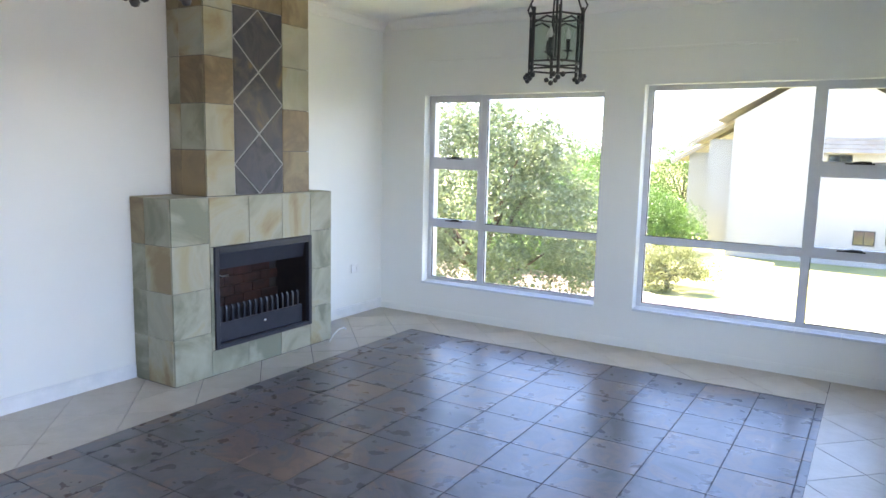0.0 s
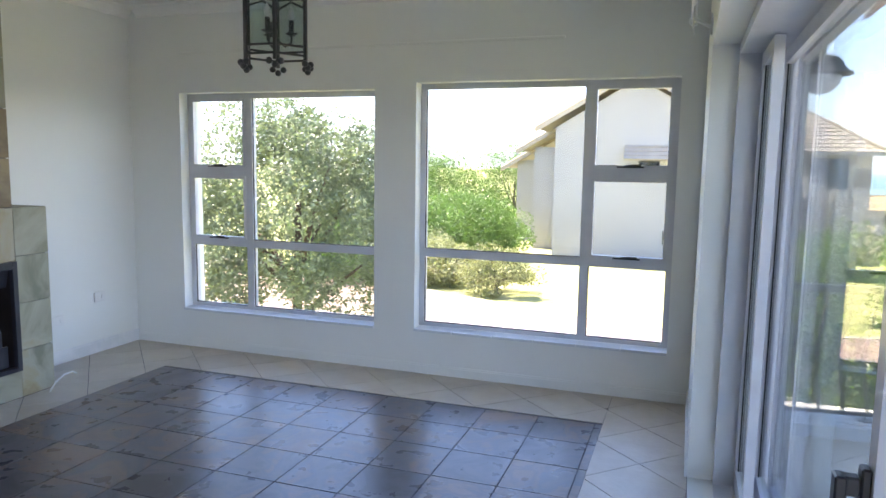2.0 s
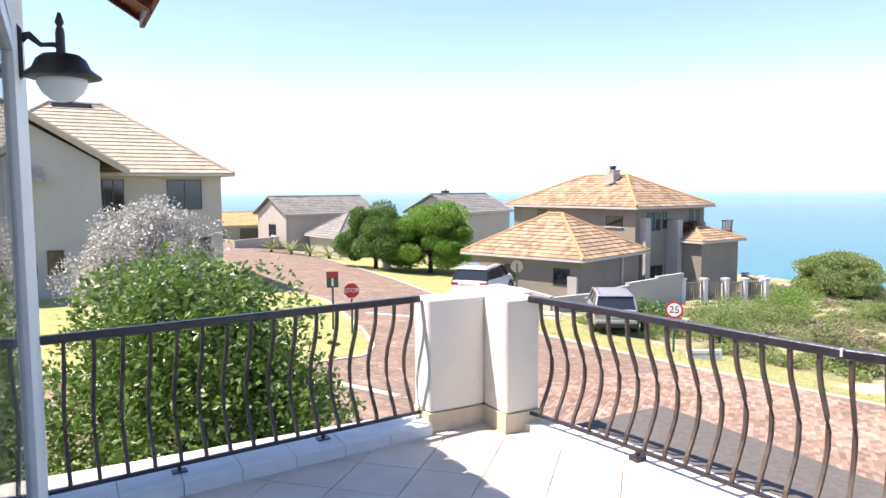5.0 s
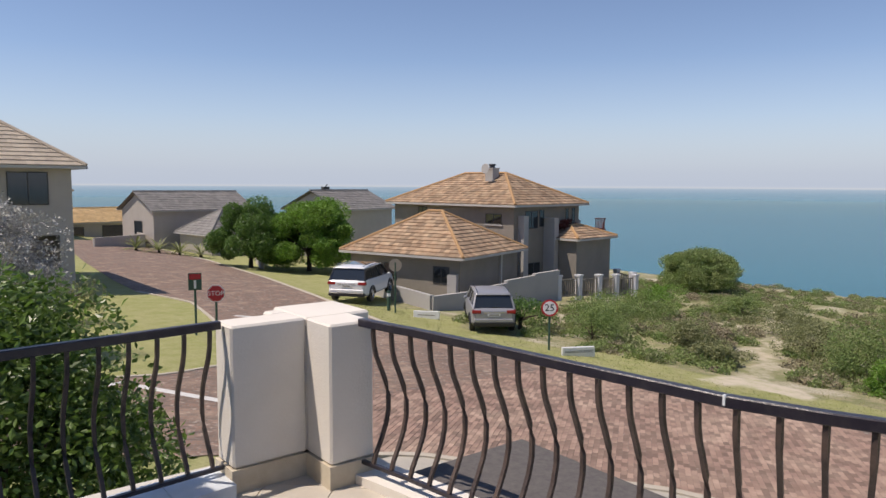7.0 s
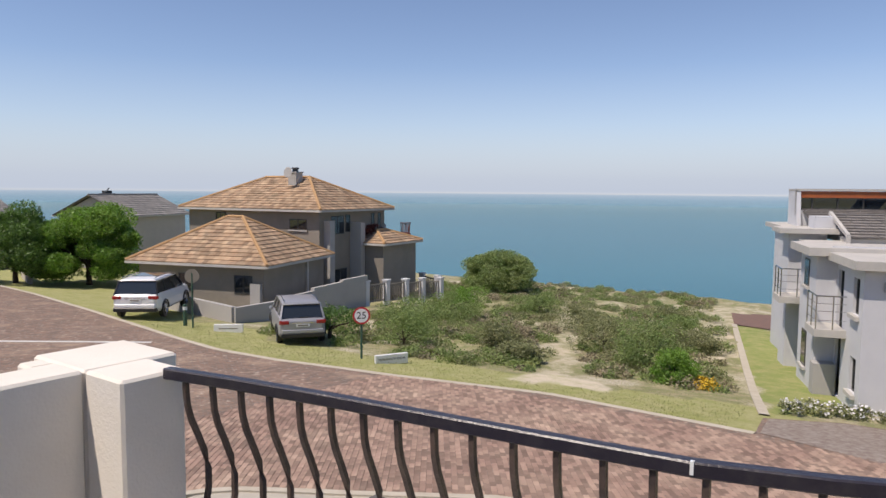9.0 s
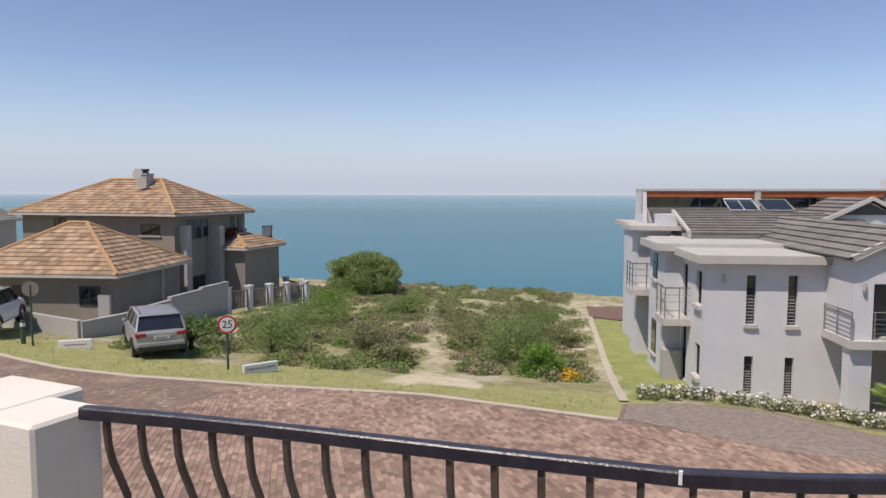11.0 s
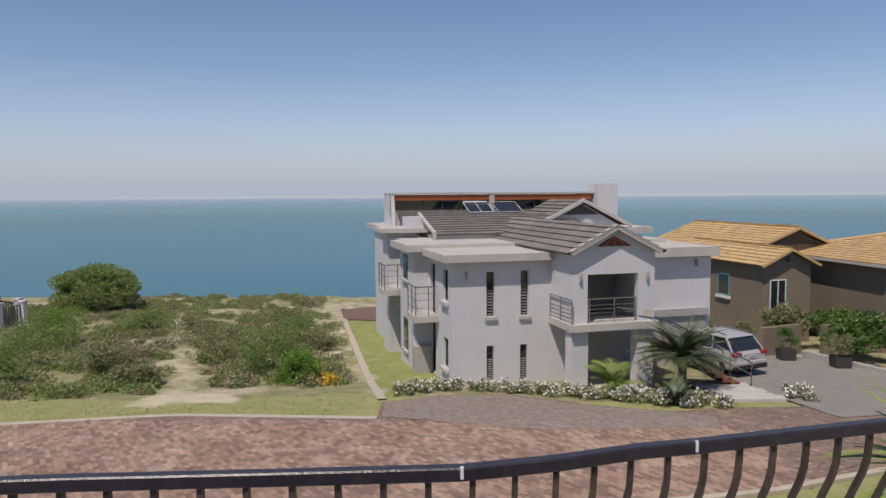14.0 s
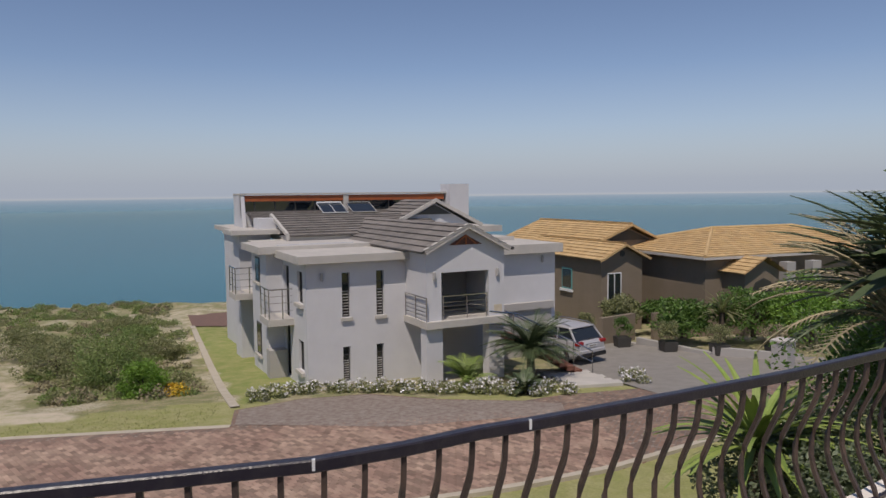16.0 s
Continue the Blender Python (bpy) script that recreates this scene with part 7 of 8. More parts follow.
    for x, dz in pr:
        ring = [bm.verts.new((x, y * hw, zr - 0.07 + dz * f)) for y, f in ((-0.79, 0.1), (-0.72, 0.75), (-0.4, 1.0), (0.4, 1.0), (0.72, 0.75), (0.79, 0.1))] + [bm.verts.new((x, 0.79 * hw, zr - 0.10)), bm.verts.new((x, -0.79 * hw, zr - 0.10))]
        if prev:
            for k in range(8):
                bm.faces.new((prev[k], prev[(k + 1) % 8], ring[(k + 1) % 8], ring[k]))
        else:
            bm.faces.new(ring)
        prev = ring
    bm.faces.new(prev[::-1])
    part("roof", bm, paint, c, "", smooth=True)
    for s in (-1, 1):
        for f in (0.0, 0.33, 0.66, 1.0):
            bm = bmesh.new()
            xa, xb = xb0 + (xb1 - xb0) * f, xr0 + (xr1 - xr0) * f
            tube(bm, [(xa, s * hw * 0.905, zb - 0.02), (xb, s * hw * 0.772, zr - 0.07)], 0.045 if f in (0, 1) else 0.03, square=True)
            part("pillar", bm, M_BLACKPL if paint is P_WHITE else paint, c)
        bm = bmesh.new()
        tube(bm, [(xr0, s * hw * 0.70, zr + 0.01), (xr0 + 0.3, s * hw * 0.7, zr + 0.05), (xr1 - 0.3, s * hw * 0.7, zr + 0.05), (xr1, s * hw * 0.7, zr)], 0.018, 5)
        part("roof_rail", bm, M_STEEL, c)
        tl = [(0.0, 0.10), (0.16, 0.16)]
        bm = boxes((-0.012, 0.20, min(s * hw * 0.56, s * hw * 0.955), max(s * hw * 0.56, s * hw * 0.955), 0.86 * kz, 1.0 * kz))
        part("tail_light", bm, mat_tail, c, "red tail light", bevel=0.02)
        bm = bmesh.new()
        lathe(bm, [(0.01, 0), (0.07, 0.02), (0.09, 0.10), (0.05, 0.16)], 0, 0, 8, Matrix.Translation((xb1 - 0.35, s * (hw + 0.02), zb - 0.02)) @ Euler((0, radians(90), 0)).to_matrix().to_4x4())
        part("mirror", bm, paint, c)
        for x in (0.86 * kx, (3.62 if kind != "hatch" else 3.45) * kx):
            R = 0.355 * (kz if kind == "suv" else 1) * (0.95 if kind == "hatch" else 1)
            mm = Matrix.Translation((x, s * (hw - 0.20), R - 0.01)) @ Euler((radians(-90 * s), 0, 0)).to_matrix().to_4x4()
            bm = bmesh.new()
            lathe(bm, [(R * 0.62, 0.0), (R * 0.95, 0.0), (R, 0.03), (R, 0.17), (R * 0.95, 0.205), (R * 0.66, 0.20), (R * 0.64, 0.16)], 0, 0, 24, mm)
            w = part("wheel", bm, M_BLACKPL, c, "black tyre")
            bm = bmesh.new()
            lathe(bm, [(R * 0.15, 0.19), (R * 0.18, 0.185), (R * 0.15, 0.13)], 0, 0, 12, mm)
            lathe(bm, [(R * 0.56, 0.13), (R * 0.64, 0.195), (R * 0.66, 0.205), (R * 0.62, 0.10)], 0, 0, 24, mm)
            for k in range(5):
                a = 2 * math.pi * k / 5
                tube(bm, [mm @ Vector((R * 0.12 * math.cos(a), R * 0.12 * math.sin(a), 0.18)), mm @ Vector((R * 0.6 * math.cos(a), R * 0.6 * math.sin(a), 0.19))], 0.035, square=True)
            r_ = finish("rim", bm, M_STEEL)
            r_.parent = w
            bm = bmesh.new()
            ring = [(x + (R + 0.045) * math.cos(a), s * (hw + 0.004), R - 0.01 + (R + 0.045) * math.sin(a)) for a in [math.pi * k / 12 for k in range(13)]]
            tube(bm, ring, 0.04, 5)
            part("wheel_arch", bm, M_BLACKPL, c, "black wheel-arch trim")
    part("bumper", boxes((-0.06, 0.22, -hw * 0.90, hw * 0.90, 0.34 * kz, 0.50 * kz)), M_BLACKPL, c, "black lower bumper", bevel=0.02)
    part("bumper", boxes((-0.045, 0.2, -hw * 0.86, hw * 0.86, 0.501 * kz, 0.66 * kz)), paint, c, bevel=0.03)
    part("number_plate", boxes((-0.03, 0.0, -0.26, 0.26, 0.76 * kz, 0.87 * kz)), M_SIGNW, c, "pale number plate")
    bm = boxes((-0.034, -0.031, -0.2, 0.2, 0.79 * kz, 0.84 * kz))
    part("plate_text", bm, M_TAUPE, c)
    part("boot_trim", boxes((-0.02, 0.01, -hw * 0.45, hw * 0.45, 0.89 * kz, 0.915 * kz)), M_CHROME, c)
    part("rear_wiper", boxes((xb0 + 0.02, xb0 + 0.04, -0.3, 0.1, zb + 0.06, zb + 0.08)), M_BLACKPL, c)
    return c


mat_tail = mat("tail_light_red", (0.30, 0.02, 0.02), 0.15)
P_SILVER = mat("silver_car_paint", (0.34, 0.34, 0.36), 0.3, 0.3)
P_WHITE = mat("white_car_paint", (0.72, 0.72, 0.73), 0.2)
P_BEIGE = mat("pale_silver_car_paint", (0.52, 0.51, 0.52), 0.3, 0.3)
car((20.9, 16.7), 52, 4.6, 1.85, 1.70, P_SILVER, "suv", "silver-grey parked compact SUV with red tail lights")
suv_white = car((19.9, 26.2), 37, 5.0, 2.1, 1.85, P_WHITE, "suv", "white parked luxury SUV with dark glass and roof")
part("sunroof", boxes((1.25, 2.75, -0.58, 0.58, 1.828, 1.845)), M_DGLASS, suv_white, "black glass roof panel", bevel=0.005)
car((27.9, -12.75), 28, 4.3, 1.78, 1.58, P_BEIGE, "hatch", "silver crossover parked on the driveway by the steps")
car((33.6, -25.6), -20, 4.3, 1.78, 1.5, P_BEIGE, "hatch", "dark-windowed car under trees by the ochre-roofed house")

# ---- signs ----
def post(t, h, m=M_POSTG, r=0.04):
    bm = bmesh.new()
    tube(bm, [(0, 0, -0.1), (0, 0, h)], r, 8)
    part("post", bm, m, t, "dark green painted post")


def face_to(x, y):
    return math.degrees(math.atan2(y + 2.7, x - 1.3))


def disc(bm, r, x0, x1, n=24, cz=0.0, rot=0.0):
    A = [bm.verts.new((x0, r * math.cos(2 * math.pi * k / n + rot), cz + r * math.sin(2 * math.pi * k / n + rot))) for k in range(n)]
    B = [bm.verts.new((x1, r * math.cos(2 * math.pi * k / n + rot), cz + r * math.sin(2 * math.pi * k / n + rot))) for k in range(n)]
    bm.faces.new(A)
    bm.faces.new(B[::-1])
    for k in range(n):
        bm.faces.new((A[k], B[k], B[(k + 1) % n], A[(k + 1) % n]))


def text_part(txt, size, x, z, m, parent, name="lettering", label=""):
    cu = bpy.data.curves.new(name, "FONT")
    cu.body, cu.size, cu.align_x, cu.align_y, cu.extrude = txt, size, "CENTER", "CENTER", 0.003
    tmp = bpy.data.objects.new(name, cu)
    scene.collection.objects.link(tmp)
    bpy.context.view_layer.update()
    me = bpy.data.meshes.new_from_object(tmp.evaluated_get(bpy.context.evaluated_depsgraph_get()))
    bpy.data.objects.remove(tmp)
    me.transform(Matrix.Translation((x, 0, z)) @ Euler((radians(90), 0, radians(-90))).to_matrix().to_4x4())
    me.materials.clear()
    me.materials.append(m)
    ob = new(name, me)
    ob.parent = parent
    return tagged(ob, label)


s25 = thing("speed_limit_sign", "round red-rimmed white sign reading 25 on a green post", "traffic sign", (20.5, 13.4, gz(20.5, 13.4)), face_to(20, 13.5))
post(s25, 1.8)
bm = bmesh.new()
disc(bm, 0.31, -0.055, -0.04, cz=1.56)
part("rim", bm, M_RED, s25, "red ring")
bm = bmesh.new()
disc(bm, 0.245, -0.06, -0.0551, cz=1.56)
part("face", bm, M_SIGNW, s25, "white face")
text_part("25", 0.36, -0.063, 1.56, M_SIGNK, s25, label="black figures 25")
stp = thing("stop_sign", "red octagonal stop sign on a green post", "traffic sign", (10.6, 19.7, gz(10.6, 19.7)), face_to(10.6, 19.7) - 4)
post(stp, 1.7)
bm = bmesh.new()
disc(bm, 0.31, -0.055, -0.04, 8, 1.6, math.pi / 8)
part("rim", bm, M_SIGNW, stp, "white border")
bm = bmesh.new()
disc(bm, 0.285, -0.06, -0.0551, 8, 1.6, math.pi / 8)
part("face", bm, M_RED, stp, "red face")
text_part("STOP", 0.22, -0.063, 1.6, M_SIGNW, stp, label="white letters STOP")
ks = thing("road_sign", "square dark sign with red band on a green post", "traffic sign", (10.26, 20.7, gz(10.26, 20.7)), face_to(10.26, 20.7))
post(ks, 2.2)
part("board", boxes((-0.055, -0.04, -0.22, 0.22, 1.6, 2.2)), M_POSTG, ks, "dark green board")
part("band", boxes((-0.06, -0.0551, -0.19, 0.19, 1.98, 2.17)), M_RED, ks)
part("symbol", boxes((-0.06, -0.0551, -0.04, 0.04, 1.66, 1.95)), M_SIGNW, ks)
bs = thing("road_sign", "back of a round grey sign on a green post", "traffic sign", (20.5, 22.9, gz(20.5, 22.9)), 40)
post(bs, 2.4)
bm = bmesh.new()
disc(bm, 0.30, -0.02, 0.0, cz=2.25)
part("board", bm, M_TAUPE, bs)
bol = thing("bollard", "green bollard light with pale band", "bollard", (20.7, 23.7, gz(20.7, 23.7)))
post(bol, 0.95, r=0.09)
bm = bmesh.new()
lathe(bm, [(0.1, 0.7), (0.1, 0.85)], 0, 0, 10)
part("band", bm, M_SIGNW, bol)
for at, rz, lab in (((20.6, 12.1), 60, "low white concrete street-name block with dark letters"), ((21.0, 21.2), 40, "low white concrete name block")):
    nb = thing("street_name_block", lab, "street sign", (*at, gz(*at) - 0.03), rz, "name blocks")
    part("block", boxes((0, 0.14, -0.6, 0.6, 0, 0.36)), M_SIGNW, nb, bevel=0.01)
    if at[1] < 15:
        text_part("MARANATA DRIVE", 0.12, -0.003, 0.2, M_SIGNK, nb)
    else:
        part("lettering", boxes((-0.004, -0.001, -0.4, 0.4, 0.16, 0.2)), M_TAUPE, nb)

# ---- planting ----
plant("shrub", "tall glossy green shrub growing beside the balcony", "shrub", (1.95, 4.15, -3.3), (1.75, 2.0, 1.85), 52000, 0.075, M_BALCONYLEAF, trunk=2.2, clumps=150, seed=3, clump=0.28, tr=0.08)
plant("shrub", "broad silver-grey rounded shrub", "shrub", (3.6, 19.5), (2.2, 2.2, 2.1), 48000, 0.085, M_SILVER, trunk=2.35, clumps=110, seed=4, clump=0.3)
plant("tree", "leafy garden tree close outside the window", "tree", (-7.3, 8.0), (2.7, 2.7, 2.8), 70000, 0.075, M_GARDEN, trunk=3.5, clumps=100, seed=6, clump=0.22, tr=0.15, limbs=7)
plant("tree", "dense rounded dark green roadside tree", "tree", (24.9, 48.0), (3.1, 3.0, 2.7), 70000, 0.14, M_GREEN, trunk=2.35, clumps=46, clump=0.30, seed=7, group="roadside trees", tr=0.2)
plant("tree", "dense rounded bright green roadside tree", "tree", (28.8, 45.8), (4.2, 4.0, 3.0), 90000, 0.15, M_BRIGHT, trunk=2.6, clumps=60, clump=0.28, seed=8, group="roadside trees", tr=0.22)
plant("tree", "solitary round windswept tree on the cliff edge", "tree", (51.4, 25.0), (3.1, 3.1, 1.75), 60000, 0.13, M_SCRUBG, trunk=1.45, clumps=70, seed=9, tr=0.2, clump=0.3)
for k, (x, y, r, h, m) in enumerate(((-13.0, 27, 2.9, 2.7, M_GREEN), (-15.5, 30, 3.5, 3.4, M_GREEN), (-9.9, 31.5, 2.4, 2.4, M_GREEN), (-16, 45, 3.2, 4.6, M_GREEN), (-11, 48, 2.6, 5.0, M_GREEN), (-12.5, 23.5, 2.2, 1.4, M_GREEN), (-9.2, 23.0, 1.6, 1.2, M_OLIVE))):
    plant("shrub", "large rounded garden shrub", "shrub", (x, y), (r * 1.25, r * 1.25, h * 0.85), 32000, 0.12, m, trunk=h * 0.55, clumps=60, seed=20 + k, group="garden shrubs", clump=0.42)
plant("shrub", "pale flowering bush on the far verge", "shrub", (-6.0, 20.9), (1.7, 1.3, 1.0), 9000, 0.09, M_OLIVE, trunk=0.75, clumps=30, seed=31)
plant("shrub", "olive bush by the grey house", "shrub", (6.6, 24.5), (1.6, 1.4, 1.0), 4000, 0.1, M_OLIVE, trunk=0.9, clumps=30, seed=32)
plant("shrub", "green bush behind the silver car", "shrub", (23.6, 17.8), (1.5, 1.5, 0.75), 4000, 0.1, M_GREEN, trunk=0.7, clumps=30, seed=33)
for k, (x, y, r, h, m) in enumerate(((24.6, 14.6, 1.7, 0.9, M_GREEN), (28.5, 16.5, 1.8, 0.9, M_GREEN), (27.2, 11.6, 1.1, 0.8, M_OLIVE), (28.6, 5.6, 1.5, 1.3, M_GREEN), (26.3, 4.0, 0.9, 0.7, M_BRIGHT), (31.5, 8.6, 1.6, 0.9, M_OLIVE), (34, 18.5, 2.0, 0.9, M_GREEN), (38, 20, 1.8, 0.9, M_BRIGHT), (31, 19.5, 1.6, 0.9, M_GREEN), (36, 11.5, 1.7, 0.9, M_OLIVE), (40, 16, 1.6, 0.8, M_GREEN), (30, 12.3, 1.3, 0.6, M_DRY), (33, 6.5, 1.4, 0.8, M_OLIVE), (25.3, 9.7, 1.0, 0.5, M_OLIVE), (34.2, 5.2, 1.2, 0.6, M_OLIVE), (38.6, 7.2, 1.3, 0.6, M_GREEN), (43.0, 9.0, 1.4, 0.6, M_OLIVE))):
    plant("shrub", "low rounded coastal bush", "shrub", (x, y), (r, r * 0.9, h), 7000, 0.08, m if m != M_GREEN else M_SCRUBG, trunk=h * 0.7, clumps=30, seed=40 + k, group="coastal bushes", tr=0.05)
plant("flower_clump", "low yellow daisy clump", "flowers", (26.2, 3.0), (0.6, 0.6, 0.25), 900, 0.08, M_FLOWERY, trunk=0.2, clumps=16, seed=60, tr=0.02)
# scrub over the open plot
rs = np.random.RandomState(5)
pts = {0: [], 1: [], 2: []}
tries = 0
while tries < 3800:
    tries += 1
    x, y = rs.uniform(21, 62), rs.uniform(1, 31)
    fx = float(np.interp(y, [p[1] for p in FAR[::-1]], [p[0] for p in FAR[::-1]])) + 3.6
    if x < fx + (0.8 if y > 8 else 1.6) * rs.rand() or y < 1.3 + (x - 22.9) * 0.235 or inside(x, y, PATCH) or (y > 22.5 and x < 43) or (inside(x, y, SANDY) and rs.rand() < 0.5) or inside(x, y, PATH_S):
        continue
    if noise.noise((x * 0.42, y * 0.42, 9.0)) < -0.22 + 0.36 * rs.rand():
        continue
    r = rs.uniform(0.2, 0.65)
    h = r * rs.uniform(0.5, 0.9)
    n = int(240 * r / 0.5)
    u = rs.normal(size=(n, 3))
    u /= np.linalg.norm(u, axis=1)[:, None]
    u[:, 2] = np.abs(u[:, 2])
    u *= (0.55 + 0.5 * rs.rand(n))[:, None] * np.array([r, r, h])
    kind = rs.choice(3, p=[0.42, 0.40, 0.18])
    pts[kind].append(u + np.array([x, y, gz(x, y)]))
for k, (m, lab) in enumerate(((M_SCRUBG, "green coastal scrub"), (M_OLIVE, "olive-grey coastal scrub"), (M_DRY, "dry brown scrub"))):
    leaf_mesh("scrub", np.concatenate(pts[k]), 0.10, m, None, lab, seed=70 + k, kind="stuff")
# grass tufts along the verge
g_ = []
while len(g_) < 9000:
    y = rs.uniform(1, 30)
    fx = float(np.interp(y, [p[1] for p in FAR[::-1]], [p[0] for p in FAR[::-1]]))
    x = fx + 0.2 + abs(rs.normal()) * 2.4
    if not inside(x, y, PATCH):
        g_.append((x, y, gz(x, y)))
leaf_mesh("grass", g_, 0.06, mat("verge_grass", (0.30, 0.31, 0.12), 0.9, island=0.35), None, "short dry verge grass", up=1.6, aspect=4, seed=80, kind="stuff")


def daisy(at, r, n, seed, label, m=M_FLOWERW):
    t = thing("flower_clump", label, "flowers", (*at, gz(*at)), group="flower border")
    P = crown_points((0, 0, 0.12), (r, r, 0.28), n, 14, seed)
    leaf_mesh("foliage", P, 0.09, M_OLIVE, t, "grey-green foliage", seed=seed)
    Q = crown_points((0, 0, 0.17), (r, r, 0.28), n // 3, 14, seed)
    leaf_mesh("blossom", Q[Q[:, 2] > 0.12], 0.07, m, t, "white daisy blossom", aspect=1.0, seed=seed + 1)


k = 0
for x, y in ((23.8, 0.0), (24.4, -0.6), (24.8, -1.2), (24.9, -1.9), (24.8, -2.6), (24.7, -3.3), (24.6, -4.0), (24.3, -4.7), (23.9, -5.4), (23.4, -6.0), (23.1, -6.7), (22.7, -7.3), (22.3, -8.0), (22.1, -8.7), (22.6, -9.2), (23.3, -7.4), (22.0, -9.6), (23.4, -12.5), (24.4, -12.9)):
    daisy((x + 0.15 * math.sin(7 * k), y), (0.36, 0.52, 0.44, 0.62)[k % 4], (420, 620, 380, 760)[k % 4], 90 + k, "low border clump of white daisies")
    k += 1


def fronds(name, label, at, n, length, m, trunk=0.0, droop=0.5, width=0.12, seed=1, cat="palm", group="", leaflets=9):
    x, y = at[:2]
    z = at[2] if len(at) > 2 else gz(x, y)
    t = thing(name, label, cat, (x, y, z), group=group)
    r_ = random.Random(seed)
    if trunk:
        bm = bmesh.new()
        tube(bm, [(0, 0, -0.1), (0, 0, trunk * 0.5), (0.02, 0, trunk)], [0.17, 0.15, 0.12], 9)
        part("trunk", bm, M_BARK, t, "stubby palm trunk")
    bm = bmesh.new()
    for k in range(n):
        a = r_.uniform(0, 2 * math.pi)
        el = r_.uniform(0.1, 1.3)
        L_ = length * r_.uniform(0.75, 1.1)
        d = Vector((math.cos(a), math.sin(a), 0))
        pts = []
        p = Vector((0, 0, trunk))
        for q in range(8):
            e = el - droop * q * 0.26
            pts.append(p.copy())
            p = p + (d * math.cos(e) + Vector((0, 0, math.sin(e)))) * L_ / 7
        s = Vector((-d.y, d.x, 0))
        if leaflets:
            tube(bm, pts, [0.014] * 7 + [0.004], 4)
            for q in range(1, 8):
                for f in range(leaflets // 3):
                    pp = pts[q - 1].lerp(pts[q], f / (leaflets // 3))
                    fw = (pts[q] - pts[q - 1]).normalized()
                    wl_ = width * 4.0 * math.sin(math.pi * (q + 0.6) / 9)
                    for sg in (-1, 1):
                        e = pp + s * sg * wl_ + fw * wl_ * 0.7 + Vector((0, 0, -0.1 * wl_))
                        v = [bm.verts.new(v_) for v_ in (pp, pp + fw * 0.035, e)]
                        bm.faces.new(v)
        else:
            prev = None
            for q, pp in enumerate(pts):
                w = width * math.sin(math.pi * (q + 0.5) / 8.2)
                cur = (bm.verts.new(pp + s * w), bm.verts.new(pp - Vector((0, 0, w * 0.3))), bm.verts.new(pp - s * w))
                if prev:
                    bm.faces.new((prev[0], prev[1], cur[1], cur[0]))
                    bm.faces.new((prev[1], prev[2], cur[2], cur[1]))
                prev = cur
    ob = part("fronds", bm, m, t, "arching fronds")
    return t


M_PALM = mat("palm_frond", (0.065, 0.10, 0.04), 0.5, col2=(0.10, 0.13, 0.06), scale=3, island=0.3)
M_YELGREEN = mat("yellow_green_blade", (0.16, 0.24, 0.05), 0.5, col2=(0.24, 0.30, 0.08), scale=3, island=0.3)
fronds("palm", "dark green feathery cycad palm by the entrance", (24.9, -9.3), 110, 1.75, M_PALM, 1.1, 0.55, 0.075, 1)
fronds("palm", "bright green young palm in the border", (24.3, -6.9), 34, 1.3, M_YELGREEN, 0.2, 0.6, 0.09, 2)
fronds("palm", "small spiky dark palm in the border", (22.4, -8.4), 40, 0.8, M_PALM, 0.1, 0.4, 0.05, 3)
fronds("strelitzia", "large strelitzia with broad split leaves close to the balcony", (8.0, -9.5), 56, 1.8, M_PALM, 4.3, 0.5, 0.19, 4, "plant", leaflets=0)
fronds("palm", "tall palm with dark narrow fronds close to the balcony", (9.2, -10.2), 140, 2.3, M_PALM, 3.7, 0.5, 0.085, 5)
fronds("palm", "dry straw-brown hanging palm fronds beside the strelitzia", (8.8, -9.2), 26, 1.9, M_DRY, 3.7, 0.7, 0.06, 11)
fronds("yucca", "yellow-green spiky plant below the balcony", (9.2, -7.6), 80, 1.4, M_YELGREEN, 2.1, 0.5, 0.05, 6, "plant", leaflets=0)
fronds("yucca", "yellow-green spiky plant below the balcony", (10.2, -8.7), 60, 1.4, M_YELGREEN, 1.6, 0.5, 0.05, 7, "plant", leaflets=0)
fronds("agave", "small agave rosette below the balcony corner", (6.8, 6.2), 22, 0.8, M_YELGREEN, 0.0, 0.25, 0.07, 8, "plant", leaflets=0)
plant("shrub", "dense leafy shrub below the balcony", "shrub", (10.6, -11.6), (2.2, 2.2, 2.2), 26000, 0.09, M_GREEN, trunk=1.6, clumps=50, seed=110)
plant("shrub", "dense leafy shrub below the balcony", "shrub", (8.8, -8.2), (1.5, 1.4, 1.4), 22000, 0.07, M_GARDEN, trunk=1.2, clumps=40, seed=111)
for k, (x, y, r, h, m) in enumerate(((30.6, -21.6, 2.0, 1.9, M_GREEN), (29.0, -23.4, 2.2, 2.0, M_BRIGHT), (31.2, -18.4, 1.4, 1.4, M_GREEN), (27.6, -25.4, 2.2, 1.8, M_GREEN), (31.5, -25.0, 2.0, 2.2, M_BRIGHT), (34.0, -19.0, 1.2, 1.2, M_GREEN), (34.5, -16.8, 0.9, 1.3, M_OLIVE))):
    plant("shrub", "dense green hedge shrub by the ochre-roofed houses", "shrub", (x, y, -5.0), (r, r, h * 0.6), 5000, 0.15, m, trunk=h * 0.55, clumps=40, seed=120 + k, group="hedge shrubs")
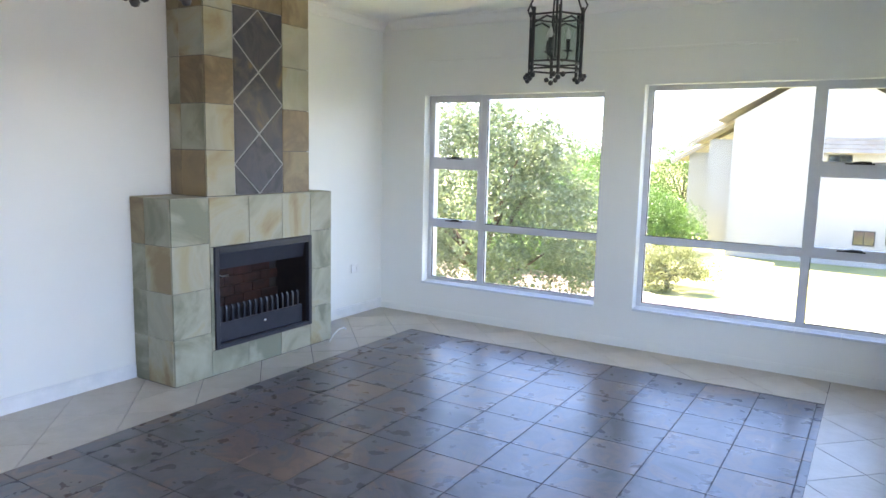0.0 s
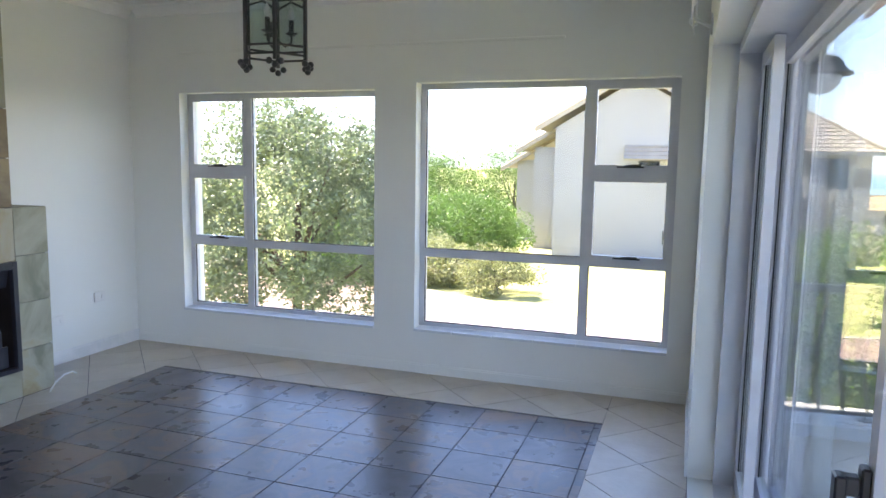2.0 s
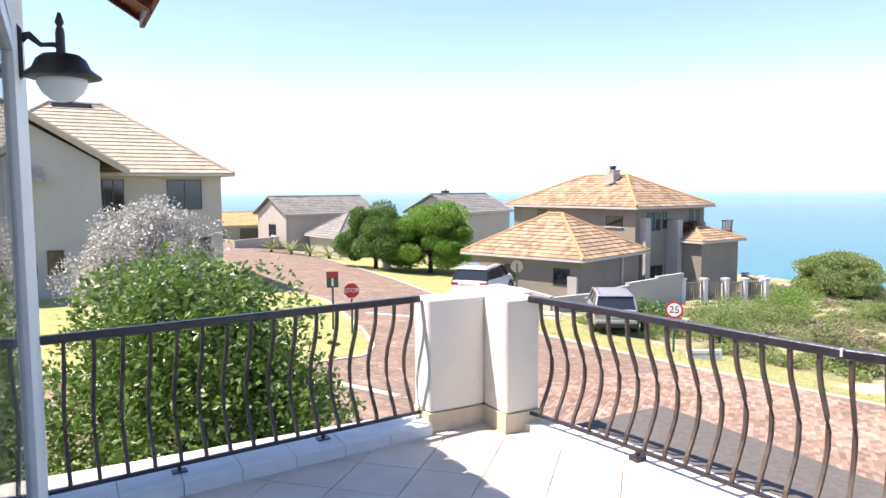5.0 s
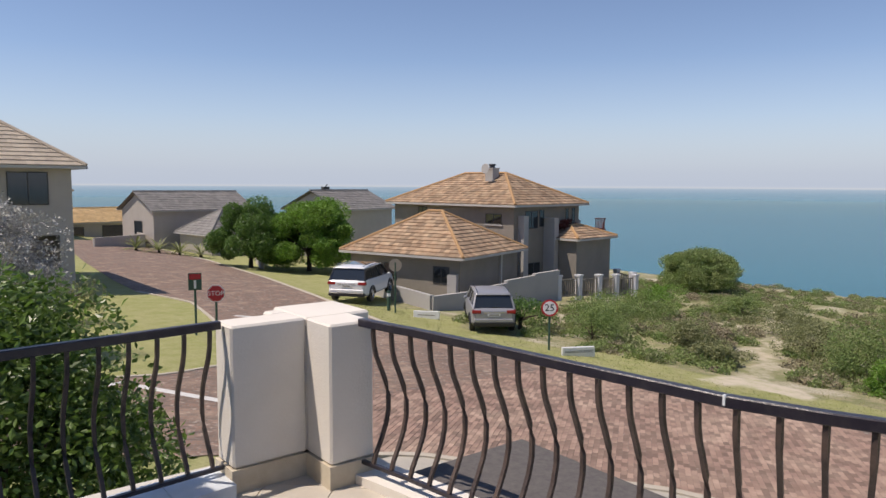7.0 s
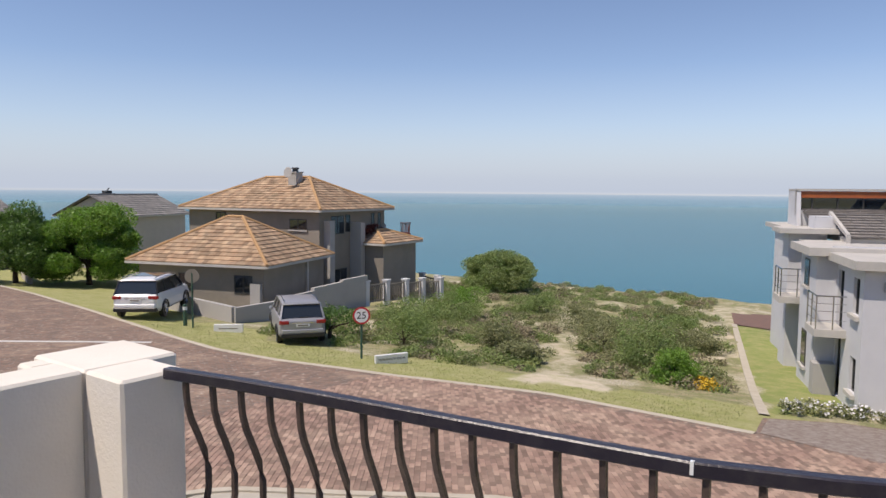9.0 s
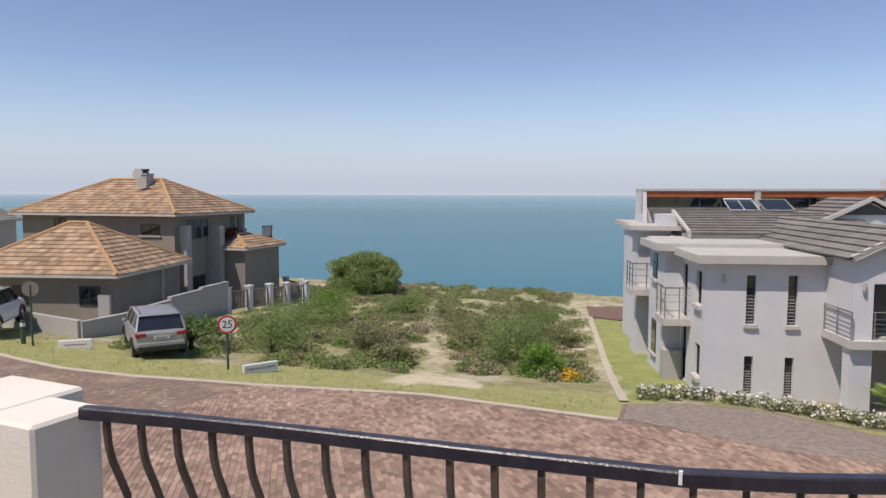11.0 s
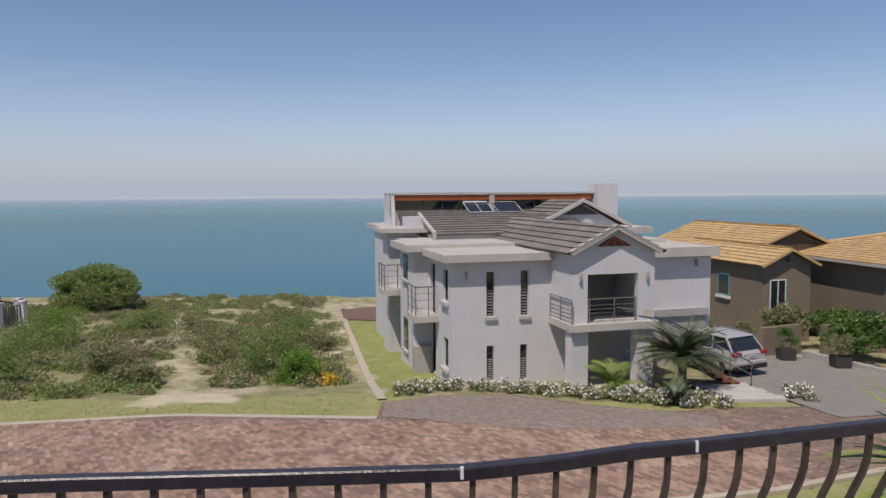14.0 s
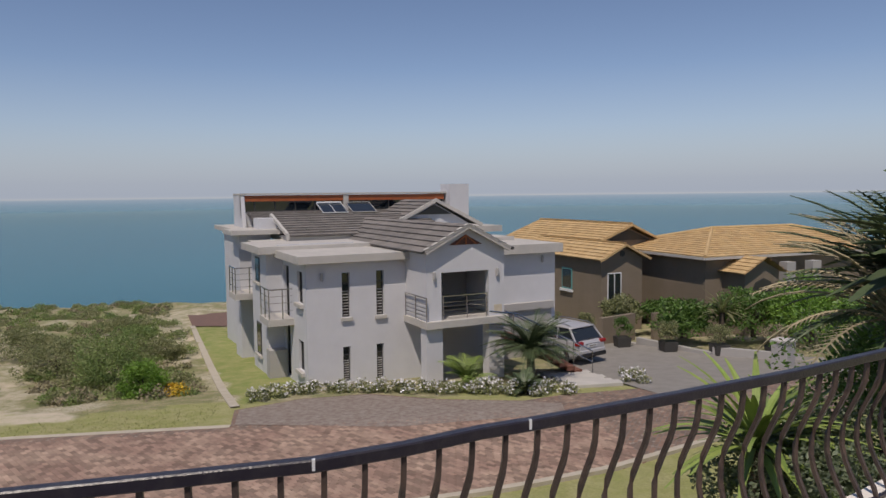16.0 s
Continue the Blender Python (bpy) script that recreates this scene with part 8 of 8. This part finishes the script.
for k, (x, y, m) in enumerate(((34.9, -13.4, M_OLIVE), (33.6, -14.6, M_OLIVE), (31.5, -15.6, M_GREEN), (29.8, -17.0, M_OLIVE), (28.4, -18.6, M_OLIVE), (27.2, -20.4, M_DRY))):
    pt = thing("potted_shrub", "small rounded shrub in a dark square planter", "potted plant", (x, y, gz(x, y)), group="planters")
    bm = bmesh.new()
    A = [bm.verts.new(p) for p in ((-0.28, -0.28, 0), (0.28, -0.28, 0), (0.28, 0.28, 0), (-0.28, 0.28, 0), (-0.32, -0.32, 0.5), (0.32, -0.32, 0.5), (0.32, 0.32, 0.5), (-0.32, 0.32, 0.5))]
    for f in ((4, 5, 6, 7), (0, 1, 5, 4), (1, 2, 6, 5), (2, 3, 7, 6), (3, 0, 4, 7)):
        bm.faces.new([A[i] for i in f])
    part("planter", bm, M_DKFRAME, pt, "dark tapered planter")
    leaf_mesh("crown", crown_points((0, 0, 0.95), (0.48, 0.48, 0.42), 1600, 20, 130 + k), 0.07, m, pt, "clipped leafy ball", seed=130 + k)
fronds("aloe", "tall spiky tree aloe by the hedge", (30.2, -19.8), 60, 1.3, M_OLIVE, 1.6, 0.45, 0.05, 9, "plant", leaflets=0)
for k, (x, y, r) in enumerate(((20.5, 62, 1.1), (22.0, 60.5, 1.3), (23.3, 59, 1.1), (24.6, 57.5, 1.0))):
    fronds("cycad", "low olive cycad by the road", (x, y), 40, 1.6, M_OLIVE, 0.2, 0.5, 0.07, 140 + k, "plant", "cycads", leaflets=0)
ub = thing("utility_box", "small pale grey electrical kiosk", "utility box", (24.6, -19.4, gz(24.6, -19.4)), 30)
part("cabinet", boxes((0, 0.6, 0, 0.7, 0, 1.0)), M_GREYH, ub, bevel=0.02)
part("lid", boxes((-0.04, 0.64, -0.04, 0.74, 1.0, 1.08)), M_LEDGE, ub)

# the surroundings were set out in one frame and are turned together to meet the building
TURN = pose(1.1, -2.6, 0, 0, 0, 1.85) @ Matrix.Translation((-1.1, 2.6, 0))
for ob in list(scene.collection.objects):
    if ob.parent is None and ob not in OWN:
        ob.matrix_world = TURN @ ob.matrix_world

# ---- floor pieces last ----
def tile_piece(name, verts2, z, m, parent, h=0.010, cache={}):
    """A flat floor piece from its plan outline."""
    bm = bmesh.new()
    prism(bm, verts2, z - h, z, "z")
    ob = finish(name, bm, m)
    ob.parent = parent
    return ob


def clip(poly, axis, lim, keep_less):
    out = []
    for p, q in zip(poly, poly[1:] + poly[:1]):
        a, b = p[axis] - lim, q[axis] - lim
        if keep_less:
            a, b = -a, -b
        if a >= 0:
            out.append(p)
        if a * b < 0:
            t_ = a / (a - b)
            out.append((p[0] + (q[0] - p[0]) * t_, p[1] + (q[1] - p[1]) * t_))
    return out


def area(poly):
    return abs(sum(p[0] * q[1] - q[0] * p[1] for p, q in zip(poly, poly[1:] + poly[:1]))) / 2


def shrink(poly, d):
    cx, cy = sum(p[0] for p in poly) / len(poly), sum(p[1] for p in poly) / len(poly)
    out = []
    for x, y in poly:
        l = math.hypot(x - cx, y - cy)
        f = max(0.1, 1 - d * 1.3 / l)
        out.append((cx + (x - cx) * f, cy + (y - cy) * f))
    return out


floor_ob = bpy.data.objects["floor"]
SX0, SX1, SY0, SY1 = -3.775, -0.49, -6.6, -0.567
S = 0.345
struct("floor_bed", boxes((SX0, SX1, SY0, SY1, -0.0078, -0.0035)), M_DGROUT, "dark grout bed of the slate inlay")
k = 0
xs_ = [SX1 - 0.045 - S * i for i in range(12)]
ys_ = [SY1 - 0.02 - S * i for i in range(20)]
for i in range(len(xs_) - 1):
    for j_ in range(len(ys_) - 1):
        x0, x1, y0, y1 = max(xs_[i + 1], SX0), xs_[i], max(ys_[j_ + 1], SY0), ys_[j_]
        if x1 - x0 > 0.03 and y1 - y0 > 0.03:
            g = 0.003
            tile_piece("slate_tile", [(x0 + g, y0 + g), (x1 - g, y0 + g), (x1 - g, y1 - g), (x0 + g, y1 - g)], random.uniform(-0.0005, 0.0008), M_SLATEF, floor_ob, 0.006)
for j_ in range(len(ys_) - 1):
    tile_piece("slate_strip", [(SX1 - 0.042, max(ys_[j_ + 1], SY0) + 0.003), (SX1, max(ys_[j_ + 1], SY0) + 0.003), (SX1, ys_[j_] - 0.003), (SX1 - 0.042, ys_[j_] - 0.003)], 0.0, M_SLATEF, floor_ob, 0.006)
D = 0.535


def diag(x_lo, x_hi, y_lo, y_hi, ox, oy, z, m, parent, name, holes=(), h=0.008, fn=None, trim=None):
    n = 0
    for i in range(-40, 41):
        for j_ in range(-40, 41):
            cx, cy = ox + (i + j_) * D / 2, oy + (i - j_) * D / 2
            if cx < x_lo - D or cx > x_hi + D or cy < y_lo - D or cy > y_hi + D:
                continue
            pieces = [[(cx - D / 2, cy), (cx, cy - D / 2), (cx + D / 2, cy), (cx, cy + D / 2)]]
            for ax, lim, less in ((0, x_hi, True), (0, x_lo, False), (1, y_hi, True), (1, y_lo, False)):
                pieces = [clip(p, ax, lim, less) for p in pieces if len(p) > 2]
            pieces = [p for p in pieces if len(p) > 2]
            for hx0, hx1, hy0, hy1 in holes:
                new_ = []
                for p in pieces:
                    left, rest = clip(p, 0, hx0, True), clip(p, 0, hx0, False)
                    right, mid_ = (clip(rest, 0, hx1, False), clip(rest, 0, hx1, True)) if len(rest) > 2 else ([], [])
                    up_, lo_ = (clip(mid_, 1, hy1, False), clip(mid_, 1, hy0, True)) if len(mid_) > 2 else ([], [])
                    new_ += [q for q in (left, right, up_, lo_) if len(q) > 2]
                pieces = new_
            if trim:
                pieces = [q for q in map(trim, pieces) if len(q) > 2]
            for p in pieces:
                if area(p) > 0.0012 and (fn is None or fn(p)):
                    tile_piece(name, shrink(p, 0.0028), z + random.uniform(-0.0004, 0.0004), m, parent, h)
                    n += 1
    return n


diag(XW + 0.002, -0.002, -6.6, -0.002, -0.24 + D / 2, -0.56, 0.0, M_CREAM, floor_ob, "floor_tile", holes=[(SX0, SX1, SY0, SY1), (XW, FX, FY0, FY1)])
bslab = bpy.data.objects["balcony_slab"]
struct("balcony_bed", boxes((0.52, 4.4, -6.5, -0.30, -0.0498, -0.046)), M_GROUT, "grey grout bed under the balcony tiles")
edge = lambda y: float(np.interp(y, [p[1] for p in KP[::-1]], [p[0] for p in KP[::-1]])) - 0.11
diag(0.525, 4.6, -6.0, 0.15, 2.0 , 0.05, -0.038, M_BALC, bslab, "balcony_tile", trim=lambda p: clip(p, 0, edge(sum(q[1] for q in p) / len(p)) + 0.13, True), fn=lambda p: min(q[1] for q in p) < -0.2 or max(q[0] for q in p) > 1.3)

# road bricks where the road comes nearest: singly first, the rest joined
road_ob = bpy.data.objects["road"]
M_BR1 = mat("brick_piece", (0.265, 0.172, 0.132), 0.85, col2=(0.41, 0.30, 0.225), scale=0.9, mix=0.60, rand=0.36, bump=0.3, fine=60)
M_BR2 = mat("brick_piece_joined", (0.265, 0.172, 0.132), 0.85, col2=(0.41, 0.30, 0.225), scale=0.9, mix=0.60, island=0.36, bump=0.3, fine=60)
BL, BW, ANG = 0.235, 0.118, 0.6
ca, sa = math.cos(ANG), math.sin(ANG)
near_, rest_ = [], []
rb = random.Random(9)
for i in range(-110, 170):
    for j_ in range(-170, 250):
        u, v = (i + (0.5 if j_ % 2 else 0)) * BL, j_ * BW
        x, y = u * ca - v * sa, u * sa + v * ca
        if not (9.0 < x < 19.6 and -9.0 < y < 11.0) or not inside(x, y, ROAD):
            continue
        (near_ if 9.9 < x < 14 and 4.6 < y < 7.0 and len(near_) < 300 and inside(x - 0.3, y - 0.3, ROAD) else rest_).append((x, y))
bm = bmesh.new()
prism(bm, [(p * ca - q * sa, p * sa + q * ca) for p, q in ((-BL / 2 + 0.005, -BW / 2 + 0.005), (BL / 2 - 0.005, -BW / 2 + 0.005), (BL / 2 - 0.005, BW / 2 - 0.005), (-BL / 2 + 0.005, BW / 2 - 0.005))], -0.02, 0.006, "z")
brick_me = bpy.data.meshes.new("brick")
bm.to_mesh(brick_me)
bm.free()
brick_me.materials.append(M_BR1)
for x, y in near_:
    ob = new("brick", brick_me)
    ob.location = (x, y, gz(x, y) + 0.024 + rb.uniform(-0.002, 0.002))
    ob.parent = road_ob
V, F = [], []
for x, y in rest_:
    z = gz(x, y) + 0.028 + rb.uniform(-0.002, 0.003)
    c_ = []
    for p, q in ((-1, -1), (1, -1), (1, 1), (-1, 1)):
        a, b = p * (BL / 2 - 0.005), q * (BW / 2 - 0.005)
        c_.append((x + a * ca - b * sa, y + a * sa + b * ca))
    n = len(V)
    V += [(a, b, z) for a, b in c_] + [(a, b, z - 0.02) for a, b in c_]
    F += [(n, n + 1, n + 2, n + 3)] + [(n + k, n + 4 + k, n + 4 + (k + 1) % 4, n + (k + 1) % 4) for k in range(4)]
me = bpy.data.meshes.new("bricks")
me.from_pydata(V, [], F)
me.materials.append(M_BR2)
ob = new("brick_field", me)
ob.parent = road_ob
tagged(ob, "worn red-brown road bricks", kind="stuff")
